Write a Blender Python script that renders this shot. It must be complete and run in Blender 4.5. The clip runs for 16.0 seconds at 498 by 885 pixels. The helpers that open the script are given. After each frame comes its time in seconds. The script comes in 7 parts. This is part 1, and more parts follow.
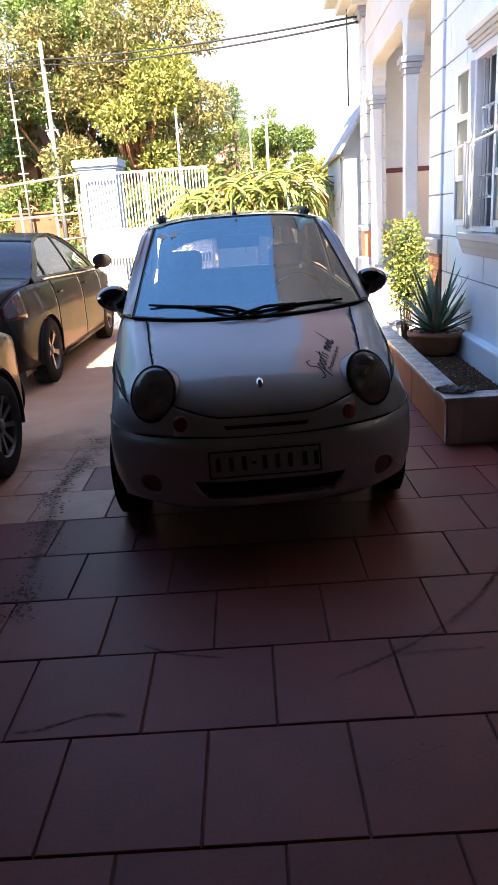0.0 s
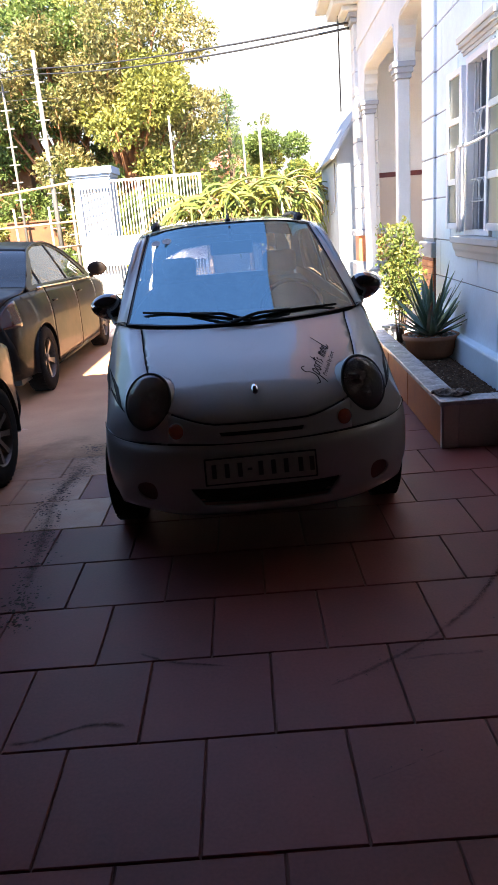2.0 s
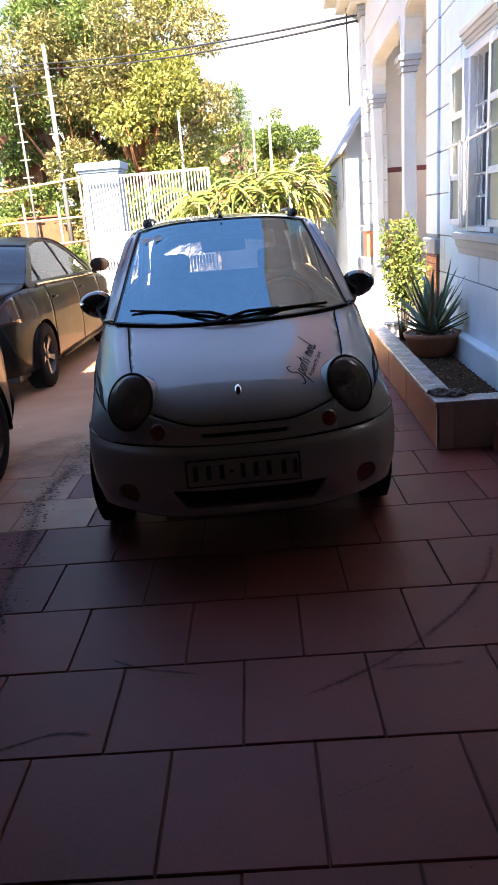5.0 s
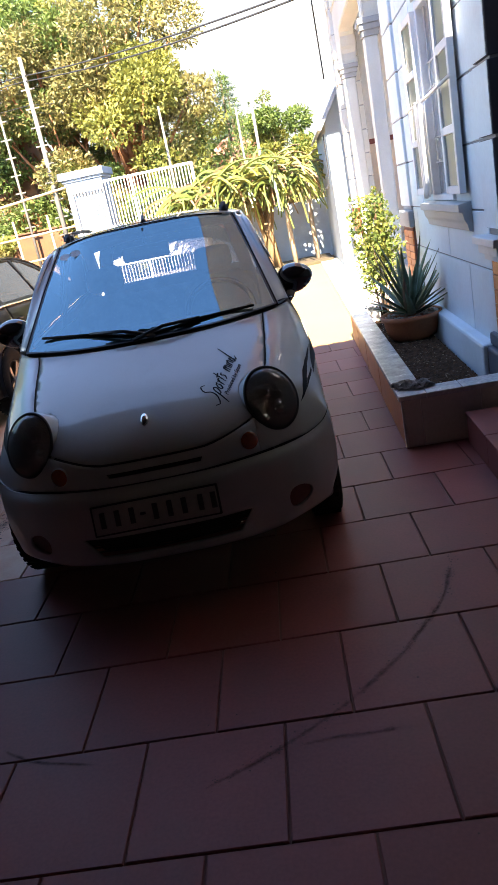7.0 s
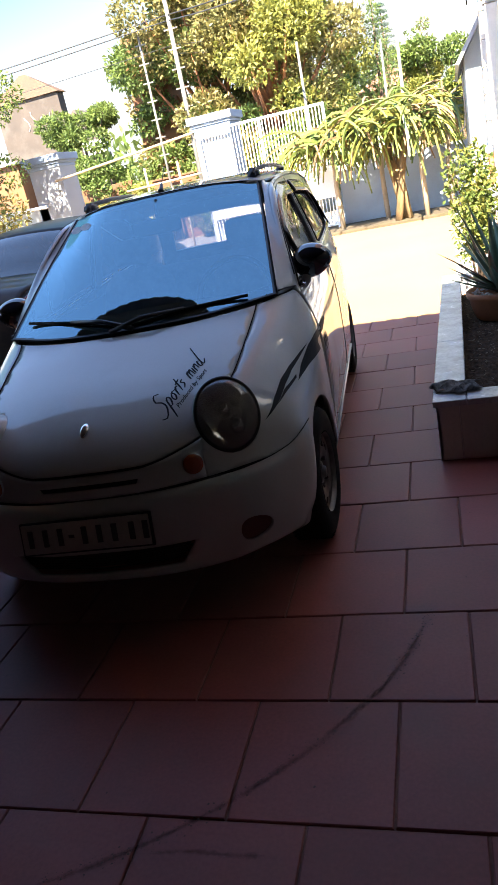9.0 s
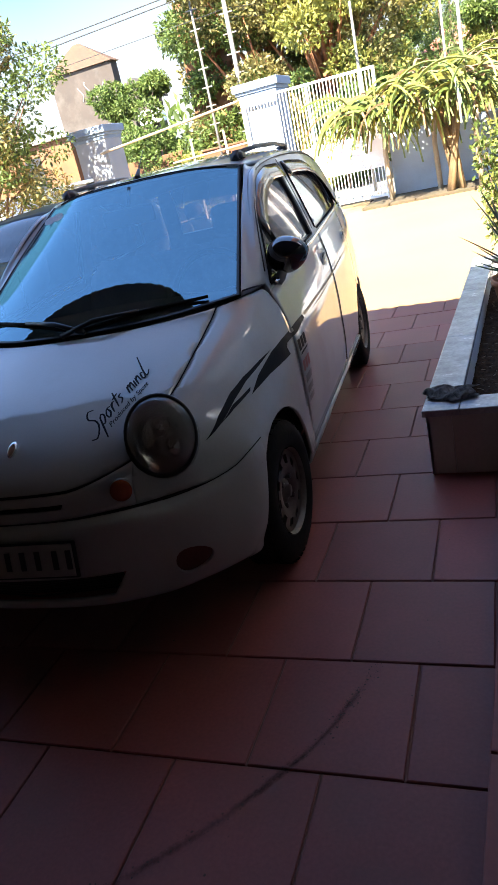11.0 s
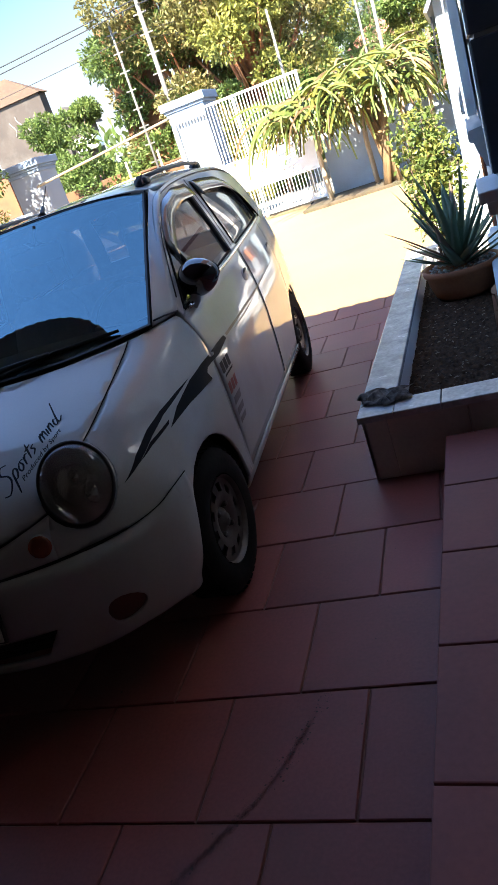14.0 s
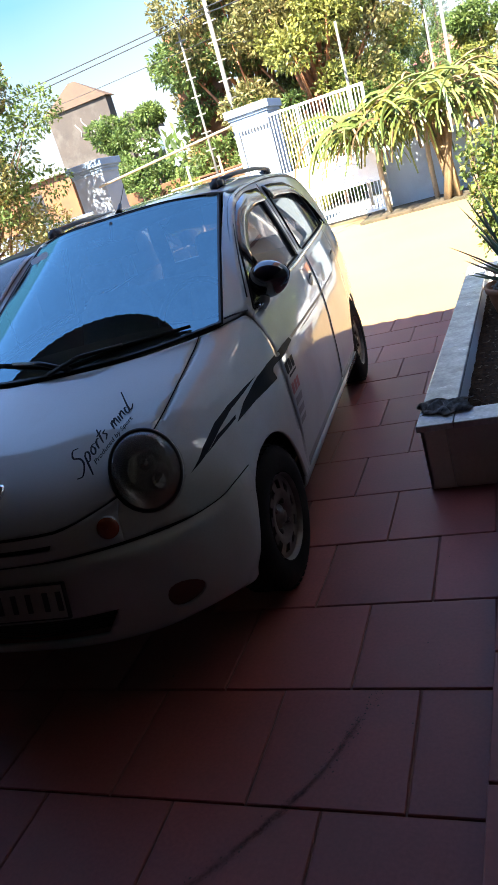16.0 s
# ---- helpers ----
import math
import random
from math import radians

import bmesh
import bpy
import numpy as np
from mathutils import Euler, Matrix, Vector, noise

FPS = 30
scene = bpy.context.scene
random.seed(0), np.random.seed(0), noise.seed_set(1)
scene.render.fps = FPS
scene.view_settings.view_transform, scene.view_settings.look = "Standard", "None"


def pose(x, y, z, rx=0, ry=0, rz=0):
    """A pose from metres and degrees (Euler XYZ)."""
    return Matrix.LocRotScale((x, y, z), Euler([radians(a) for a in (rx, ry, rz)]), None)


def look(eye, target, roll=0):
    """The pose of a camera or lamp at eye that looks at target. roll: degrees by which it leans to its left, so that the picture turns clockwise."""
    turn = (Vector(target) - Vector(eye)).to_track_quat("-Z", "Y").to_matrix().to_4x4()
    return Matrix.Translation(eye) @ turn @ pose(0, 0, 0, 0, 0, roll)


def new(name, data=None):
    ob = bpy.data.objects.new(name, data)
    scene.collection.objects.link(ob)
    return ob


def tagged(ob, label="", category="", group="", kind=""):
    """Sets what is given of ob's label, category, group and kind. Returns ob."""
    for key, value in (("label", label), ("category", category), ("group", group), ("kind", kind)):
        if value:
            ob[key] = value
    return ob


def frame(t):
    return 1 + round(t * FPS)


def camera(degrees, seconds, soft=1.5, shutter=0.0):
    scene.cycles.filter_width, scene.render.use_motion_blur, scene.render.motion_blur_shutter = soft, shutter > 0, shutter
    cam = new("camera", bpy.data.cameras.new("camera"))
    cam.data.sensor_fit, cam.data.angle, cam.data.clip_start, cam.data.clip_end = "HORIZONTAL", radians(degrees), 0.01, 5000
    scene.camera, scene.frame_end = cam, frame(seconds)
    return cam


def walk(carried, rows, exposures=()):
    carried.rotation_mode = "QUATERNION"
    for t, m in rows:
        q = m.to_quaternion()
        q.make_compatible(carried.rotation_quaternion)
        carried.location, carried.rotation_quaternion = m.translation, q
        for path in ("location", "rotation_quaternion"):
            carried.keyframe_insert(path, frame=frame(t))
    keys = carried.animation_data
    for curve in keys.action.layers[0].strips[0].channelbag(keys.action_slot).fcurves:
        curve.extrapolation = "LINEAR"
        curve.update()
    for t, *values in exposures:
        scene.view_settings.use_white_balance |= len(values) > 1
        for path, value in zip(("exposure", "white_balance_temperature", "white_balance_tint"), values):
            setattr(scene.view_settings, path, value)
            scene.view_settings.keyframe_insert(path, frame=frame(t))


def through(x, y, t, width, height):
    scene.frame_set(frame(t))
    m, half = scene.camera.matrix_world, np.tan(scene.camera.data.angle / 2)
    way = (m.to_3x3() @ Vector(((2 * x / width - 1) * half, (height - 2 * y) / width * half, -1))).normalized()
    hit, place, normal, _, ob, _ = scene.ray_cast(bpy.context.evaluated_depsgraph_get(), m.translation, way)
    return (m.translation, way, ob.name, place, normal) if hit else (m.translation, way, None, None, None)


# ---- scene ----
cam = camera(39.1, 16.0, soft=0.9)
PATH = [
    (0, (-0.053, -0.649, 1.42), (-0.138, 1.254, 0.81), -3.9),
    (0.5, (-0.055, -0.64, 1.427), (-0.14, 1.263, 0.816), -4.0),
    (1, (-0.049, -0.64, 1.423), (-0.135, 1.264, 0.816), -4.4),
    (1.5, (-0.047, -0.644, 1.421), (-0.131, 1.259, 0.814), -4.5),
    (2, (-0.043, -0.645, 1.423), (-0.121, 1.262, 0.827), -4.6),
    (2.5, (-0.034, -0.644, 1.427), (-0.11, 1.26, 0.819), -4.8),
    (3, (-0.046, -0.639, 1.426), (-0.114, 1.265, 0.818), -4.4),
    (3.5, (-0.039, -0.634, 1.424), (-0.111, 1.271, 0.821), -4.8),
    (3.7, (-0.033, -0.636, 1.425), (-0.116, 1.27, 0.824), -4.8),
    (5.8, (0.213, -0.399, 1.415), (0.083, 1.497, 0.789), -5.0),
    (6, (0.249, -0.331, 1.411), (0.125, 1.56, 0.77), -5.7),
    (6.5, (0.335, -0.274, 1.417), (0.208, 1.617, 0.779), -8.7),
    (7, (0.543, -0.186, 1.408), (0.326, 1.701, 0.784), -11.6),
    (7.5, (0.751, -0.131, 1.4), (0.481, 1.735, 0.731), -11.8),
    (8, (0.874, -0.024, 1.398), (0.596, 1.835, 0.715), -11.2),
    (8.4, (0.986, 0.117, 1.403), (0.559, 1.93, 0.674), -12.4),
    (8.5, (0.982, 0.124, 1.398), (0.539, 1.933, 0.669), -11.9),
    (8.6, (0.994, 0.095, 1.4), (0.509, 1.897, 0.68), -12.0),
    (8.7, (1.044, 0.163, 1.41), (0.481, 1.953, 0.717), -12.8),
    (10.8, (1.382, 0.676, 1.411), (0.635, 2.392, 0.707), -11.6),
    (11, (1.447, 0.721, 1.407), (0.659, 2.408, 0.678), -13.2),
    (11.5, (1.562, 0.835, 1.379), (0.741, 2.505, 0.644), -16.9),
    (12, (1.597, 0.87, 1.394), (0.809, 2.566, 0.686), -18.6),
    (12.5, (1.6, 0.902, 1.396), (0.793, 2.598, 0.709), -20.0),
    (13, (1.603, 0.875, 1.396), (0.809, 2.585, 0.727), -20.1),
    (13.5, (1.593, 0.872, 1.395), (0.819, 2.582, 0.704), -20.4),
    (14, (1.59, 0.869, 1.39), (0.86, 2.586, 0.67), -19.6),
    (14.5, (1.579, 0.846, 1.393), (0.836, 2.554, 0.664), -18.6),
    (15, (1.58, 0.838, 1.403), (0.797, 2.541, 0.707), -19.2),
    (15.5, (1.579, 0.828, 1.409), (0.724, 2.509, 0.741), -19.7),
    (16, (1.53, 0.784, 1.402), (0.703, 2.478, 0.734), -17.0),
]
walk(cam, [(t, look(eye, target, roll)) for t, eye, target, roll in PATH],
     [(0, 3.19, 7600, 16), (3.5, 3.19, 7600, 16), (6, 3.17, 7700, 15), (8.5, 3.19, 7600, 13), (11, 3.07, 7100, 11), (11.5, 3.27, 7080, 11), (12.0, 3.02, 7050, 11), (16, 2.92, 6800, 9)])

# ---- light ----
SUN_EL, SUN_AZ = 44.2, 1.5   # elevation; degrees by which the sun stands left of straight behind
world = bpy.data.worlds.new("world")
scene.world = world
world.use_nodes = True
wn = world.node_tree.nodes
sky = wn.new("ShaderNodeTexSky")
sky.sky_type = "NISHITA"
sky.sun_disc = False
sky.air_density, sky.dust_density, sky.ozone_density = 0.6, 0.0, 4.0
sky.sun_elevation = radians(SUN_EL)
sky.sun_rotation = radians(180 + SUN_AZ)
wn["Background"].inputs["Strength"].default_value = 0.15
world.node_tree.links.new(sky.outputs[0], wn["Background"].inputs["Color"])
sun = new("sun", bpy.data.lights.new("sun", "SUN"))
sun.data.energy = 4.7
sun.data.angle = radians(0.5)
sun.data.color = (1.0, 0.95, 0.86)
sdir = Vector((-math.sin(radians(SUN_AZ)) * math.cos(radians(SUN_EL)), -math.cos(radians(SUN_AZ)) * math.cos(radians(SUN_EL)), math.sin(radians(SUN_EL))))
sun.matrix_world = look(sdir * 60, (0, 0, 0))


# ---- materials ----
def surf(name, c1, c2=None, scale=3.0, rough=0.6, bump=0.0, metal=0.0, fine=60.0, spec=0.5, vary=0.0, coat=0.0, island=0.0, dirt=None, dirt_scale=0.8, dirt_amount=0.5):
    """A procedural surface: two tones mixed by coarse and fine noise, optional stains, relief and tone per object or per piece."""
    m = bpy.data.materials.new(name)
    m.use_nodes = True
    n, l = m.node_tree.nodes, m.node_tree.links
    b = n["Principled BSDF"]
    c2 = c2 or tuple(v * 0.8 for v in c1)
    geo = n.new("ShaderNodeNewGeometry")
    big, small = n.new("ShaderNodeTexNoise"), n.new("ShaderNodeTexNoise")
    big.inputs["Scale"].default_value, small.inputs["Scale"].default_value = scale, fine
    big.inputs["Detail"].default_value = small.inputs["Detail"].default_value = 4
    l.new(geo.outputs["Position"], big.inputs["Vector"])
    l.new(geo.outputs["Position"], small.inputs["Vector"])
    mean = n.new("ShaderNodeMix")
    mean.inputs[0].default_value = 0.4
    l.new(big.outputs["Fac"], mean.inputs[2])
    l.new(small.outputs["Fac"], mean.inputs[3])
    ramp = n.new("ShaderNodeValToRGB")
    ramp.color_ramp.elements[0].position, ramp.color_ramp.elements[1].position = 0.35, 0.65
    ramp.color_ramp.elements[0].color, ramp.color_ramp.elements[1].color = (*c2, 1), (*c1, 1)
    l.new(mean.outputs[0], ramp.inputs[0])
    col = ramp.outputs[0]
    if dirt:
        st = n.new("ShaderNodeTexNoise")
        st.inputs["Scale"].default_value, st.inputs["Detail"].default_value, st.inputs["Roughness"].default_value = dirt_scale, 7, 0.65
        l.new(geo.outputs["Position"], st.inputs["Vector"])
        sr = n.new("ShaderNodeMapRange")
        sr.inputs[1].default_value, sr.inputs[2].default_value, sr.inputs[4].default_value = 0.5, 0.72, dirt_amount
        l.new(st.outputs["Fac"], sr.inputs[0])
        dm = n.new("ShaderNodeMix")
        dm.data_type = "RGBA"
        dm.inputs[7].default_value = (*dirt, 1)
        l.new(sr.outputs[0], dm.inputs[0])
        l.new(col, dm.inputs[6])
        col = dm.outputs[2]
    if vary or island:
        src = n.new("ShaderNodeObjectInfo").outputs["Random"] if vary else geo.outputs["Random Per Island"]
        mr = n.new("ShaderNodeMapRange")
        a = vary or island
        mr.inputs[3].default_value, mr.inputs[4].default_value = 1 - a, 1 + a
        l.new(src, mr.inputs[0])
        hs = n.new("ShaderNodeHueSaturation")
        l.new(mr.outputs[0], hs.inputs["Value"])
        l.new(col, hs.inputs["Color"])
        col = hs.outputs[0]
    l.new(col, b.inputs["Base Color"])
    rr = n.new("ShaderNodeMapRange")
    rr.inputs[3].default_value, rr.inputs[4].default_value = max(0.02, rough - 0.08), min(1, rough + 0.08)
    l.new(mean.outputs[0], rr.inputs[0])
    l.new(rr.outputs[0], b.inputs["Roughness"])
    b.inputs["Metallic"].default_value = metal
    b.inputs["Specular IOR Level"].default_value = spec
    b.inputs["Coat Weight"].default_value = coat
    b.inputs["Coat Roughness"].default_value = 0.05
    if bump:
        bp = n.new("ShaderNodeBump")
        bp.inputs["Strength"].default_value, bp.inputs["Distance"].default_value = min(1, bump), 0.004 + 0.004 * bump
        l.new(mean.outputs[0], bp.inputs["Height"])
        l.new(bp.outputs[0], b.inputs["Normal"])
    return m


def foliage(name, c1, c2, scale, island, through=0.35):
    """A leaf surface that lets some light through."""
    m = surf(name, c1, c2, scale, 0.5, fine=8, island=island, spec=0.35)
    n, l = m.node_tree.nodes, m.node_tree.links
    b = n["Principled BSDF"]
    t, mix = n.new("ShaderNodeBsdfTranslucent"), n.new("ShaderNodeMixShader")
    mix.inputs[0].default_value = through
    l.new(b.inputs["Base Color"].links[0].from_socket, t.inputs["Color"])
    l.new(b.outputs[0], mix.inputs[1])
    l.new(t.outputs[0], mix.inputs[2])
    l.new(mix.outputs[0], n["Material Output"].inputs["Surface"])
    return m


def glass(name, tint, rough=0.0, ior=1.55, haze=0.0, dust=(0.5, 0.48, 0.44), sheen=(1, 1, 1)):
    """Thin car or window glass: a mirror-like coat over a tinted pane that lets light through."""
    m = bpy.data.materials.new(name)
    m.use_nodes = True
    n, l = m.node_tree.nodes, m.node_tree.links
    n.remove(n["Principled BSDF"])
    tr, gl, mix, fr = n.new("ShaderNodeBsdfTransparent"), n.new("ShaderNodeBsdfGlossy"), n.new("ShaderNodeMixShader"), n.new("ShaderNodeFresnel")
    tr.inputs[0].default_value = (*tint, 1)
    gl.inputs["Roughness"].default_value = rough
    gl.inputs["Color"].default_value = (*sheen, 1)
    fr.inputs["IOR"].default_value = ior
    l.new(fr.outputs[0], mix.inputs[0])
    l.new(tr.outputs[0], mix.inputs[1])
    l.new(gl.outputs[0], mix.inputs[2])
    out = mix
    if haze:
        df, hz = n.new("ShaderNodeBsdfDiffuse"), n.new("ShaderNodeMixShader")
        df.inputs[0].default_value = (*dust, 1)
        hz.inputs[0].default_value = haze
        l.new(mix.outputs[0], hz.inputs[1])
        l.new(df.outputs[0], hz.inputs[2])
        out = hz
    l.new(out.outputs[0], n["Material Output"].inputs["Surface"])
    return m


M = dict(
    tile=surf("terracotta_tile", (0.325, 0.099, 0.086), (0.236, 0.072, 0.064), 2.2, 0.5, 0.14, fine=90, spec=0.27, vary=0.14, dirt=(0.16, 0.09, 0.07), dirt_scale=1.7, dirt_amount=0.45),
    # far and dusty tiles: dust tones lightened further for the stronger light there
    tile_far=surf("terracotta_tile_far_lit", (0.68, 0.32, 0.20), (0.55, 0.24, 0.15), 2.2, 0.42, 0.10, fine=90, spec=0.5, island=0.14, dirt=(0.50, 0.34, 0.26), dirt_scale=1.1, dirt_amount=0.6),
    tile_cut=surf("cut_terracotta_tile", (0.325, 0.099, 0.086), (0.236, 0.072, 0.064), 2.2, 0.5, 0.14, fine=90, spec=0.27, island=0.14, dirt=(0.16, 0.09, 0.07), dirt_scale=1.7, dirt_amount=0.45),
    tile_dusty_lit=surf("dusty_lit_terracotta_tile", (0.66, 0.33, 0.205), (0.54, 0.25, 0.155), 2.6, 0.5, 0.10, fine=90, spec=0.4, vary=0.10, dirt=(0.68, 0.43, 0.29), dirt_scale=2.2, dirt_amount=0.85),
    grout=surf("grout", (0.30, 0.145, 0.12), (0.20, 0.098, 0.082), 6, 0.9, 0.3),
    step_tile=surf("glazed_step_tile", (0.34, 0.11, 0.10), (0.26, 0.086, 0.08), 2.5, 0.55, 0.08, spec=0.25, vary=0.12, dirt=(0.15, 0.08, 0.07), dirt_amount=0.4),
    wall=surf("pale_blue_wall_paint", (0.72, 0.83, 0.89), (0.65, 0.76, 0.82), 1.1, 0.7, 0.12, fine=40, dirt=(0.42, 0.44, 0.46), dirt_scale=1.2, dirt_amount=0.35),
    white=surf("white_paint", (0.84, 0.84, 0.84), (0.76, 0.77, 0.78), 1.4, 0.6, 0.1, fine=50, dirt=(0.45, 0.44, 0.42), dirt_scale=1.5, dirt_amount=0.3),
    cream=surf("cream_wall_paint", (0.76, 0.64, 0.54), (0.68, 0.57, 0.48), 1.3, 0.7, 0.08),
    grey_trim=surf("grey_trim_paint", (0.30, 0.32, 0.35), (0.24, 0.26, 0.29), 2.0, 0.6, 0.12, dirt=(0.25, 0.25, 0.25), dirt_amount=0.4),
    maroon=surf("maroon_paint", (0.16, 0.03, 0.03), None, 3, 0.5),
    brick_tile=surf("orange_brick_tile", (0.56, 0.19, 0.075), (0.42, 0.13, 0.052), 5, 0.5, 0.2, vary=0.2),
    granite=surf("grey_marble_slab", (0.66, 0.67, 0.69), (0.36, 0.37, 0.39), 11, 0.25, 0.02, fine=60, dirt=(0.14, 0.13, 0.13), dirt_scale=5, dirt_amount=0.5),
    planter_front=surf("grey_stone_tile", (0.70, 0.65, 0.60), (0.58, 0.54, 0.49), 3.5, 0.4, 0.1, vary=0.1, dirt=(0.10, 0.08, 0.07), dirt_amount=0.5),
    soil=surf("dark_soil", (0.10, 0.052, 0.028), (0.025, 0.014, 0.008), 30, 0.95, 1.0, fine=70, spec=0.15),
    terracotta=surf("terracotta_pot", (0.50, 0.185, 0.075), (0.36, 0.125, 0.052), 6, 0.6, 0.2, dirt=(0.12, 0.07, 0.05), dirt_amount=0.5),
    pebble=surf("pebbles", (0.55, 0.50, 0.44), (0.25, 0.21, 0.18), 25, 0.7, 0.2, island=0.35),
    aloe=surf("aloe_leaf", (0.085, 0.155, 0.095), (0.13, 0.20, 0.12), 8, 0.4, 0.1, island=0.25),
    aloe_red=surf("aloe_leaf_reddened", (0.20, 0.08, 0.05), (0.11, 0.13, 0.08), 7, 0.5, 0.1, island=0.25),
    leaf=foliage("leaf_green", (0.15, 0.20, 0.05), (0.065, 0.11, 0.028), 1.2, 0.5),
    needle=foliage("needle_blue_green", (0.07, 0.12, 0.085), (0.04, 0.075, 0.05), 1.2, 0.4, 0.2),
    leaf_yellow=foliage("leaf_yellow_green", (0.28, 0.265, 0.06), (0.15, 0.17, 0.04), 1.0, 0.45),
    leaf_olive=foliage("leaf_olive", (0.25, 0.20, 0.072), (0.13, 0.135, 0.045), 0.8, 0.5),
    cactus=surf("dragon_fruit_stem", (0.17, 0.21, 0.05), (0.07, 0.12, 0.025), 4, 0.5, 0.1, island=0.4),
    cactus_dry=surf("dry_dragon_fruit_stem", (0.26, 0.17, 0.08), (0.12, 0.08, 0.04), 6, 0.8, 0.3, island=0.3),
    bark=surf("bark", (0.16, 0.10, 0.06), (0.07, 0.045, 0.03), 7, 0.9, 0.8),
    bark_red=surf("reddish_bark", (0.42, 0.17, 0.07), (0.22, 0.09, 0.045), 5, 0.9, 0.7),
    wood_grey=surf("weathered_wood", (0.42, 0.34, 0.24), (0.28, 0.22, 0.15), 6, 0.8, 0.4),
    concrete=surf("concrete", (0.40, 0.38, 0.34), (0.30, 0.28, 0.25), 2.0, 0.85, 0.4, dirt=(0.2, 0.18, 0.15), dirt_amount=0.4),
    pole=surf("concrete_pole", (0.15, 0.14, 0.125), (0.10, 0.095, 0.085), 3.0, 0.8, 0.3),
    earth=surf("bare_earth", (0.33, 0.24, 0.15), (0.22, 0.16, 0.10), 1.5, 0.95, 0.6),
    road=surf("road_surface", (0.22, 0.20, 0.18), (0.16, 0.15, 0.13), 1.0, 0.9, 0.3),
    gate=surf("white_gate_paint", (0.78, 0.79, 0.80), (0.66, 0.67, 0.68), 3, 0.45, 0.03),
    wire=surf("black_cable", (0.02, 0.02, 0.022), None, 5, 0.6),
    canopy=surf("dark_carport_paint", (0.06, 0.055, 0.06), (0.045, 0.04, 0.045), 1.5, 0.8, 0.1),
    roof_tile=surf("roof_tiles", (0.085, 0.046, 0.024), (0.05, 0.028, 0.016), 2, 0.8, 0.5),
    render_grey=surf("weathered_render", (0.062, 0.049, 0.040), (0.038, 0.031, 0.026), 1.4, 0.9, 0.4, dirt=(0.10, 0.088, 0.075), dirt_scale=1.1, dirt_amount=0.7),
    brick_wall=surf("brown_brick", (0.19, 0.075, 0.03), (0.10, 0.042, 0.02), 2.4, 0.9, 0.5, dirt=(0.06, 0.045, 0.03), dirt_scale=1.3, dirt_amount=0.7),
    render_grey_pale=surf("pale_weathered_render", (0.30, 0.28, 0.25), (0.22, 0.20, 0.18), 2.0, 0.9, 0.3),
    brick_orange=surf("orange_brick_plaster", (0.21, 0.085, 0.034), (0.13, 0.055, 0.024), 2.0, 0.9, 0.5, dirt=(0.10, 0.07, 0.045), dirt_scale=1.3, dirt_amount=0.6),
    red_roof=surf("red_roof", (0.34, 0.12, 0.075), (0.22, 0.085, 0.055), 2, 0.7, 0.4),
    window_glass=surf("greenish_window_pane", (0.21, 0.235, 0.215), (0.16, 0.185, 0.17), 2, 0.3, 0.0, spec=0.35),
    sand=surf("sandy_concrete", (0.31, 0.203, 0.094), (0.27, 0.175, 0.081), 0.7, 0.9, 0.3, dirt=(0.23, 0.148, 0.07), dirt_scale=0.5, dirt_amount=0.4),
    mud=surf("dried_mud", (0.13, 0.064, 0.052), (0.08, 0.042, 0.034), 20, 0.9, 0.3),
    mud_dark=surf("damp_mud", (0.11, 0.06, 0.046), (0.07, 0.038, 0.03), 20, 0.9, 0.3),
    straw=surf("dry_straw_bits", (0.30, 0.22, 0.14), (0.14, 0.095, 0.06), 20, 0.9, 0.2, island=0.4),
    # orange chosen to reflect as brown in the blue-tinted windscreen
    tan_wall=surf("reflection_wall_paint", (0.55, 0.27, 0.18), (0.46, 0.22, 0.145), 1.2, 0.7, 0.1),
    bed_earth=surf("dark_bed_earth", (0.085, 0.062, 0.036), (0.05, 0.038, 0.022), 3.5, 0.95, 0.8, dirt=(0.045, 0.06, 0.02), dirt_scale=2.2, dirt_amount=0.6),
    # pier paint darkened to navy to hold the shade of its front
    pier_shaded=surf("shaded_pier_paint", (0.075, 0.095, 0.13), (0.055, 0.07, 0.10), 1.4, 0.6, 0.1),
    room=surf("dim_room_paint", (0.50, 0.55, 0.60), (0.42, 0.47, 0.52), 2, 0.7, 0.1),
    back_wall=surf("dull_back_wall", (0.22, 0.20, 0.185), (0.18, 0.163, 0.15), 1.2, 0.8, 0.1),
    fence_paint=surf("weathered_blue_grey_paint", (0.36, 0.43, 0.49), (0.30, 0.36, 0.42), 1.5, 0.8, 0.2, dirt=(0.24, 0.25, 0.25), dirt_scale=1.2, dirt_amount=0.5),
    pillar_paint=surf("pale_grey_pillar_paint", (0.24, 0.27, 0.31), (0.20, 0.23, 0.27), 1.5, 0.8, 0.15, dirt=(0.26, 0.27, 0.28), dirt_amount=0.4),
    porch_paint=surf("off_white_porch_paint", (0.55, 0.56, 0.545), (0.48, 0.49, 0.475), 1.4, 0.7, 0.1, dirt=(0.30, 0.29, 0.28), dirt_amount=0.3),
    shed_paint=surf("pale_blue_grey_shed_paint", (0.30, 0.355, 0.39), (0.25, 0.30, 0.335), 1.4, 0.7, 0.1),
    cap_blue=surf("blue_grey_cap_paint", (0.17, 0.23, 0.31), (0.14, 0.19, 0.26), 2, 0.7, 0.1),
    dark=surf("dark_interior", (0.02, 0.02, 0.022), None, 3, 0.8),
    iron=surf("painted_iron", (0.60, 0.62, 0.64), (0.48, 0.50, 0.52), 5, 0.45),
    rag=surf("grey_rag", (0.52, 0.46, 0.41), (0.07, 0.056, 0.05), 26, 0.95, 0.6),
)


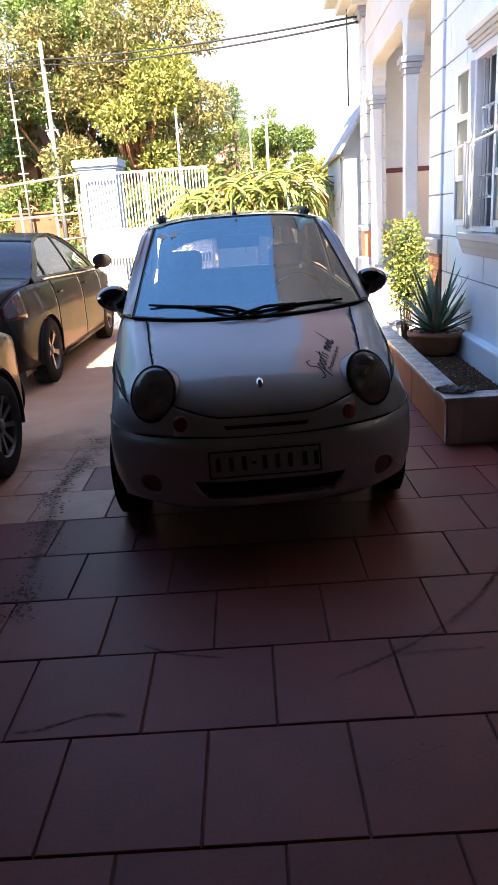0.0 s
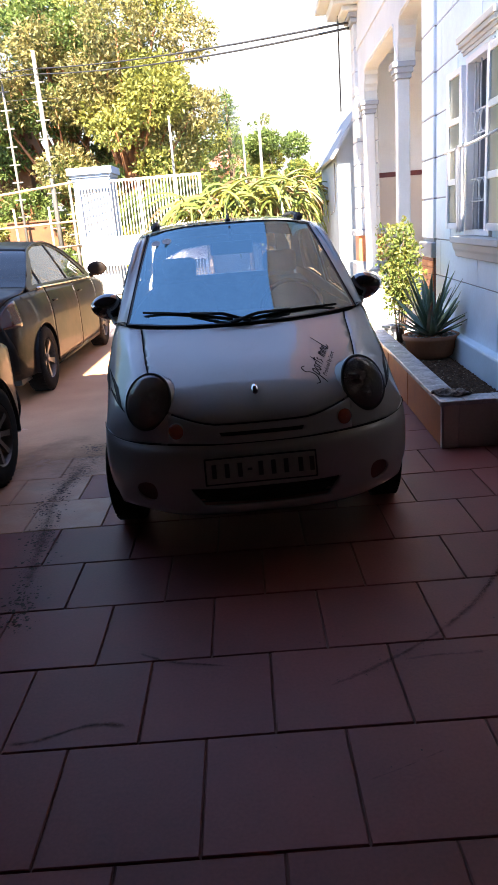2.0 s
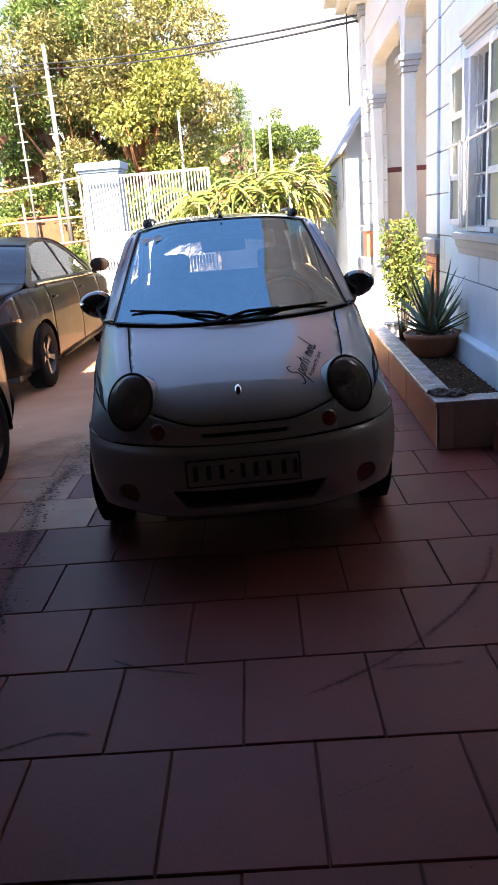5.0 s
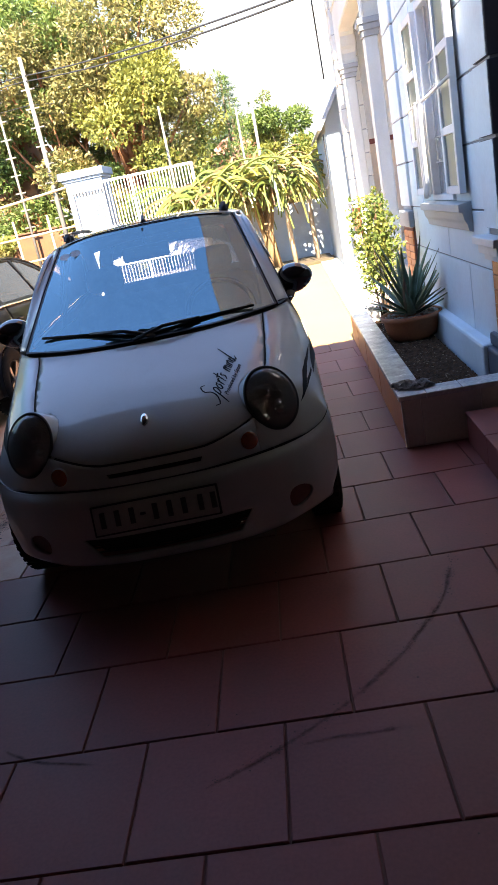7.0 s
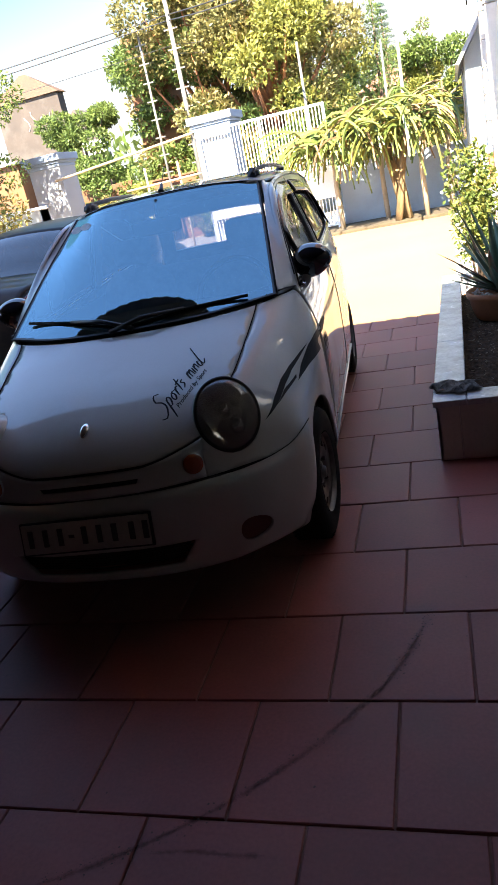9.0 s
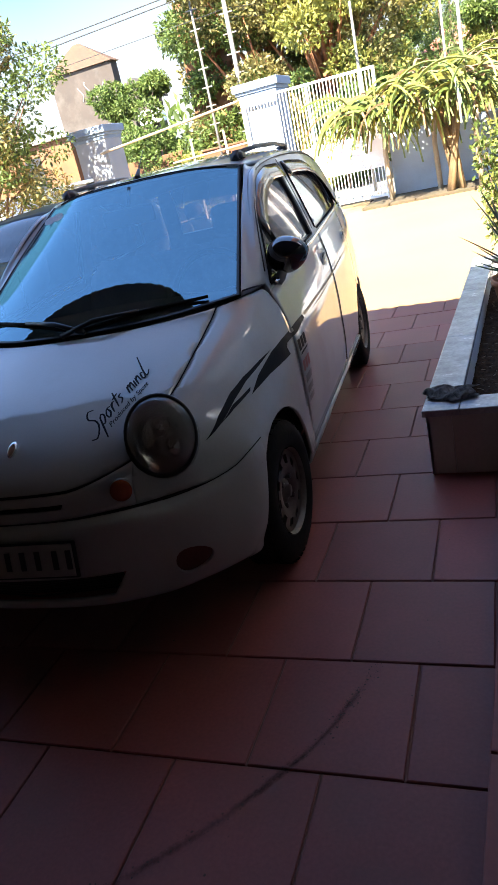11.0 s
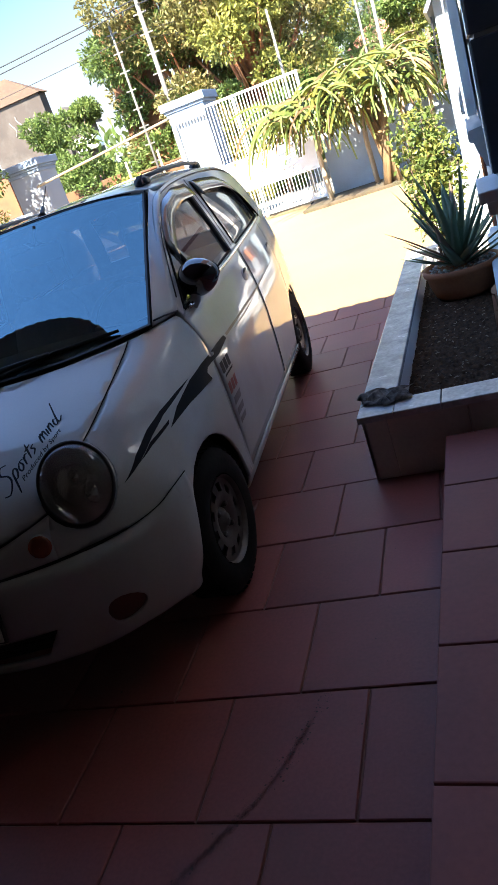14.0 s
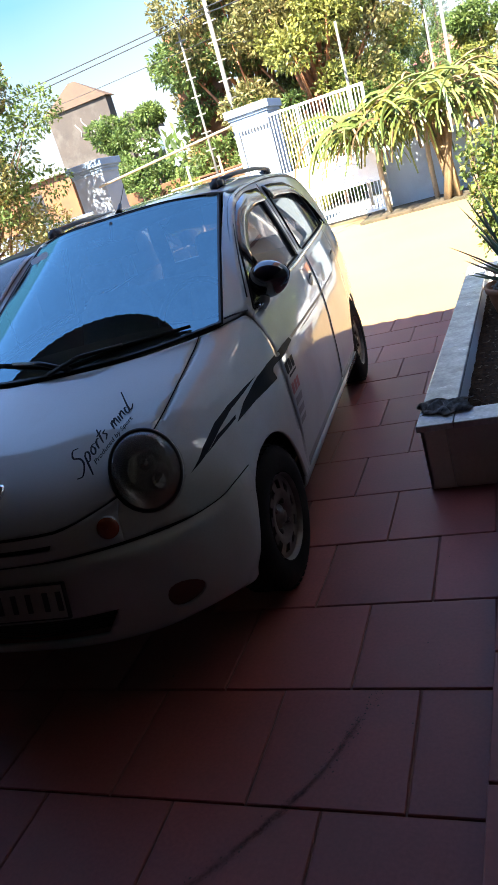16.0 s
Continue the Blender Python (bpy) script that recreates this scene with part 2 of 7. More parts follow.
def sky_backdrop():
    """Hazy far sky: pale blue high up to the west, whitening towards the horizon and the east."""
    m = bpy.data.materials.new("hazy_sky")
    m.use_nodes = True
    n, l = m.node_tree.nodes, m.node_tree.links
    n.remove(n["Principled BSDF"])
    geo, sep, em = n.new("ShaderNodeNewGeometry"), n.new("ShaderNodeSeparateXYZ"), n.new("ShaderNodeEmission")
    l.new(geo.outputs["Position"], sep.inputs[0])
    up, side = n.new("ShaderNodeMapRange"), n.new("ShaderNodeMapRange")
    up.inputs[1].default_value, up.inputs[2].default_value = 60.0, 190.0
    side.inputs[1].default_value, side.inputs[2].default_value, side.inputs[3].default_value, side.inputs[4].default_value = -380.0, 20.0, 1.0, 0.1
    l.new(sep.outputs["Z"], up.inputs[0])
    l.new(sep.outputs["X"], side.inputs[0])
    both_ = n.new("ShaderNodeMath")
    both_.operation = "MULTIPLY"
    l.new(up.outputs[0], both_.inputs[0])
    l.new(side.outputs[0], both_.inputs[1])
    mix = n.new("ShaderNodeMix")
    mix.data_type = "RGBA"
    mix.inputs[6].default_value, mix.inputs[7].default_value = (0.17, 0.19, 0.21, 1), (0.050, 0.115, 0.18, 1)
    l.new(both_.outputs[0], mix.inputs[0])
    l.new(mix.outputs[2], em.inputs["Color"])
    l.new(em.outputs[0], n["Material Output"].inputs["Surface"])
    return m


M["sky"] = sky_backdrop()


# ---- mesh helpers ----
def part(name, bm, material, parent=None, label="", smooth=False):
    me = bpy.data.meshes.new(name)
    bm.normal_update()
    bm.to_mesh(me)
    bm.free()
    me.materials.append(M[material] if isinstance(material, str) else material)
    if smooth:
        me.polygons.foreach_set("use_smooth", [True] * len(me.polygons))
    ob = new(name, me)
    if parent:
        ob.parent = parent
    if label:
        tagged(ob, label)
    return ob


def sharp(ob, degrees=35):
    me = ob.data
    me.polygons.foreach_set("use_smooth", [True] * len(me.polygons))
    me.set_sharp_from_angle(angle=radians(degrees))
    return ob


def empty(name, at=(0, 0, 0), turn=0.0):
    ob = new(name)
    ob.matrix_basis = pose(*at, 0, 0, turn)
    return ob


def box(bm, x0, x1, y0, y1, z0, z1, bevel=0.0, m=None):
    v = [bm.verts.new((x, y, z)) for z in (z0, z1) for y in (y0, y1) for x in (x0, x1)]
    fs = [bm.faces.new([v[i] for i in q]) for q in ((0, 2, 3, 1), (4, 5, 7, 6), (0, 1, 5, 4), (2, 6, 7, 3), (0, 4, 6, 2), (1, 3, 7, 5))]
    if m is not None:
        for k in v:
            k.co = m @ k.co
    if bevel:
        es = list({e for f in fs for e in f.edges})
        bmesh.ops.bevel(bm, geom=es, offset=bevel, segments=2, affect="EDGES", profile=0.5)
    return bm


def boxes(*specs, bevel=0.0):
    bm = bmesh.new()
    for s in specs:
        box(bm, *s, bevel=bevel)
    return bm


def tube(bm, pts, radius, sides=8, caps=True):
    """A round bar along a polyline; radius may be a list."""
    pts = [Vector(p) for p in pts]
    rad = radius if isinstance(radius, (list, tuple)) else [radius] * len(pts)
    rings = []
    up = None
    for i, p in enumerate(pts):
        d = (pts[min(i + 1, len(pts) - 1)] - pts[max(i - 1, 0)]).normalized()
        if up is None:
            up = Vector((0, 0, 1)) if abs(d.z) < 0.9 else Vector((1, 0, 0))
        side = d.cross(up).normalized()
        up = side.cross(d).normalized()
        rings.append([bm.verts.new(p + rad[i] * (math.cos(a) * side + math.sin(a) * up)) for a in (2 * math.pi * k / sides for k in range(sides))])
    for a, b in zip(rings, rings[1:]):
        for k in range(sides):
            bm.faces.new((a[k], a[(k + 1) % sides], b[(k + 1) % sides], b[k]))
    if caps:
        bm.faces.new(rings[0][::-1])
        bm.faces.new(rings[-1])
    return bm


def lathe(bm, profile, sides=24, m=None):
    """Turns (radius, height) pairs round the z axis."""
    rings = [[bm.verts.new((r * math.cos(2 * math.pi * k / sides), r * math.sin(2 * math.pi * k / sides), z)) for k in range(sides)] for r, z in profile]
    for a, b in zip(rings, rings[1:]):
        for k in range(sides):
            bm.faces.new((a[k], a[(k + 1) % sides], b[(k + 1) % sides], b[k]))
    if m is not None:
        for ring in rings:
            for v in ring:
                v.co = m @ v.co
    return bm


def prism(bm, outline, axis, a, b):
    """Pushes an outline through from a to b along an axis ('x', 'y' or 'z')."""
    def at(p, h):
        return {"x": (h, p[0], p[1]), "y": (p[0], h, p[1]), "z": (p[0], p[1], h)}[axis]
    lo, hi = [bm.verts.new(at(p, a)) for p in outline], [bm.verts.new(at(p, b)) for p in outline]
    k = len(outline)
    bm.faces.new(lo), bm.faces.new(hi)
    for i in range(k):
        bm.faces.new((lo[i], lo[(i + 1) % k], hi[(i + 1) % k], hi[i]))
    bmesh.ops.recalc_face_normals(bm, faces=bm.faces[:])
    return bm


def from_arrays(name, verts, faces, material, parent=None, smooth=False):
    me = bpy.data.meshes.new(name)
    me.from_pydata([tuple(v) for v in verts], [], [tuple(f) for f in faces])
    me.materials.append(M[material])
    if smooth:
        me.polygons.foreach_set("use_smooth", [True] * len(me.polygons))
    ob = new(name, me)
    if parent:
        ob.parent = parent
    return ob


# ---- ground, yard, step ----
TILE, U0, V0, LAY = 0.4055, -0.064, -0.160, 2.0     # tile module, one joint crossing, and the turn of the joints
STEP_X, FENCE_Y, WALL_X = 1.30, 16.6, 1.66

ground = tagged(part("ground", boxes((-900, 900, -900, 900, -0.60, -0.06)), "earth"), "bare brown earth around the yard", "ground", kind="structure")
floor = tagged(part("floor", boxes((-9.5, WALL_X + 3.6, -6.0, 6.70, -0.058, -0.008), (-9.5, -2.2, 6.70, 11.0, -0.0575, -0.001)), "grout"), "terracotta tile yard floor with dark grout joints, marked with tyre dirt", "floor", kind="structure")
yard = tagged(part("yard", boxes((-30, 1.62, 6.70, FENCE_Y + 1.9, -0.058, -0.002)), "sand"), "sunlit sandy concrete yard beyond the tiles", "yard", kind="structure")
road = tagged(part("road", boxes((-80, 80, 18.6, 23.5, -0.058, -0.02)), "road"), "grey road outside the gate", "road", kind="structure")


bm = bmesh.new()
SKY_R = 700.0
dome = [[bm.verts.new((SKY_R * math.sin(a), SKY_R * math.cos(a), SKY_R * math.tan(e))) for a in (radians(-80 + 3 * k) for k in range(51))] for e in (radians(-1 + 3 * k) for k in range(10))]
for a, b in zip(dome, dome[1:]):
    for k in range(50):
        bm.faces.new((a[k], b[k], b[k + 1], a[k + 1]))
tagged(part("backdrop", bm, "sky", smooth=True), "pale hazy blue sky low over the trees", "sky", kind="structure")


def tile_mesh(w, d):
    bm = bmesh.new()
    box(bm, -w / 2, w / 2, -d / 2, d / 2, -0.012, 0.0)
    top = [e for e in bm.edges if all(v.co.z > -0.001 for v in e.verts)]
    bmesh.ops.bevel(bm, geom=top, offset=0.003, segments=1, affect="EDGES")
    me = bpy.data.meshes.new("tile")
    bm.to_mesh(me)
    bm.free()
    return me


canopy = tagged(part("ceiling", boxes((-7.5, WALL_X + 3.6, -6.0, 3.44, 2.93, 3.07)), "canopy"), "grey underside of the carport roof", "ceiling", kind="structure")
wave = bmesh.new()
ridge = [(-7.5 + 0.019 * k, 0.018 * math.cos(2 * math.pi * k / 8)) for k in range(int(9.1 / 0.019))]
rows_ = [[wave.verts.new((x, y, 3.09 + z - dz)) for x, z in ridge] for y, dz in ((3.25, 0.0), (3.56, 0.015))]
for k in range(len(ridge) - 1):
    wave.faces.new((rows_[0][k], rows_[1][k], rows_[1][k + 1], rows_[0][k + 1]))
bmesh.ops.solidify(wave, geom=wave.faces[:], thickness=0.006)
tagged(part("roof_sheet", wave, "canopy", smooth=True), "wavy edge of the dark corrugated carport roofing", "roof", kind="structure")
# unseen block, sized so that its shadow covers the saloon
upper = tagged(part("wall_upper", boxes((-7.5, -2.25, -6.0, 3.44, 3.115, 7.3)), "back_wall"), "plain unseen block over the carport that shades the left cars", "wall", kind="structure")
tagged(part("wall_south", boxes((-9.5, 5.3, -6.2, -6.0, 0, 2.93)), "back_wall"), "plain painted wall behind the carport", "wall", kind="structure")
# unseen wall added to stop sky light entering from the left
wall_west = tagged(part("wall_west", boxes((-4.7, -4.5, -6.0, 1.6, 0, 2.925)), "back_wall"), "plain unseen wall added to keep light out of the carport", "wall", kind="structure")
# unseen wall added to close off light from the porch side
wall_porch = tagged(part("wall_porch", boxes((2.9, 3.1, -6.0, 3.9, 0.15, 2.93)), "back_wall"), "dull unseen porch wall added to keep light out of the carport", "wall", kind="structure")
# unseen wall added to shut out light between pier and porch wall
wall_return = tagged(part("wall_return", boxes((2.152, 5.26, 3.905, 4.1, 0.15, 6.2)), "grey_trim"), "unseen grey wall added to close the bright gap beside the pier", "wall", kind="structure")

# the raised porch beside the carport
porch = tagged(part("porch_step", boxes((STEP_X + 0.01, 5.3, -6.0, 3.46, 0, 0.158)), "grout"), "red glazed tile step up to the house porch", "step", kind="structure")


# ---- the house ----
WIN = (4.86, 5.54, 1.19, 2.52)   # window: y from, y to, z from, z to
house = tagged(empty("wall_east", (0, 0, 0)), "pale blue rendered house wall with grooved courses", "wall", kind="structure")
T = 0.24
part("wall_core", boxes((WALL_X + 0.012, WALL_X + T, 4.0, WIN[0], 0, 3.47), (WALL_X + 0.012, WALL_X + T, WIN[1], 6.6, 0, 3.47), (WALL_X + 0.012, WALL_X + T, WIN[0], WIN[1], 0, WIN[2]), (WALL_X + 0.012, WALL_X + T, WIN[0], WIN[1], WIN[3], 3.47)), "grey_trim", house)
COURSES = [0.0, 0.79, 1.13, 1.51, 1.88, 2.25, 2.62, 3.0, 3.37, 3.75, 4.12, 4.5, 5.4, 6.2]
GAP = 0.012


def courses(parent, name, material, y0, y1, x0, x1, lengths, zs, holes=()):
    """Rows of rendered blocks with grooves between them, on a wall that faces -x."""
    for i, (a, b) in enumerate(zip(zs, zs[1:])):
        cuts = [y0]
        y = y0 + lengths[i % len(lengths)]
        while y < y1 - 0.12:
            cuts.append(y)
            y += lengths[-1]
        cuts.append(y1)
        for c, d in zip(cuts, cuts[1:]):
            spans = [(c, d, a, b)]
            for h in holes:
                out = []
                for s in spans:
                    if s[1] <= h[0] or s[0] >= h[1] or s[3] <= h[2] or s[2] >= h[3]:
                        out.append(s)
                        continue
                    lo, hi = max(s[0], h[0]), min(s[1], h[1])
                    out += [(s[0], h[0], s[2], s[3])] if s[0] < h[0] else []
                    out += [(h[1], s[1], s[2], s[3])] if s[1] > h[1] else []
                    out += [(lo, hi, s[2], h[2])] if s[2] < h[2] else []
                    out += [(lo, hi, h[3], s[3])] if s[3] > h[3] else []
                spans = out
            for s in spans:
                g = GAP / 2
                if s[1] - s[0] > 0.04 and s[3] - s[2] > 0.04:
                    part(name, boxes((x0, x1, s[0] + g, s[1] - g, s[2] + g, s[3] - g), bevel=0.005), material, parent)


courses(house, "block", "wall", 4.08, 6.58, WALL_X, WALL_X + 0.02, [0.55, 1.1, 0.75, 1.3, 1.2], COURSES[:9], [(WIN[0], WIN[1], WIN[2], WIN[3])])
# unseen upper storey under plain eaves, sized and coloured for the windscreen's reflection
storey = tagged(empty("upper_storey", (0, 0, 0)), "unseen upper storey and eaves, coloured for their reflection in the windscreen", "wall", kind="structure")
part("storey_wall", boxes((WALL_X - 0.02, WALL_X + T, 1.2, 6.59, 3.48, 11.4), (WALL_X - 0.02, WALL_X + T, 6.592, 7.095, 3.76, 11.4), (WALL_X - 0.02, WALL_X + T, 7.10, 11.9, 4.88, 11.4)), "tan_wall", storey)
part("string_course", boxes((WALL_X - 0.07, WALL_X + 0.1, 3.80, 6.59, 3.385, 3.475), bevel=0.015), "grey_trim", storey)
part("eaves", boxes((WALL_X - 0.06, WALL_X + 3.0, 1.0, 12.4, 11.4, 11.52), bevel=0.01), "tan_wall", storey)
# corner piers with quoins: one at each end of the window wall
pier_near = tagged(empty("corner_pier", (0, 0, 0)), "corner pier with its shade painted dark, on an orange brick-tiled pedestal", "pier", kind="structure")
part("pier_core", boxes((1.664, 2.13, 3.83, 4.08, 1.0, 3.38)), "grey_trim", pier_near)
# quoins coloured dark for their shaded front; pale plates form the lit side
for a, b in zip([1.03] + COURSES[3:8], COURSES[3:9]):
    part("quoin", boxes((1.646, 2.15, 3.81, 4.095, a + 0.008, b - 0.008), bevel=0.006), "pier_shaded", pier_near)
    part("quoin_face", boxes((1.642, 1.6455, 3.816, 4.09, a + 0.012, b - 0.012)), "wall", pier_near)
part("pedestal_cap", boxes((1.578, 2.18, 3.72, 4.17, 0.955, 1.0), (1.605, 2.17, 3.76, 4.15, 0.90, 0.955), (1.632, 2.16, 3.79, 4.13, 0.86, 0.90), bevel=0.006), "white", pier_near)
part("pedestal_core", boxes((1.677, 2.14, 3.817, 4.09, 0, 0.86)), "grout", pier_near)
for i in range(5):
    z = 0.424 + i * 0.0872
    part("brick", boxes((1.662, 1.68, 3.808, 4.088, z, z + 0.082), bevel=0.003), "brick_tile", pier_near)
    for j in range(3):
        x = 1.682 + (j - 0.5 * (i % 2)) * 0.185
        part("brick", boxes((max(1.682, x), min(x + 0.180, 2.138), 3.804, 3.820, z, z + 0.082), bevel=0.003), "brick_tile", pier_near)
# foot carries the same painted-in shade
part("pedestal_foot", boxes((1.60, 2.2, 3.72, 4.18, 0, 0.34), (1.63, 2.18, 3.76, 4.16, 0.34, 0.42), bevel=0.015), "pier_shaded", pier_near)

pier_mid = tagged(empty("quoin_pier", (0, 0, 0)), "pale blue quoined pier at the house corner", "pier", kind="structure")
part("pier_core", boxes((1.652, 2.1, 6.62, 7.08, 0, 3.75)), "grey_trim", pier_mid)
for a, b in zip(COURSES[2:9], COURSES[3:10]):
    part("quoin", boxes((1.638, 2.11, 6.60, 7.10, a + 0.008, b - 0.008), bevel=0.006), "wall", pier_mid)
part("pedestal_cap", boxes((1.61, 2.12, 6.57, 7.14, 0.95, 1.10), bevel=0.015), "grey_trim", pier_mid)
for i in range(9):
    for j in range(2):
        part("brick", boxes((1.632, 1.645, 6.60 + 0.25 * j, 6.83 + 0.25 * j, 0.33 + i * 0.066, 0.388 + i * 0.066)), "brick_tile", pier_mid)
part("brick_back", boxes((1.64, 2.1, 6.61, 7.09, 0, 0.95)), "grout", pier_mid)

part("plinth", boxes((1.575, 1.67, 4.12, 6.58, 0, 0.35), bevel=0.02), "wall", house)

# window with two casement leaves, an iron grille and a moulded sill
window = tagged(empty("window_1", (0, 0, 0)), "white casement window with iron grille, leaves ajar", "window", kind="structure")
y0, y1, z0, z1 = WIN
part("window_frame", boxes((1.645, 1.74, y0, y0 + 0.05, z0, z1), (1.645, 1.74, y1 - 0.05, y1, z0, z1), (1.645, 1.74, y0 + 0.05, y1 - 0.05, z1 - 0.05, z1), (1.645, 1.74, y0 + 0.05, y1 - 0.05, z0, z0 + 0.04), bevel=0.005), "white", window)
bm = bmesh.new()
prism(bm, [(1.655, 1.00), (1.635, 1.01), (1.625, 1.05), (1.61, 1.075), (1.60, 1.12), (1.58, 1.13), (1.58, 1.175), (1.66, 1.185), (1.66, 1.00)], "y", y0 - 0.42, y1 + 0.20)
part("window_sill", bm, "porch_paint", window)
bm = bmesh.new()
for a, b, o, e in ((2.55, 2.58, 0.014, 0.10), (2.58, 2.61, 0.026, 0.115), (2.61, 2.645, 0.045, 0.13), (2.645, 2.69, 0.060, 0.14)):
    box(bm, 1.659 - o, 1.659, y0 - e, y1 + e, a, b, bevel=0.005)
part("lintel", bm, "porch_paint", window)
part("room_back", boxes((1.90, 1.91, y0 - 0.1, y1 + 0.1, z0 - 0.1, z1 + 0.1), (1.72, 1.90, y1 + 0.08, y1 + 0.1, z0 - 0.1, z1 + 0.1), (1.72, 1.90, y0 - 0.1, y0 - 0.08, z0 - 0.1, z1 + 0.1)), "room", window)


def casement(width):
    leaf = empty("casement")
    h = z1 - z0 - 0.09
    part("stile", boxes((-0.02, 0.02, 0, 0.055, 0, h), bevel=0.004), "white", leaf)
    part("stile", boxes((-0.02, 0.02, width - 0.055, width, 0, h), bevel=0.004), "white", leaf)
    rails = [0.0, 0.36, 0.83, 1.19]
    for r in rails:
        part("rail", boxes((-0.018, 0.018, 0.055, width - 0.055, r, r + 0.05), bevel=0.004), "white", leaf)
    for a, b in zip(rails, rails[1:]):
        part("pane", boxes((-0.004, 0.004, 0.055, width - 0.055, a + 0.05, b)), "window_glass", leaf)
    return leaf


for y, turn in ((y1 - 0.01, 1.0), (y0 + 0.01, 178.5)):
    leaf = casement(0.44)
    leaf.matrix_basis = pose(1.628, y, z0 + 0.045, 0, 0, turn)
    for k in list(leaf.children):
        k.matrix_basis = leaf.matrix_basis @ k.matrix_basis
        k.parent = window
    bpy.data.objects.remove(leaf)
grille = bmesh.new()
for k in range(4):
    y = y0 + 0.11 + k * 0.15
    tube(grille, [(1.69, y, z0 + 0.04), (1.69, y, z1 - 0.05)], 0.007, 6)
for z in (1.45, 1.62, 1.95, 2.12):
    tube(grille, [(1.69, y0 + 0.05, z), (1.69, y1 - 0.05, z)], 0.006, 6)
for k in range(3):
    for z in (1.535, 2.035):
        c = (y0 + 0.185 + k * 0.15, z)
        tube(grille, [(1.69, c[0] + 0.07 * math.cos(a), c[1] + 0.08 * math.sin(a)) for a in (i * math.pi / 6 for i in range(13))], 0.005, 5)
part("grille", grille, "iron", window)
rod = bmesh.new()
tube(rod, [(1.592, 4.40, 1.90), (1.594, 5.1, 1.873), (1.594, 5.98, 1.868)], 0.011, 8)
tagged(part("hanging_rod", rod, "white", smooth=True), "white stick tied across the open window leaves", "rod")
bm = bmesh.new()
nu, nv = 36, 16
g = [[bm.verts.new((1.578 + 0.010 * math.sin(u * 2 * math.pi * 3.5 / nu) * (0.5 + 0.5 * v / nv), 5.30 + (0.30 - 0.08 * v / nv) * u / nu, 1.882 - 0.66 * v / nv + 0.008 * math.sin(u * 0.3))) for v in range(nv + 1)] for u in range(nu + 1)]
for u in range(nu):
    for v in range(nv):
        bm.faces.new((g[u][v], g[u + 1][v], g[u + 1][v + 1], g[u][v + 1]))
bmesh.ops.solidify(bm, geom=bm.faces[:], thickness=0.006)
tagged(part("towel", bm, "white", smooth=True), "white cloth hanging from the stick at the window", "towel")

# far part of the house: open porch with columns and arches
far = tagged(empty("porch_front", (0, 0, 0)), "white porch with slender columns, arches and grey capitals", "porch", kind="structure")
part("porch_base", boxes((1.70, 5.2, 7.1, 12.9, 0, 0.50), bevel=0.01), "concrete", far)
part("end_wall", boxes((1.9, 5.2, 12.6, 12.8, 2.08, 6.2)), "white", far)
part("end_wall_dado", boxes((1.9, 5.2, 12.6, 12.8, 0.5, 2.0)), "cream", far)
part("dado_band", boxes((1.9, 5.2, 12.58, 12.8, 2.0, 2.08)), "maroon", far)
part("back_wall", boxes((4.9, 5.1, 7.1, 12.6, 0.5, 6.2)), "cream", far)
part("porch_ceiling", boxes((1.68, 4.9, 7.1, 12.6, 3.95, 4.1)), "porch_paint", far)


def column(y, w, z0, z1, cap):
    part("column", boxes((1.68, 1.68 + w, y, y + w, z0, z1), bevel=0.02), "porch_paint", far)
    bm = bmesh.new()
    for i, o in enumerate((0.015, 0.035, 0.055)):
        box(bm, 1.68 - o, 1.68 + w + o, y - o, y + w + o, z1 + i * 0.06, z1 + 0.06 + i * 0.06, bevel=0.006)
    part("capital", bm, "grey_trim", far)


column(8.66, 0.16, 0.5, 2.92, 0.3)
column(11.49, 0.18, 0.5, 2.92, 0.3)


def arch(ya, yb, z0, z1):
    """The wall over an opening: a straight lintel on curved brackets."""
    side = [(0.0, 0.0), (0.09, 0.0), (0.10, 0.05), (0.10, 0.14), (0.12, 0.19), (0.155, 0.23), (0.165, 0.30), (0.165, 0.36), (0.20, 0.41), (0.26, 0.44), (0.34, 0.45)]
    pts = [(ya, z1)] + [(ya + u, z0 + v) for u, v in side] + [(yb - u, z0 + v) for u, v in reversed(side)] + [(yb, z1)]
    bm = bmesh.new()
    prism(bm, pts, "x", 1.70, 1.90)
    part("arch", bm, "porch_paint", far)
    bm = bmesh.new()
    lip_ = [(ya + u, z0 + v) for u, v in side[1:]] + [(yb - u, z0 + v) for u, v in reversed(side[1:])]
    tube(bm, [(1.699, y, z + 0.03) for y, z in lip_], 0.014, 6)
    part("arch_moulding", bm, "porch_paint", far, smooth=True)


arch(7.1, 8.74, 3.10, 4.87)
arch(8.74, 11.58, 3.10, 4.87)
part("upper_wall", boxes((1.70, 1.90, 11.58, 12.6, 3.10, 6.2)), "porch_paint", far)
part("quoin_core", boxes((1.66, 2.0, 12.2, 12.6, 1.16, 4.35)), "grey_trim", far)
for i in range(9):
    part("quoin", boxes((1.645, 2.02, 12.18, 12.62, 1.16 + i * 0.355 + 0.008, 1.16 + (i + 1) * 0.355 - 0.008), bevel=0.008), "porch_paint", far)
part("pedestal_cap", boxes((1.58, 2.1, 12.1, 12.7, 1.06, 1.16), bevel=0.02), "grey_trim", far)
part("pedestal", boxes((1.64, 2.05, 12.16, 12.64, 0.62, 1.06)), "brick_tile", far)
part("pedestal_foot", boxes((1.58, 2.1, 12.1, 12.7, 0.0, 0.62), bevel=0.03), "grey_trim", far)
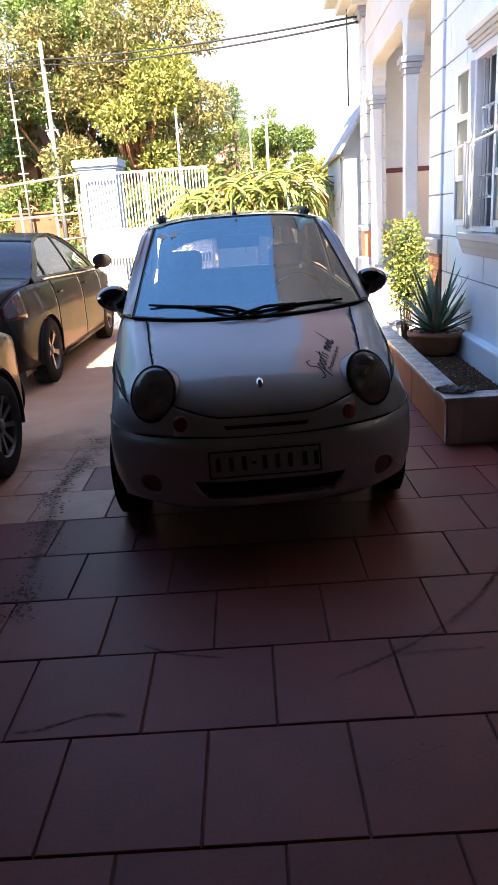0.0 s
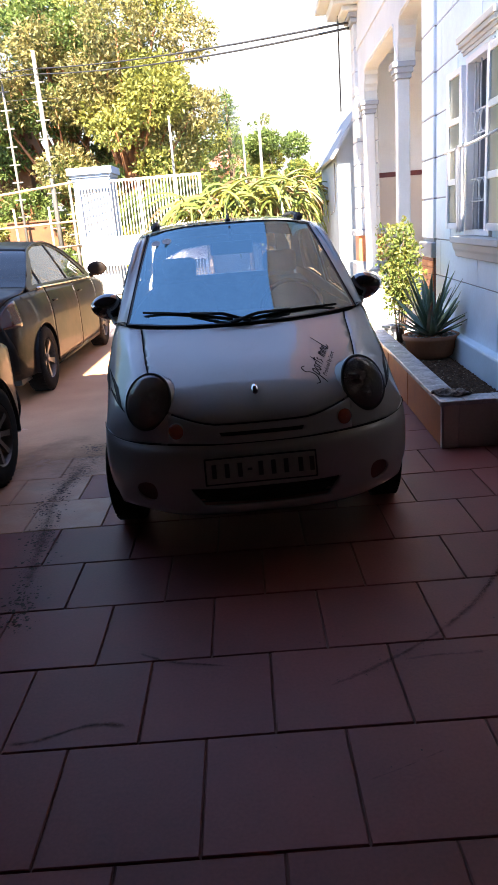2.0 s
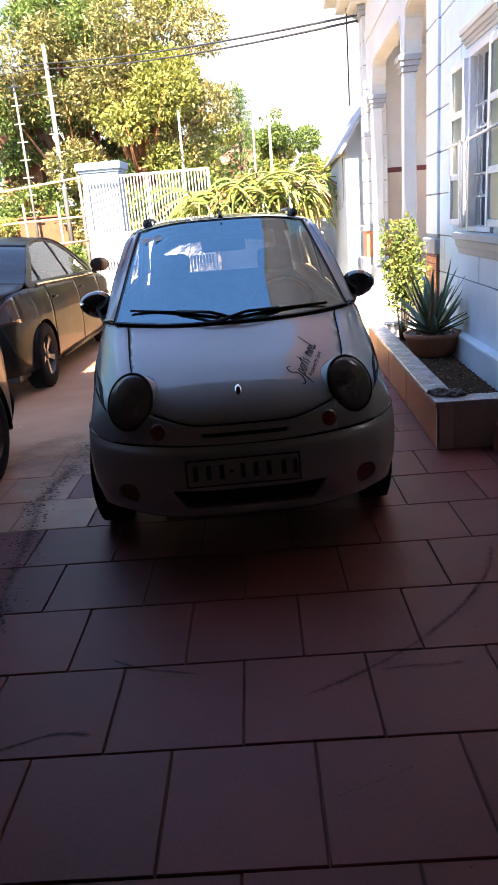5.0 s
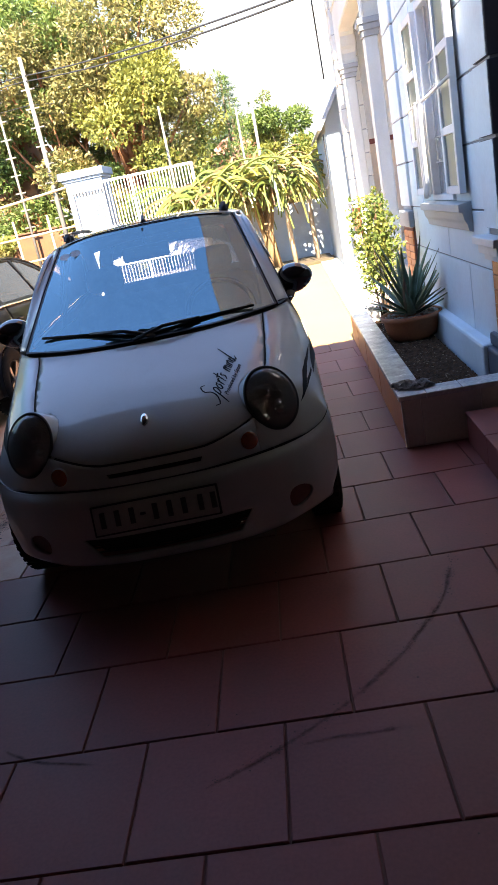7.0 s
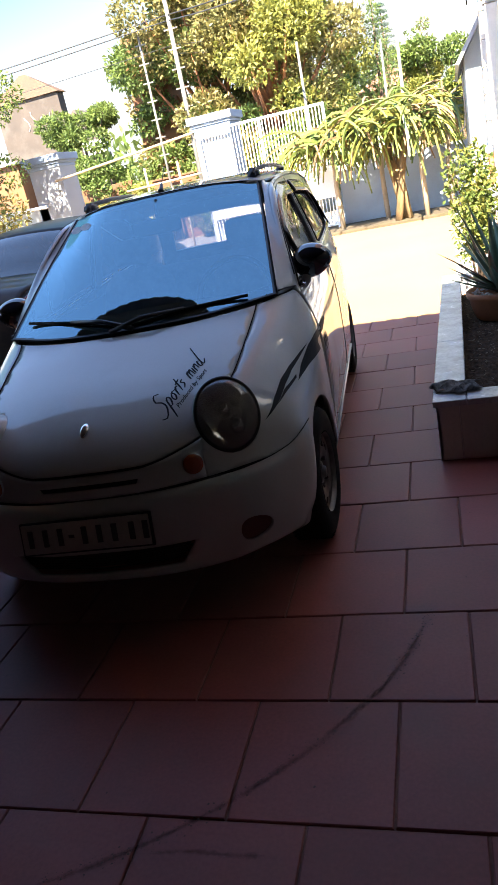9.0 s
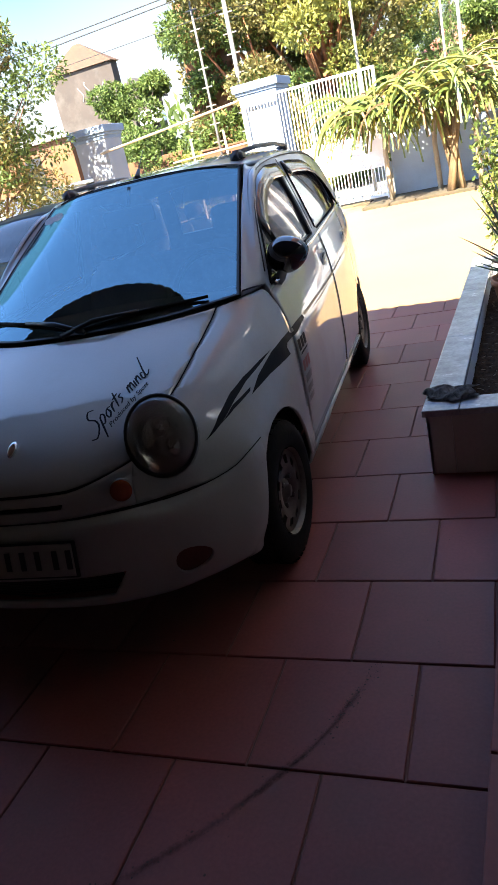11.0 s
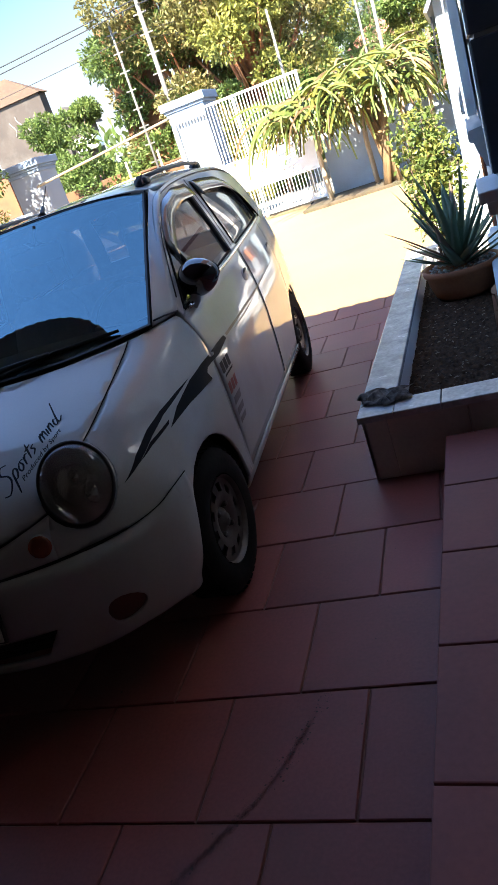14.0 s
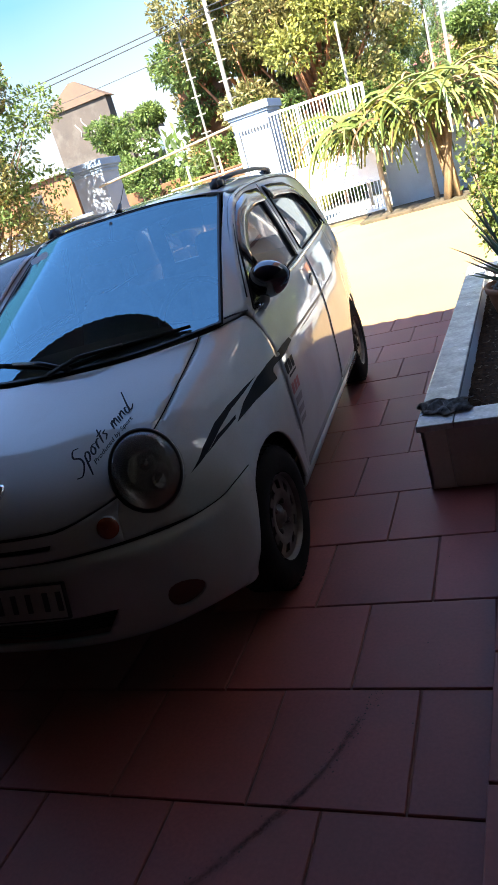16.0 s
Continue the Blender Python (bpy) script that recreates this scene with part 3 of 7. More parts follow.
part("cornice", boxes((1.30, 2.2, 11.9, 13.0, 4.58, 4.74), (1.45, 2.1, 12.0, 12.9, 4.50, 4.58), bevel=0.02), "porch_paint", far)
part("cornice_roof", boxes((1.12, 5.0, 10.8, 13.2, 4.74, 4.86), bevel=0.02), "porch_paint", far)
part("quoin_cap", boxes((1.60, 2.06, 12.13, 12.66, 4.36, 4.43), (1.56, 2.1, 12.09, 12.7, 4.43, 4.50), bevel=0.012), "grey_trim", far)
steps = tagged(part("porch_stairs", boxes((1.22, 1.70, 8.8, 11.6, 0, 0.17), (1.40, 1.70, 8.9, 11.5, 0.17, 0.34), bevel=0.01), "granite"), "grey stone porch stairs in the sun", "stairs", kind="structure")

# lean-to at the end of the house
shed = tagged(empty("lean_to", (0, 0, 0)), "white lean-to with a steep grey sheet roof", "shed", kind="structure")
bm = bmesh.new()
prism(bm, [(1.42, 0), (1.42, 2.52), (1.95, 3.32), (3.0, 3.6), (3.0, 0)], "y", 13.3, 16.7)
part("shed_wall", bm, "shed_paint", shed)
bm = bmesh.new()
prism(bm, [(1.28, 2.42), (1.93, 3.42), (3.0, 3.72), (3.0, 3.66), (1.97, 3.36), (1.33, 2.40)], "y", 13.05, 16.9)
part("shed_roof", bm, "grey_trim", shed)
pipe = bmesh.new()
tube(pipe, [(1.37, 13.27, 2.35), (1.37, 13.27, 1.7), (1.34, 13.25, 1.5), (1.27, 13.2, 1.45)], 0.012, 6)
part("hose", pipe, "wire", shed)

# pale strip between the tiles and the house, beyond the planter
strip = tagged(part("pavement", boxes((1.06, 1.72, 6.75, 15.6, -0.01, 0.03), bevel=0.005), "concrete"), "pale concrete strip along the house wall", "pavement", kind="structure")

# ---- fence, gate ----
fence = tagged(empty("fence_wall", (0, 0, 0)), "white rendered boundary wall stained at the foot", "wall", kind="structure")
part("fence_panel", boxes((-1.32, 1.5, FENCE_Y + 0.3, FENCE_Y + 0.45, -0.06, 1.30), bevel=0.01), "fence_paint", fence)
part("fence_panel", boxes((-30, -8.5, FENCE_Y + 0.1, FENCE_Y + 0.25, -0.06, 1.75), bevel=0.01), "fence_paint", fence)
part("fence_coping", boxes((-30, -8.5, FENCE_Y + 0.06, FENCE_Y + 0.29, 1.75, 1.83), bevel=0.01), "wall", fence)


def gate_pillar(x0, x1, top):
    p = tagged(empty("gate_pillar", (0, 0, 0)), "white gate pillar with a moulded blue-grey cap", "pillar", group="gate pillars")
    part("shaft", boxes((x0 + 0.1, x1 - 0.1, FENCE_Y + 0.1, FENCE_Y + 0.9, -0.06, top - 0.28), bevel=0.01), "pillar_paint", p)
    part("cap", boxes((x0, x1, FENCE_Y, FENCE_Y + 1.0, top - 0.16, top), (x0 + 0.05, x1 - 0.05, FENCE_Y + 0.05, FENCE_Y + 0.95, top - 0.22, top - 0.16), (x0 + 0.08, x1 - 0.08, FENCE_Y + 0.08, FENCE_Y + 0.92, top - 0.30, top - 0.22), bevel=0.01), "cap_blue", p)
    return p


gate_pillar(-4.47, -3.41, 2.93)
gate_pillar(-8.85, -7.80, 2.92)

gate = tagged(empty("sliding_gate", (0, 0, 0)), "white steel sliding gate with upright bars and solid panel", "gate")
GX0, GX1, GY = -4.25, -1.36, FENCE_Y - 0.08
for z, h in ((0.10, 0.06), (0.70, 0.05), (1.30, 0.06), (2.56, 0.05)):
    part("gate_rail", boxes((GX0, GX1, GY - 0.03, GY + 0.03, z, z + h), bevel=0.005), "gate", gate)
for x in (GX0, (GX0 + GX1) / 2 - 0.03, GX1 - 0.06):
    part("gate_post", boxes((x, x + 0.06, GY - 0.035, GY + 0.035, 0.06, 2.60), bevel=0.005), "gate", gate)
part("gate_sheet", boxes((GX0 + 0.06, GX1 - 0.06, GY - 0.008, GY + 0.008, 0.75, 1.30)), "gate", gate)
barw = 0.074
for i in range(int((GX1 - GX0) / barw)):
    x = GX0 + 0.1 + i * barw
    if x < GX1 - 0.08:
        part("gate_bar", boxes((x, x + 0.019, GY - 0.012, GY + 0.012, 1.36, 2.565)), "gate", gate)
        part("gate_bar", boxes((x, x + 0.019, GY - 0.012, GY + 0.012, 0.16, 0.70)), "gate", gate)
for x in (GX0 + 0.4, GX1 - 0.4):
    bm = bmesh.new()
    lathe(bm, [(0.0, -0.02), (0.06, -0.02), (0.06, 0.02), (0.0, 0.02)], 16, pose(x, GY, 0.02, 90))
    part("gate_wheel", bm, "dark", gate)
beam = bmesh.new()
tube(beam, [(-8.0, FENCE_Y - 0.06, 2.30), (GX0 - 0.1, FENCE_Y - 0.06, 2.62)], 0.028, 8)
tagged(part("gate_beam", beam, "wood_grey", smooth=True), "pale pipe rail spanning the open gateway", "rail")
# frame of a half-built fence across the gateway
for z in (1.15, 1.75):
    bm = bmesh.new()
    tube(bm, [(-6.9, FENCE_Y + 1.4, z), (-4.4, FENCE_Y + 1.4, z + 0.06)], 0.03, 6)
    tagged(part("fence_pole", bm, "wood_grey", smooth=True), "pale bamboo pole of a fence beyond the gate", "pole", group="bamboo fence")
for x in (-6.3, -5.4, -4.7):
    bm = bmesh.new()
    tube(bm, [(x, FENCE_Y + 1.42, -0.06), (x, FENCE_Y + 1.42, 2.2)], 0.03, 6)
    tagged(part("fence_pole", bm, "wood_grey", smooth=True), "pale bamboo pole of a fence beyond the gate", "pole", group="bamboo fence")

tagged(part("earth_bed", boxes((-1.75, 1.35, 15.3, FENCE_Y + 0.3, -0.06, 0.06), bevel=0.02), "bed_earth"), "strip of bare earth along the boundary wall", "soil", kind="structure")
# ---- planter ----
PX0, PY0, PY1, PZ = 0.975, 3.50, 6.72, 0.305
planter = tagged(empty("planter", (0, 0, 0)), "tiled planter box with a marble rim along the house wall", "planter")
part("planter_wall", boxes((PX0 + 0.012, PX0 + 0.13, PY0 + 0.012, PY1, 0, PZ - 0.03), (PX0 + 0.13, 1.56, PY0 + 0.012, PY0 + 0.13, 0, PZ - 0.03), (PX0 + 0.13, 1.52, PY1 - 0.12, PY1, 0, PZ - 0.03)), "white", planter)
for a, b in ((PY0 + 0.032, 4.555), (4.578, 5.385), (5.408, 6.065), (6.088, PY1)):
    part("side_tile", boxes((PX0, PX0 + 0.014, a, b, 0.004, PZ - 0.034), bevel=0.003), "brick_tile", planter)
part("corner_tile", boxes((PX0 - 0.002, PX0 + 0.012, PY0, PY0 + 0.03, 0.004, PZ - 0.034)), "white", planter)
for a, b in ((PX0, PX0 + 0.10), (PX0 + 0.103, PX0 + 0.42), (PX0 + 0.423, 1.56)):
    part("front_tile", boxes((a, b, PY0, PY0 + 0.012, 0.004, PZ - 0.032), bevel=0.002), "planter_front", planter)
for a, b in ((PY0 - 0.015, PY0 + 0.13), (PY0 + 0.133, 4.55), (4.553, 5.60), (5.603, PY1 + 0.02)):
    part("rim_slab", boxes((PX0 - 0.015, PX0 + 0.135, a, b, PZ - 0.03, PZ), bevel=0.004), "granite", planter)
for a, b in ((PX0 + 0.138, 1.30), (1.303, 1.56)):
    part("rim_slab", boxes((a, b, PY0 - 0.015, PY0 + 0.13, PZ - 0.03, PZ), bevel=0.004), "granite", planter)
part("rim_slab", boxes((PX0 + 0.138, 1.52, PY1 - 0.13, PY1 + 0.02, PZ - 0.03, PZ), bevel=0.004), "granite", planter)


def lumpy(x0, x1, y0, y1, z, amp, nx, ny, seed):
    bm = bmesh.new()
    g = [[bm.verts.new((x0 + (x1 - x0) * i / nx, y0 + (y1 - y0) * j / ny, z + amp * noise.noise((i * 0.45, j * 0.45, seed)) + amp * 0.5 * noise.noise((i * 1.7, j * 1.7, seed + 3)))) for j in range(ny + 1)] for i in range(nx + 1)]
    for i in range(nx):
        for j in range(ny):
            bm.faces.new((g[i][j], g[i + 1][j], g[i + 1][j + 1], g[i][j + 1]))
    return bm


tagged(part("soil", lumpy(PX0 + 0.12, 1.54, PY0 + 0.11, PY1 - 0.1, 0.155, 0.018, 56, 230, 1), "soil", smooth=True), "dark crumbly soil in the planter", "soil", kind="stuff")


rng = random.Random(14)
straw = bmesh.new()
for i in range(330):
    a, l_ = rng.uniform(0, 180), rng.uniform(0.006, 0.026)
    box(straw, -l_ / 2, l_ / 2, -0.0022, 0.0022, 0, 0.002, m=pose(rng.uniform(PX0 + 0.16, 1.5), rng.uniform(PY0 + 0.15, PY1 - 0.2), 0.164 + rng.uniform(-0.004, 0.01), rng.uniform(-14, 14), rng.uniform(-14, 14), a))
tagged(part("straw_bits", straw, "straw"), "dry straw and leaf bits scattered on the soil", "litter", kind="stuff")


def leaf_strip(bm, base, direction, length, width, droop, thick=0.35, segs=7, curl=0.0):
    """A fleshy tapering leaf: a curved blade with a V section."""
    d = Vector(direction).normalized()
    side = d.cross(Vector((0, 0, 1))).normalized()
    p = Vector(base)
    rows = []
    for i in range(segs + 1):
        t = i / segs
        w = width * (1 - t) ** 0.75 * (0.9 + 0.3 * t) + 0.001
        nrm = side.cross(d).normalized()
        rows.append([bm.verts.new(p - side * w), bm.verts.new(p - nrm * w * thick), bm.verts.new(p + side * w), bm.verts.new(p + nrm * w * 0.12)])
        p = p + d * (length / segs)
        d = (d + Vector((0, 0, -droop / segs)) + side * curl / segs).normalized()
    for a, b in zip(rows, rows[1:]):
        for k in range(4):
            bm.faces.new((a[k], a[(k + 1) % 4], b[(k + 1) % 4], b[k]))
    bm.faces.new(rows[-1])
    bm.faces.new(rows[0][::-1])


POT = (1.39, 5.62)
pot = tagged(empty("plant_pot", (*POT, 0.158)), "round terracotta pot with pebbles, standing on the planter soil", "pot")
bm = bmesh.new()
lathe(bm, [(0.0, 0.0), (0.165, 0.0), (0.19, 0.02), (0.218, 0.10), (0.226, 0.15), (0.243, 0.165), (0.248, 0.20), (0.237, 0.205), (0.222, 0.195), (0.216, 0.17), (0.0, 0.17)], 36)
part("pot_body", bm, "terracotta", pot, smooth=True)
rng = random.Random(4)
bm = bmesh.new()
for i in range(170):
    a, r = rng.uniform(0, 6.283), 0.208 * math.sqrt(rng.random())
    s = rng.uniform(0.008, 0.016)
    bmesh.ops.create_icosphere(bm, subdivisions=1, radius=s, matrix=pose(r * math.cos(a), r * math.sin(a), 0.182 + rng.uniform(-0.003, 0.01)) @ Matrix.Diagonal((1, rng.uniform(0.7, 1.2), 0.6, 1)))
tagged(part("pebbles", bm, "pebble", pot, "small pale pebbles"), kind="stuff")

aloe = tagged(empty("aloe", (*POT, 0.335)), "spiky dark green aloe growing in the terracotta pot", "plant")
rng = random.Random(11)
for i in range(40):
    a = i * 2.399 + rng.uniform(-0.2, 0.2)
    t = i / 40
    el = radians(16 + 60 * t + rng.uniform(-9, 9))
    ln = (0.40 + 0.30 * t) * rng.uniform(0.8, 1.15) if t < 0.9 else 0.35
    bm = bmesh.new()
    r = 0.06 * (1 - t)
    leaf_strip(bm, (r * math.cos(a), r * math.sin(a), 0.02 + 0.06 * t), (math.cos(a) * math.cos(el), math.sin(a) * math.cos(el), math.sin(el)), ln * 0.94, 0.042 - 0.010 * t, rng.uniform(-0.6, 0.3), curl=rng.uniform(-0.35, 0.35))
    part("leaf", bm, "aloe_red" if rng.random() < 0.3 and 0.15 < t < 0.6 and math.cos(a) < 0.2 else "aloe", aloe, smooth=True)


bm = bmesh.new()
nu, nv = 34, 26


def rag_point(u, v):
    """A cloth dropped in folds: long soft ridges that fade towards the hem."""
    fade = (math.sin(math.pi * u) * math.sin(math.pi * v)) ** 0.4
    fold = abs(math.sin(7.5 * u + 1.6 * math.sin(5.0 * v) + 0.9)) ** 0.7
    cross = abs(math.sin(6.0 * v + 2.2 * math.sin(6.0 * u)))
    return (0.966 + 0.20 * u + 0.018 * math.sin(7.0 * v) + 0.008 * math.sin(15 * v), 3.572 + 0.15 * v + 0.016 * math.sin(8.0 * u) + 0.006 * math.sin(19 * u), PZ + 0.007 + fade * (0.004 + 0.036 * fold * (0.45 + 0.55 * cross)))


rg_ = [[bm.verts.new(rag_point(u / nu, v / nv)) for v in range(nv + 1)] for u in range(nu + 1)]
for u in range(nu):
    for v in range(nv):
        bm.faces.new((rg_[u][v], rg_[u + 1][v], rg_[u + 1][v + 1], rg_[u][v + 1]))
bmesh.ops.solidify(bm, geom=bm.faces[:], thickness=0.006)
tagged(part("rag", bm, "rag", smooth=True), "crumpled dirty grey rag on the planter rim", "rag")
for i, (x, y) in enumerate(((1.47, 5.95), (1.44, 6.2))):
    sp = tagged(empty("succulent", (x, y, 0.158)), "small green succulent in a white cup on the soil", "plant")
    bm = bmesh.new()
    lathe(bm, [(0.0, 0.0), (0.04, 0.0), (0.05, 0.08), (0.046, 0.08), (0.042, 0.06), (0.0, 0.06)], 16)
    part("cup", bm, "white", sp, smooth=True)
    for k in range(12):
        bm = bmesh.new()
        a, el = k * 2.4, radians(25 + 5 * k)
        leaf_strip(bm, (0, 0, 0.06), (math.cos(a) * math.cos(el), math.sin(a) * math.cos(el), math.sin(el)), 0.10, 0.012, 0.2)
        part("leaf", bm, "leaf", sp, smooth=True)


# ---- leaves and trees ----
def leaf_cloud(name, centres, radii, count, size, material, parent, seed, squash=0.75, shape=0.5, hang=0.0):
    """Many small folded leaves scattered over the shells of several clumps."""
    g = np.random.default_rng(seed)
    centres, radii = np.array(centres, float), np.array(radii, float)
    pick = g.choice(len(centres), count, p=radii ** 2 / np.sum(radii ** 2))
    d = g.normal(size=(count, 3))
    d /= np.linalg.norm(d, axis=1)[:, None]
    rr = radii[pick] * g.uniform(0.45, 1.08, count) ** 0.6
    pos = centres[pick] + d * rr[:, None] * np.array([1, 1, squash])
    ax = g.normal(size=(count, 3)) + d * 0.8
    ax[:, 2] -= hang
    ax /= np.linalg.norm(ax, axis=1)[:, None]
    sd = np.cross(ax, g.normal(size=(count, 3)) + np.array([0, 0, 1.2]))
    sd /= np.linalg.norm(sd, axis=1)[:, None] + 1e-9
    up = np.cross(sd, ax)
    s = size * g.uniform(0.6, 1.35, count)[:, None]
    v = np.stack([pos, pos + ax * s * 0.5 + sd * s * shape * 0.5 + up * s * 0.12, pos + ax * s, pos + ax * s * 0.5 - sd * s * shape * 0.5 + up * s * 0.12], 1).reshape(-1, 3)
    f = np.arange(count * 4).reshape(-1, 4)
    ob = from_arrays(name, v.tolist(), f.tolist(), material, parent)
    return tagged(ob, kind="stuff") if parent else ob


def tree(x, y, height, spread, label, seed, material="leaf", trunk_r=0.16, clumps=26, leaves=7000, size=0.22, low=0.35, bark="bark", name="tree", z=-0.06, material2=None, leaf_shape=0.5):
    t = tagged(empty(name, (x, y, z)), label, "tree")
    g = random.Random(seed)
    bm = bmesh.new()
    lean = (g.uniform(-0.3, 0.3), g.uniform(-0.3, 0.3))
    top = height * 0.72
    path = [(lean[0] * k / 6 + g.uniform(-0.06, 0.06), lean[1] * k / 6 + g.uniform(-0.06, 0.06), top * k / 6) for k in range(7)]
    tube(bm, path, [trunk_r * (1.25 - k / 6) + 0.01 for k in range(7)], 9)
    part("trunk", bm, bark, t, smooth=True)
    centres, radii = [], []
    for i in range(clumps):
        a, h = g.uniform(0, 6.283), g.uniform(low, 0.97)
        fall = math.sqrt(max(0.05, 1 - ((h - 0.55) / 0.48) ** 2))
        r = spread * fall * g.uniform(0.35, 1.0)
        c = (r * math.cos(a), r * math.sin(a), height * h)
        centres.append(c)
        radii.append(spread * g.uniform(0.20, 0.36))
        k = min(5, max(1, int(h * 6 * 0.75)))
        s = Vector(path[k])
        e = Vector(c)
        m = s.lerp(e, 0.5) + Vector((0, 0, -0.1 * spread * 0.3))
        bm = bmesh.new()
        tube(bm, [s, m, e], [trunk_r * 0.35, trunk_r * 0.22, trunk_r * 0.06], 5)
        part("limb", bm, bark, t, smooth=True)
    half = leaves // 2
    leaf_cloud("crown", centres[: clumps // 2 + 1], radii[: clumps // 2 + 1], half, size, material, t, seed, shape=leaf_shape)
    leaf_cloud("crown", centres[clumps // 2:], radii[clumps // 2:], leaves - half, size, material2 or material, t, seed + 1, shape=leaf_shape)
    return t


# small bush in the planter
bush = tagged(empty("bush", (1.27, 6.42, 0.155)), "yellow-green leafy bush at the planter's end", "bush")
rng = random.Random(3)
tips = []
for i in range(13):
    a, r, h = rng.uniform(0, 6.283), rng.uniform(0.02, 0.17), rng.uniform(0.5, 1.15)
    e = (r * math.cos(a) * 1.1, r * math.sin(a), h)
    bm = bmesh.new()
    tube(bm, [(0.02 * math.cos(a), 0.02 * math.sin(a), 0), (e[0] * 0.5, e[1] * 0.5, h * 0.55), e], [0.009, 0.006, 0.003], 5)
    part("stem", bm, "bark", bush, smooth=True)
    for k in (0.62, 0.75, 0.88, 1.0):
        tips.append((e[0] * k, e[1] * k, h * k))
leaf_cloud("foliage", tips, [0.09] * len(tips), 1300, 0.042, "leaf_yellow", bush, 5, squash=1.0, shape=0.6)
leaf_cloud("foliage", tips, [0.09] * len(tips), 1900, 0.042, "leaf", bush, 6, squash=1.0, shape=0.6)

# ---- dragon fruit on its trellis ----
DF = (0.05, 15.55)
vine = tagged(empty("dragon_fruit_plant", (*DF, 0.04)), "sprawling dragon fruit with drooping spiny stems on a wooden trellis", "plant")
rng = random.Random(8)
bm = bmesh.new()
for i in range(9):
    a = rng.uniform(0, 6.283)
    tube(bm, [(0.16 * math.cos(a), 0.16 * math.sin(a), 0), (0.10 * math.cos(a + 1), 0.10 * math.sin(a + 1), 0.7), (0.22 * math.cos(a + 1.6), 0.22 * math.sin(a + 1.6), 1.45), (0.5 * math.cos(a + 2), 0.4 * math.sin(a + 2), 1.9)], [0.06, 0.05, 0.045, 0.03], 6)
part("trunk", bm, "cactus_dry", vine, smooth=True)


def stem(bm, p, d, n, step, droop, r):
    pts = []
    p, d = Vector(p), Vector(d).normalized()
    for i in range(n):
        pts.append(p.copy())
        p = p + d * step
        d = (d + Vector((rng.uniform(-0.12, 0.12), rng.uniform(-0.12, 0.12), -droop))).normalized()
    tube(bm, pts, [r * (1.0 - 0.45 * k / n) for k in range(n)], 3)


for mat, count, single in (("cactus", 330, 190), ("leaf_yellow", 170, 60), ("cactus_dry", 100, 30)):
    rest = bmesh.new()
    for i in range(count):
        bm = bmesh.new() if i < single else rest
        bx = rng.uniform(-1.65, 1.0)
        by = rng.gauss(-0.1, 0.42)
        bz = 1.78 + 0.24 * math.cos(bx * 1.0) + rng.uniform(-0.30, 0.13)
        a = rng.uniform(0, 6.283)
        stem(bm, (bx, by, bz), (math.cos(a), math.sin(a) * 0.8 - 0.2, rng.uniform(0.1, 0.85)), rng.randint(5, 11), rng.uniform(0.11, 0.17), rng.uniform(0.18, 0.38), rng.uniform(0.018, 0.036))
        if i < single:
            part("stem", bm, mat, vine)
    tagged(part("stem_tangle", rest, mat, vine), kind="stuff")
for p, q in (((-1.22, 15.9), 1.85), ((0.55, 15.45), 1.85), ((1.05, 15.9), 1.75), ((-0.3, 16.3), 1.85)):
    bm = bmesh.new()
    tube(bm, [(p[0], p[1], -0.05), (p[0] - 0.03, p[1], q * 0.5), (p[0] + 0.02, p[1] - 0.02, q)], [0.055, 0.05, 0.045], 8)
    tagged(part("trellis_post", bm, "wood_grey", smooth=True), "weathered wooden trellis post", "post", group="trellis")
for a, b in (((-1.7, 15.9, 1.80), (0.7, 15.45, 1.84)), ((-1.4, 16.25, 1.78), (1.25, 15.95, 1.78)), ((0.55, 15.4, 1.80), (1.15, 16.0, 1.74))):
    bm = bmesh.new()
    tube(bm, [a, b], 0.04, 8)
    tagged(part("trellis_bar", bm, "wood_grey", smooth=True), "weathered wooden bar across the trellis posts", "bar", group="trellis")

# ---- trees beyond the wall ----
tree(-6.9, 27.0, 9.6, 3.0, "large olive-green broadleaf tree beyond the road", 21, "leaf_olive", 0.3, 46, 42000, 0.17, 0.22, "bark_red", material2="leaf")
tree(-4.6, 25.8, 9.2, 3.3, "large yellow-green broadleaf tree beyond the road", 22, "leaf_olive", 0.28, 46, 42000, 0.17, 0.2, "bark_red", material2="leaf_yellow")
tree(-1.9, 46.0, 6.4, 2.8, "green broadleaf tree beyond the road", 23, "leaf", 0.2, 32, 22000, 0.16, 0.15, material2="leaf_yellow")
tree(-5.8, 26.4, 4.4, 2.2, "leafy green tree behind the poles", 24, "leaf", 0.14, 28, 15000, 0.15, 0.1, material2="leaf_yellow")
tree(-3.6, 24.0, 3.9, 1.7, "leafy green tree behind the gate", 25, "leaf", 0.14, 28, 15000, 0.15, 0.1)
tree(0.75, 28.6, 4.6, 1.6, "yellow-green tree beyond the wall", 26, "leaf_yellow", 0.14, 28, 15000, 0.15, 0.1, material2="leaf")
tree(2.9, 25.0, 3.1, 2.0, "yellow-green shrub tree beyond the wall", 27, "leaf_yellow", 0.12, 24, 12000, 0.14, 0.1)
tree(-9.75, 14.3, 5.9, 1.95, "sunlit olive-green tree by the boundary wall", 28, "leaf_olive", 0.10, 70, 24000, 0.11, 0.26, material2="leaf")
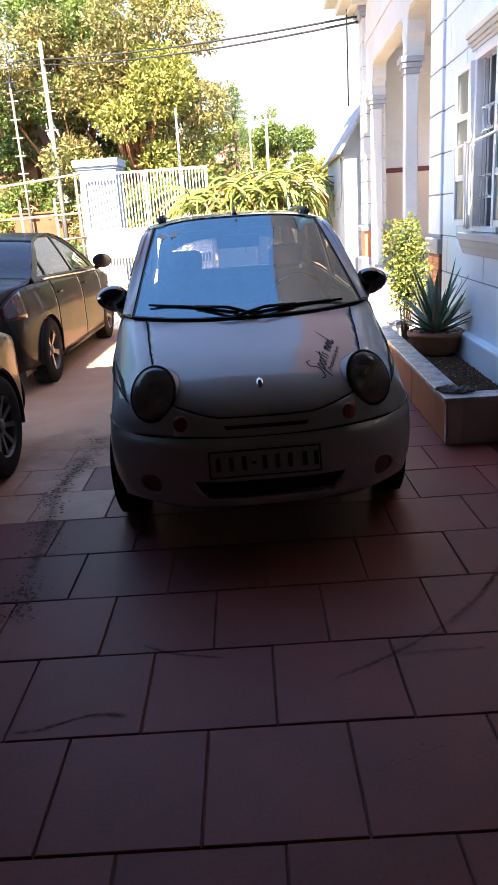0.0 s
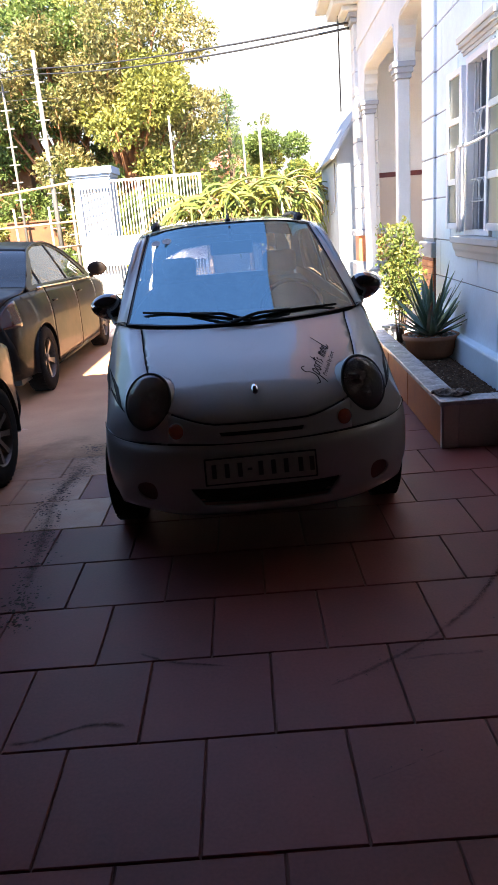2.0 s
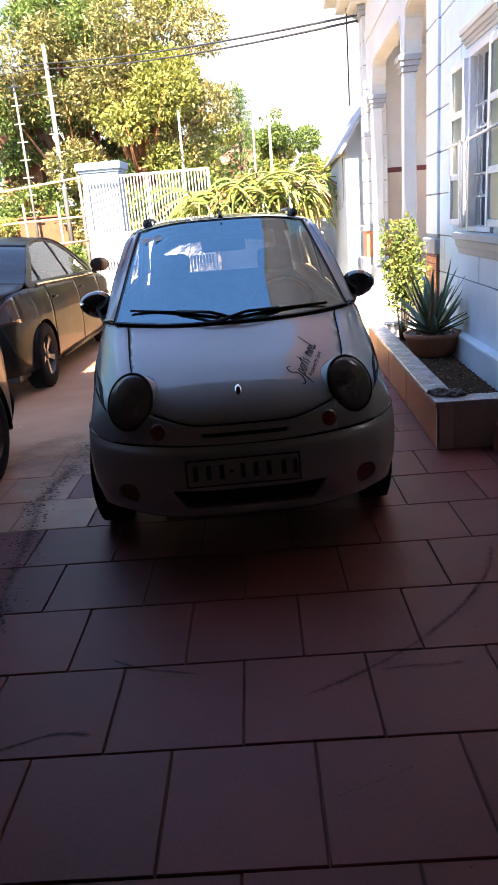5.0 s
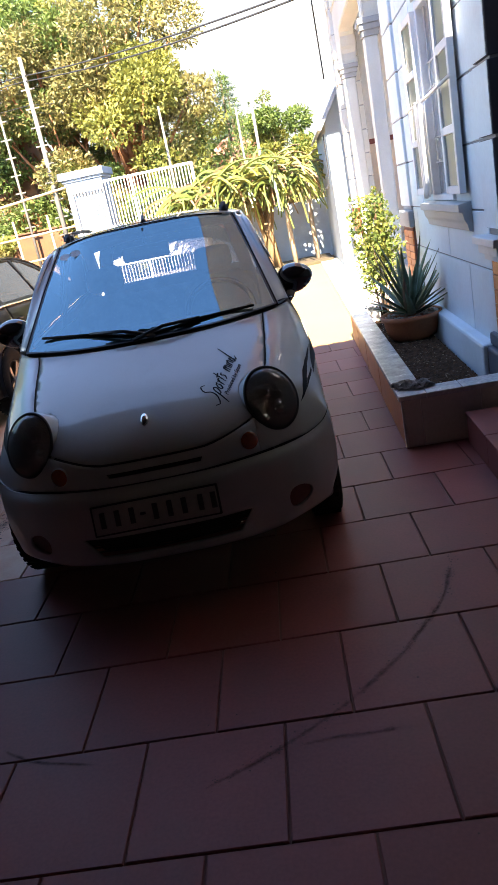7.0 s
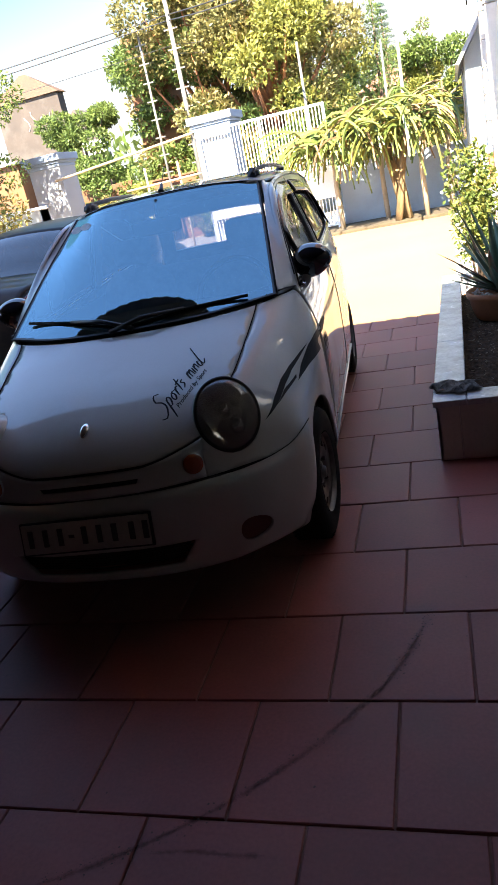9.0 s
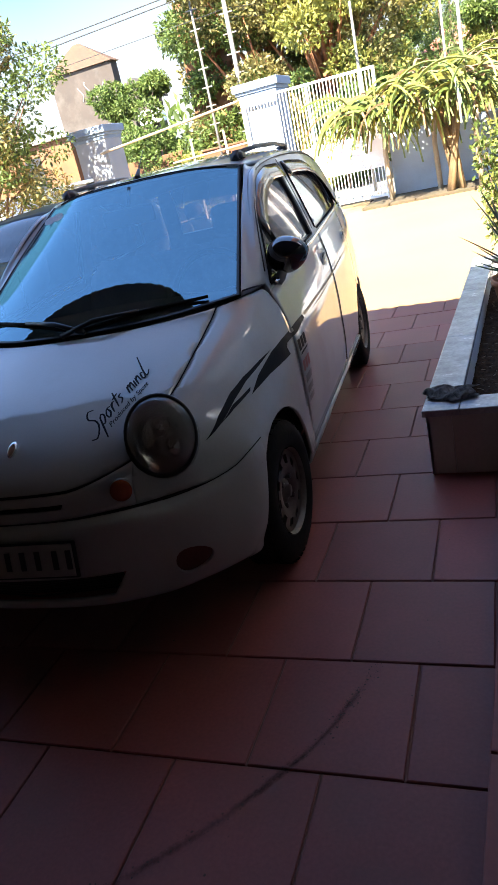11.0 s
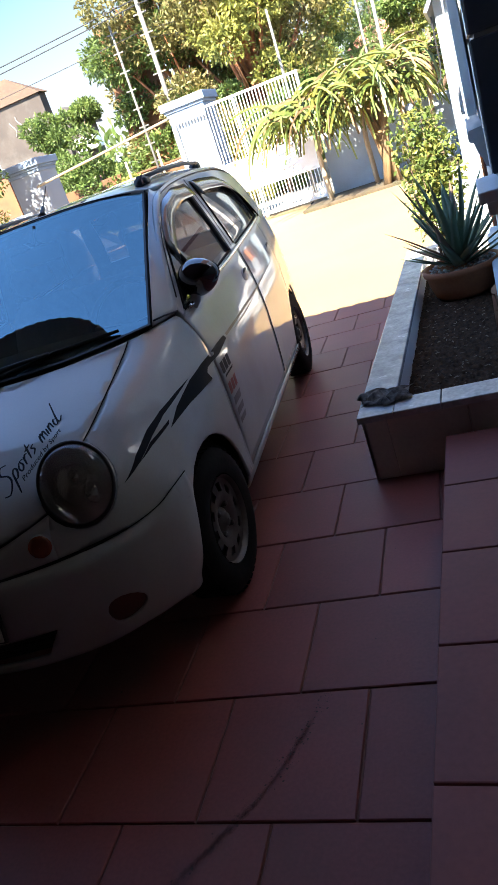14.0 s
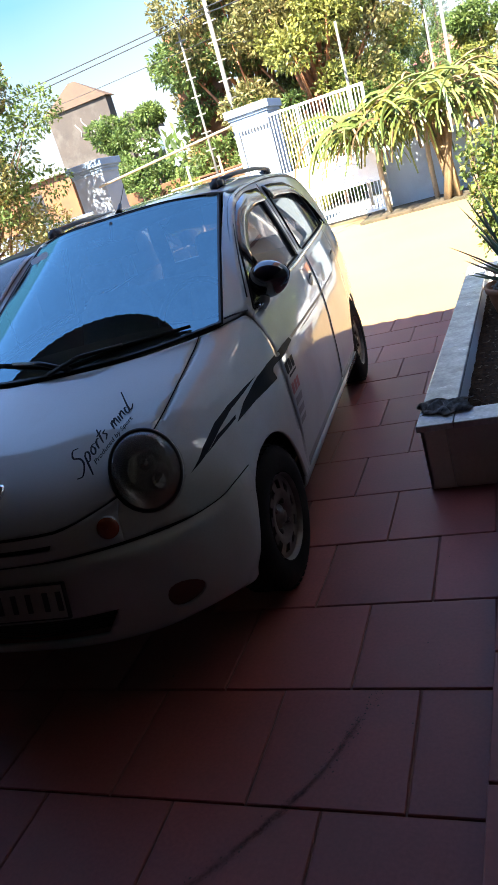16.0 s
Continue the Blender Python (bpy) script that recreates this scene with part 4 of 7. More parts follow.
def conifer(x, y, low, top, spread, label, seed):
    """A slim needle tree with drooping tiers of sprays."""
    t = tagged(empty("conifer", (x, y, -0.06)), label, "tree")
    g = random.Random(seed)
    bm = bmesh.new()
    tube(bm, [(0, 0, 0), (0.05, 0, top * 0.5), (0, 0, top)], [0.13, 0.09, 0.01], 7)
    part("trunk", bm, "bark", t, smooth=True)
    centres, radii = [], []
    z = low
    while z < top - 0.05:
        reach = spread * (1 - (z - low) / (top - low)) ** 0.8 + 0.07
        turn = g.uniform(0, 6.283)
        for k in range(5):
            a = turn + k * 1.257 + g.uniform(-0.3, 0.3)
            r = reach * g.uniform(0.75, 1.1)
            bm = bmesh.new()
            tube(bm, [(0, 0, z), (0.5 * r * math.cos(a), 0.5 * r * math.sin(a), z + 0.03), (r * math.cos(a), r * math.sin(a), z - 0.06)], [0.016, 0.01, 0.004], 4)
            part("limb", bm, "bark", t, smooth=True)
            for q in (0.35, 0.6, 0.82, 1.0):
                centres.append((q * r * math.cos(a), q * r * math.sin(a), z - 0.03 * q))
                radii.append(0.085)
        z += 0.23
    leaf_cloud("crown", centres, radii, 7000, 0.075, "needle", t, seed, squash=0.4, shape=0.22, hang=0.3)
    return t


tree(-3.9, 37.0, 6.8, 1.7, "dark green tree behind the large ones", 73, "leaf", 0.12, 28, 14000, 0.15, 0.12)
tree(0.0, 45.0, 5.9, 2.2, "dense green tree behind the red roof", 74, "leaf", 0.1, 20, 9000, 0.14, 0.12, material2="leaf_yellow")
conifer(-1.18, 33.0, 4.3, 7.0, 0.75, "slim blue-green needle tree beyond the houses", 71)
tree(0.05, 33.0, 6.5, 0.75, "thin sparse-topped tree beyond the houses", 72, "leaf", 0.05, 14, 420, 0.13, 0.74, material2="leaf_olive")
tree(-11.9, 26.2, 5.3, 1.6, "dense green tree between the houses", 29, "leaf", 0.15, 24, 14000, 0.15, 0.15)
tree(-10.3, 24.5, 3.4, 1.5, "low green tree beyond the gateway", 30, "leaf", 0.1, 20, 9000, 0.13, 0.1)
tagged(leaf_cloud("far_trees", [(x, 40 + 3 * math.sin(x), 1.5 + 1.2 * math.sin(x * 1.7)) for x in range(-40, 30, 2)], [3.0] * 35, 15000, 0.6, "leaf", None, 77), "far belt of green trees", "trees", kind="stuff")

# shrubs and a conifer beyond the road
for i, (x, y, h) in enumerate(((-10.6, 23.0, 1.8), (-8.6, 22.9, 1.9), (-6.2, 23.0, 1.5), (-4.9, 22.8, 2.0), (-3.7, 23.2, 2.3), (1.5, 23.0, 2.4), (-1.4, 22.8, 2.2))):
    tree(x, y, h, 1.0, "leafy roadside shrub in sunlight", 60 + i, "leaf_yellow" if i % 2 else "leaf", 0.05, 16, 5000, 0.12, 0.08, name="shrub", material2="leaf_olive")
con = tagged(empty("conifer", (-1.05, 27.5, -0.06)), "slender blue-green conifer behind the red roof", "tree")
bm = bmesh.new()
tube(bm, [(0, 0, 0), (0, 0, 6.2)], [0.10, 0.02], 8)
part("trunk", bm, "bark", con, smooth=True)
random.Random(5)
cs, rs = [], []
for k in range(34):
    z = 1.6 + 4.6 * k / 34
    a = k * 2.4
    r = 0.95 * (1 - (k / 34) ** 1.3) + 0.1
    cs.append((r * 0.7 * math.cos(a), r * 0.7 * math.sin(a), z))
    rs.append(0.16 + 0.2 * r)
leaf_cloud("crown", cs, rs, 7000, 0.14, "leaf", con, 91, squash=0.5, shape=0.2)

# ---- houses beyond ----
def far_house(x0, x1, y0, y1, eave, ridge, label, wall_mat, roof_mat, z0=-0.06):
    h = tagged(empty("house", (0, 0, 0)), label, "house")
    xm = (x0 + x1) / 2
    bm = bmesh.new()
    prism(bm, [(x0, z0), (x0, eave), (xm, ridge), (x1, eave), (x1, z0)], "y", y0, y1)
    part("wall", bm, wall_mat, h)
    for s, a in ((-1, x0), (1, x1)):
        bm = bmesh.new()
        prism(bm, [(xm, ridge + 0.02), (a + s * 0.3, eave - 0.15), (a + s * 0.3, eave), (xm, ridge + 0.2)], "y", y0 - 0.3, y1 + 0.3)
        part("roof", bm, roof_mat, h)
    return h


def hip_house(x0, x1, y0, y1, eave, ridge, label, wall_mat, roof_mat):
    """A house with a hipped roof and a plain upper wall."""
    h = tagged(empty("house", (0, 0, 0)), label, "house")
    part("wall", boxes((x0, x1, y0, y1, -0.06, eave)), wall_mat, h)
    bm = bmesh.new()
    o, xm, ym = 0.12, (x0 + x1) / 2, (y0 + y1) / 2
    low = [bm.verts.new((x, y, eave)) for x, y in ((x0 - o, y0 - o), (x1 + o, y0 - o), (x1 + o, y1 + o), (x0 - o, y1 + o))]
    top = [bm.verts.new((xm - 0.15, ym, ridge)), bm.verts.new((xm + 0.15, ym, ridge))]
    for q in ((low[0], low[1], top[1], top[0]), (low[1], low[2], top[1]), (low[2], low[3], top[0], top[1]), (low[3], low[0], top[0]), (low[3], low[2], low[1], low[0])):
        bm.faces.new(q)
    part("roof", bm, roof_mat, h)
    return h


h1 = hip_house(-16.9, -13.9, 29.0, 29.5, 6.25, 7.2, "tall grey rendered house with a brown hipped roof", "render_grey", "roof_tile")
bm = bmesh.new()
for k in range(4):
    x, z = -15.6 + 0.36 * k, 5.35 + 0.16 * math.sin(k * 2.0)
    tube(bm, [(x + 0.10 * math.sin(q * 0.55 + k), 28.985, z + 0.55 * (q / 8 - 0.5)) for q in range(9)], 0.022, 5)
part("wall_ornament", bm, "render_grey_pale", h1, "pale curling relief", smooth=True)
h2 = far_house(-20.9, -18.8, 42.0, 43.2, 6.1, 7.05, "grey house with a gabled roof far beyond the road", "render_grey", "render_grey")
part("balcony", boxes((-19.6, -18.2, 41.2, 42.0, 4.6, 5.35)), "white", h2, "white balcony wall")
# brick house hidden among the trees: a low front wing and a taller rear part
h3 = tagged(empty("house", (0, 0, 0)), "brown brick house half hidden by trees", "house")
part("front_wall", boxes((-9.3, -5.6, 24.6, 26.2, -0.06, 2.0), bevel=0.01), "brick_wall", h3)
part("rear_wall", boxes((-9.9, -8.45, 27.0, 29.0, -0.06, 6.95), bevel=0.02), "brick_orange", h3)
part("door_opening", boxes((-6.4, -5.8, 24.585, 24.60, 0.0, 1.9)), "dark", h3)
part("coping", boxes((-9.35, -5.55, 24.55, 26.25, 2.0, 2.06), bevel=0.01), "brick_wall", h3)
hip_house(-3.1, -0.35, 40.0, 43.0, 4.3, 5.4, "house with a faded red roof behind the trees", "brick_wall", "red_roof")
h5 = tagged(empty("house", (0, 0, 0)), "low orange-plastered house across the road", "house")
part("wall", boxes((-17.0, -13.3, 23.6, 25.0, -0.06, 3.5), bevel=0.02), "brick_orange", h5)
part("roof", boxes((-17.2, -13.2, 23.4, 25.2, 3.5, 3.6), bevel=0.02), "concrete", h5)
part("window", boxes((-15.4, -14.7, 23.585, 23.6, 2.0, 3.1)), "dark", h5)
tagged(part("garden_wall", boxes((-12.4, -9.4, 24.0, 24.2, -0.06, 2.2), bevel=0.02), "brick_wall"), "brown brick garden wall across the road", "wall")


# ---- poles and cables ----
def pole(x, y, h, r, label, rungs=0):
    p = tagged(empty("utility_pole", (x, y, -0.06)), label, "pole")
    bm = bmesh.new()
    tube(bm, [(0, 0, 0), (0, 0, h)], [r, r * 0.7], 10)
    part("shaft", bm, "pole", p, smooth=True)
    for i in range(rungs):
        z = h - 0.9 - i * 0.55
        part("rung", boxes((-r - 0.13, r + 0.13, -0.02, 0.02, z - 0.02, z + 0.02)), "pole", p)
    return p


pole(-6.78, 23.7, 7.1, 0.09, "concrete utility pole with climbing rungs", 9)
pole(-8.07, 24.2, 7.0, 0.05, "slim concrete utility pole with short rungs", 8)
pole(-5.35, 20.2, 3.0, 0.05, "short pale pole beside the utility pole", 3)
pole(-2.35, 20.0, 4.4, 0.045, "thin pale steel pole beyond the wall")
pole(-0.4, 21.0, 4.1, 0.04, "thin pale pole beyond the wall")
pole(0.07, 20.0, 4.2, 0.055, "pale concrete pole beyond the wall")


def cable(a, b, sag, r=0.018):
    a, b = Vector(a), Vector(b)
    pts = [a.lerp(b, k / 14) + Vector((0, 0, -sag * 4 * (k / 14) * (1 - k / 14))) for k in range(15)]
    bm = bmesh.new()
    tube(bm, pts, r, 5)
    tagged(part("cable", bm, "wire", smooth=True), "thin black overhead power cable", "cable", group="overhead cables")


cable((-35, 23.7, 6.35), (-6.78, 23.7, 6.53), 0.15)
cable((-6.78, 23.7, 6.53), (1.6, 12.4, 4.42), 0.12)
cable((-35, 23.9, 6.12), (-6.78, 23.7, 6.38), 0.15)
cable((-6.78, 23.7, 6.38), (1.6, 12.4, 4.34), 0.16)
cable((-35, 23.9, 5.76), (-6.78, 23.7, 5.70), 0.2, 0.01)
cable((-6.78, 23.7, 5.70), (-1.2, 25.0, 5.5), 0.1, 0.008)
cable((-6.78, 23.7, 5.47), (-1.2, 25.2, 5.3), 0.25, 0.008)
cable((1.52, 13.2, 3.2), (1.45, 12.6, 4.6), 0.0, 0.012)
# ---- panel surfaces ----
M.update(
    paint=surf("pale_silver_car_paint", (0.53, 0.56, 0.555), (0.48, 0.51, 0.505), 2.0, 0.5, 0.0, metal=0.0, fine=160, spec=0.3, coat=1.0, dirt=(0.34, 0.30, 0.25), dirt_scale=2.3, dirt_amount=0.3),
    paint_dark=surf("dark_brown_grey_car_paint", (0.020, 0.016, 0.014), (0.013, 0.011, 0.010), 2.0, 0.45, 0.0, metal=0.0, fine=160, spec=0.06, coat=0.22, dirt=(0.13, 0.075, 0.042), dirt_scale=1.3, dirt_amount=0.3),
    black=surf("black_plastic", (0.018, 0.018, 0.020), (0.012, 0.012, 0.014), 6, 0.45, 0.05),
    gloss_black=surf("gloss_black_shell", (0.012, 0.014, 0.020), None, 4, 0.06, 0, spec=1.0, coat=1.0),
    rubber=surf("tyre_rubber", (0.010, 0.0095, 0.0095), (0.016, 0.014, 0.013), 9, 0.95, 0.4, spec=0.15, dirt=(0.06, 0.042, 0.032), dirt_scale=4, dirt_amount=0.3),
    steel=surf("dusty_steel_rim", (0.17, 0.155, 0.145), (0.085, 0.075, 0.07), 9, 0.45, 0.1, metal=0.4, dirt=(0.12, 0.08, 0.06), dirt_scale=7, dirt_amount=0.5),
    chrome=surf("chrome", (0.80, 0.80, 0.82), None, 5, 0.08, 0, metal=1.0),
    amber=surf("amber_lens", (0.36, 0.075, 0.022), (0.27, 0.055, 0.018), 8, 0.12, 0, coat=1.0),
    fog=surf("dull_red_fog_lens", (0.17, 0.05, 0.035), (0.12, 0.04, 0.028), 8, 0.3, 0, coat=0.3),
    red_lens=surf("red_lens", (0.07, 0.008, 0.008), (0.05, 0.008, 0.008), 8, 0.15, 0, coat=0.5),
    reflector=surf("dim_lamp_reflector", (0.66, 0.65, 0.62), (0.48, 0.48, 0.46), 12, 0.16, 0.1, metal=0.85),
    handle_grey=surf("grey_handle_cup", (0.36, 0.36, 0.35), (0.30, 0.30, 0.29), 9, 0.4),
    decal=surf("dark_blue_decal", (0.010, 0.012, 0.017), None, 5, 0.6, spec=0.12),
    decal_red=surf("red_decal", (0.30, 0.04, 0.03), None, 5, 0.35),
    decal_gold=surf("faded_gold_decal", (0.13, 0.095, 0.055), (0.22, 0.17, 0.11), 14, 0.4),
    decal_grey=surf("grey_decal", (0.12, 0.12, 0.12), None, 5, 0.4),
    plate=surf("dusty_number_plate", (0.46, 0.45, 0.43), (0.36, 0.35, 0.34), 6, 0.4, 0.05),
    plate_ink=surf("worn_plate_ink", (0.055, 0.055, 0.06), (0.035, 0.035, 0.04), 25, 0.5),
    seat=surf("grey_seat_cloth", (0.22, 0.22, 0.23), (0.16, 0.16, 0.17), 8, 0.9, 0.2),
    trim_brown=surf("tan_dashboard", (0.10, 0.085, 0.07), (0.07, 0.06, 0.05), 6, 0.6, 0.1),
    paper=surf("sun_faded_sticker", (0.80, 0.84, 0.86), None, 30, 0.6),
    smoke=surf("smoked_acrylic", (0.05, 0.042, 0.036), (0.065, 0.052, 0.042), 6, 0.12, 0, spec=0.5, coat=0.5),
    dark_glass=glass("dark_tinted_glass", (0.10, 0.10, 0.10), 0.0, 1.5, 0.02),
    # gloss tinted blue, so part of the sky's colour sits in the glass
    screen=glass("blue_sheen_windscreen_glass", (0.74, 0.80, 0.82), 0.0, 3.1, 0.03, (0.42, 0.47, 0.52), (0.48, 0.86, 1.0)),
    rear_glass=glass("rear_glass", (0.50, 0.46, 0.48), 0.0, 1.5, 0.01),
    # grey haze here stands for light reflected by the side windows
    side_glass=glass("tinted_side_glass", (0.30, 0.29, 0.28), 0.0, 1.75, 0.13, (0.46, 0.44, 0.42)),
    lens=glass("hazy_lamp_lens", (0.80, 0.80, 0.76), 0.03, 1.6, 0.24, (0.55, 0.55, 0.53)),
)


M["paint"].node_tree.nodes["Principled BSDF"].inputs["Coat Roughness"].default_value = 0.03


def spline(points, n):
    """n + 1 points on a smooth curve through the control points."""
    p = [Vector(q) for q in points]
    out = []
    for i in range(n + 1):
        t = i / n * (len(p) - 1)
        k = min(int(t), len(p) - 2)
        f = t - k
        a, b, c, d = p[max(k - 1, 0)], p[k], p[k + 1], p[min(k + 2, len(p) - 1)]
        if k == 0:
            a = 2 * b - c
        if k + 2 > len(p) - 1:
            d = 2 * c - b
        out.append(0.5 * ((2 * b) + (c - a) * f + (2 * a - 5 * b + 4 * c - d) * f * f + (3 * b - a - 3 * c + d) * f ** 3))
    return out


def patch(rows, nu, nv):
    across = [spline(r, nu) for r in rows]
    cols = [spline([r[i] for r in across], nv) for i in range(nu + 1)]
    return [[cols[i][j] for i in range(nu + 1)] for j in range(nv + 1)]


def mirrored(row):
    return [(-x, y, z) for x, y, z in reversed(row) if x > 1e-6] + list(row)


def sheet(grid, outward=None):
    """A surface of quads; it turns its face away from the point given."""
    bm = bmesh.new()
    v = [[bm.verts.new(p) for p in row] for row in grid]
    for a, b in zip(v, v[1:]):
        for i in range(len(a) - 1):
            bm.faces.new((a[i], a[i + 1], b[i + 1], b[i]))
    bmesh.ops.remove_doubles(bm, verts=bm.verts[:], dist=1e-5)
    bm.normal_update()
    if outward is not None:
        s = sum(f.normal.dot(f.calc_center_median() - Vector(outward)) for f in bm.faces)
        if s < 0:
            bmesh.ops.reverse_faces(bm, faces=bm.faces[:])
    return bm


def cut(bm, planes):
    """Splits the surface along a convex set of planes (point, outward normal) and returns the faces inside."""
    pl = [(Vector(a), Vector(b)) for a, b in planes]
    for f in bm.faces:
        f.tag = any(all((v.co - a).dot(b) > -1e-7 for v in f.verts) for a, b in pl)
    for co, no in pl:
        fs = [f for f in bm.faces if not f.tag and any((v.co - co).dot(no) > 1e-6 for v in f.verts) and any((v.co - co).dot(no) < -1e-6 for v in f.verts)]
        es, vs = {e for f in fs for e in f.edges}, {v for f in fs for v in f.verts}
        if fs:
            bmesh.ops.bisect_plane(bm, geom=list(vs) + list(es) + fs, plane_co=co, plane_no=no, dist=1e-6)
    return [f for f in bm.faces if not f.tag and all((f.calc_center_median() - a).dot(b) < 0 for a, b in pl)]


def outline_planes(points, axis):
    """Planes through the sides of a convex outline that is pushed along an axis ('x': points are y, z; 'y': x, z)."""
    cx, cy = sum(p[0] for p in points) / len(points), sum(p[1] for p in points) / len(points)
    out = []
    for (a, b), (c, d) in zip(points, points[1:] + points[:1]):
        nx, ny = d - b, a - c
        if nx * (a - cx) + ny * (b - cy) < 0:
            nx, ny = -nx, -ny
        l = math.hypot(nx, ny)
        nx, ny = nx / l, ny / l
        v = Vector((0, a, b)) if axis == "x" else Vector((a, 0, b))
        n = Vector((0, nx, ny)) if axis == "x" else Vector((nx, 0, ny))
        out.append((tuple(v), tuple(n)))
    return out


LAMP = ((0.482, -0.436, 0.708), (0.36, -0.80, 0.42), 0.114)


def lamp_planes(s, r):
    """Planes round a headlight's opening."""
    n = Vector((s * LAMP[1][0], LAMP[1][1], LAMP[1][2])).normalized()
    q = n.to_track_quat("Z", "Y")
    u, w = q @ Vector((1, 0, 0)), q @ Vector((0, 1, 0)) * 1.16
    c = Vector((s * LAMP[0][0], LAMP[0][1], LAMP[0][2]))
    out = []
    for k in range(24):
        d = u * math.cos(k * math.pi / 12) + w * math.sin(k * math.pi / 12)
        e = (u * math.cos(k * math.pi / 12) + w / 1.16 ** 2 * math.sin(k * math.pi / 12)).normalized()
        out.append((tuple(c + d * r), tuple(e)))
    return out


def lamp_hole(bm, sides=(1, -1), r=LAMP[2]):
    """Opens a surface for the headlights."""
    for s in sides:
        gone = cut(bm, lamp_planes(s, r))
        bmesh.ops.delete(bm, geom=gone, context="FACES")
    return bm


def round_outline(cy, cz, ry, rz, n=28):
    return [(cy + ry * math.cos(2 * math.pi * i / n), cz + rz * math.sin(2 * math.pi * i / n)) for i in range(n)]


def take(bm, faces, inset=0.0):
    """Moves faces out of a surface into one of their own, pushed inwards."""
    out = bmesh.new()
    seen = {}
    for f in faces:
        for v in f.verts:
            if v not in seen:
                seen[v] = out.verts.new(v.co - v.normal * inset)
        out.faces.new([seen[v] for v in f.verts])
    bmesh.ops.delete(bm, geom=faces, context="FACES")
    return out


def thick(ob, t=0.012, degrees=40):
    md = ob.modifiers.new("thickness", "SOLIDIFY")
    md.thickness, md.offset = t, -1
    if ob.data.materials[0] == M["paint"]:
        # cloth and dark trim line the inner face of the panels
        ob.data.materials.append(M["seat"])
        md.material_offset = 1
    return sharp(ob, degrees)


def flipped(bm):
    for v in bm.verts:
        v.co.x = -v.co.x
    bmesh.ops.reverse_faces(bm, faces=bm.faces[:])
    return bm


def both(make):
    """Yields (side, mirror) for the two sides of a car: make a part for the right, then mirror it."""
    for s in (1, -1):
        yield s


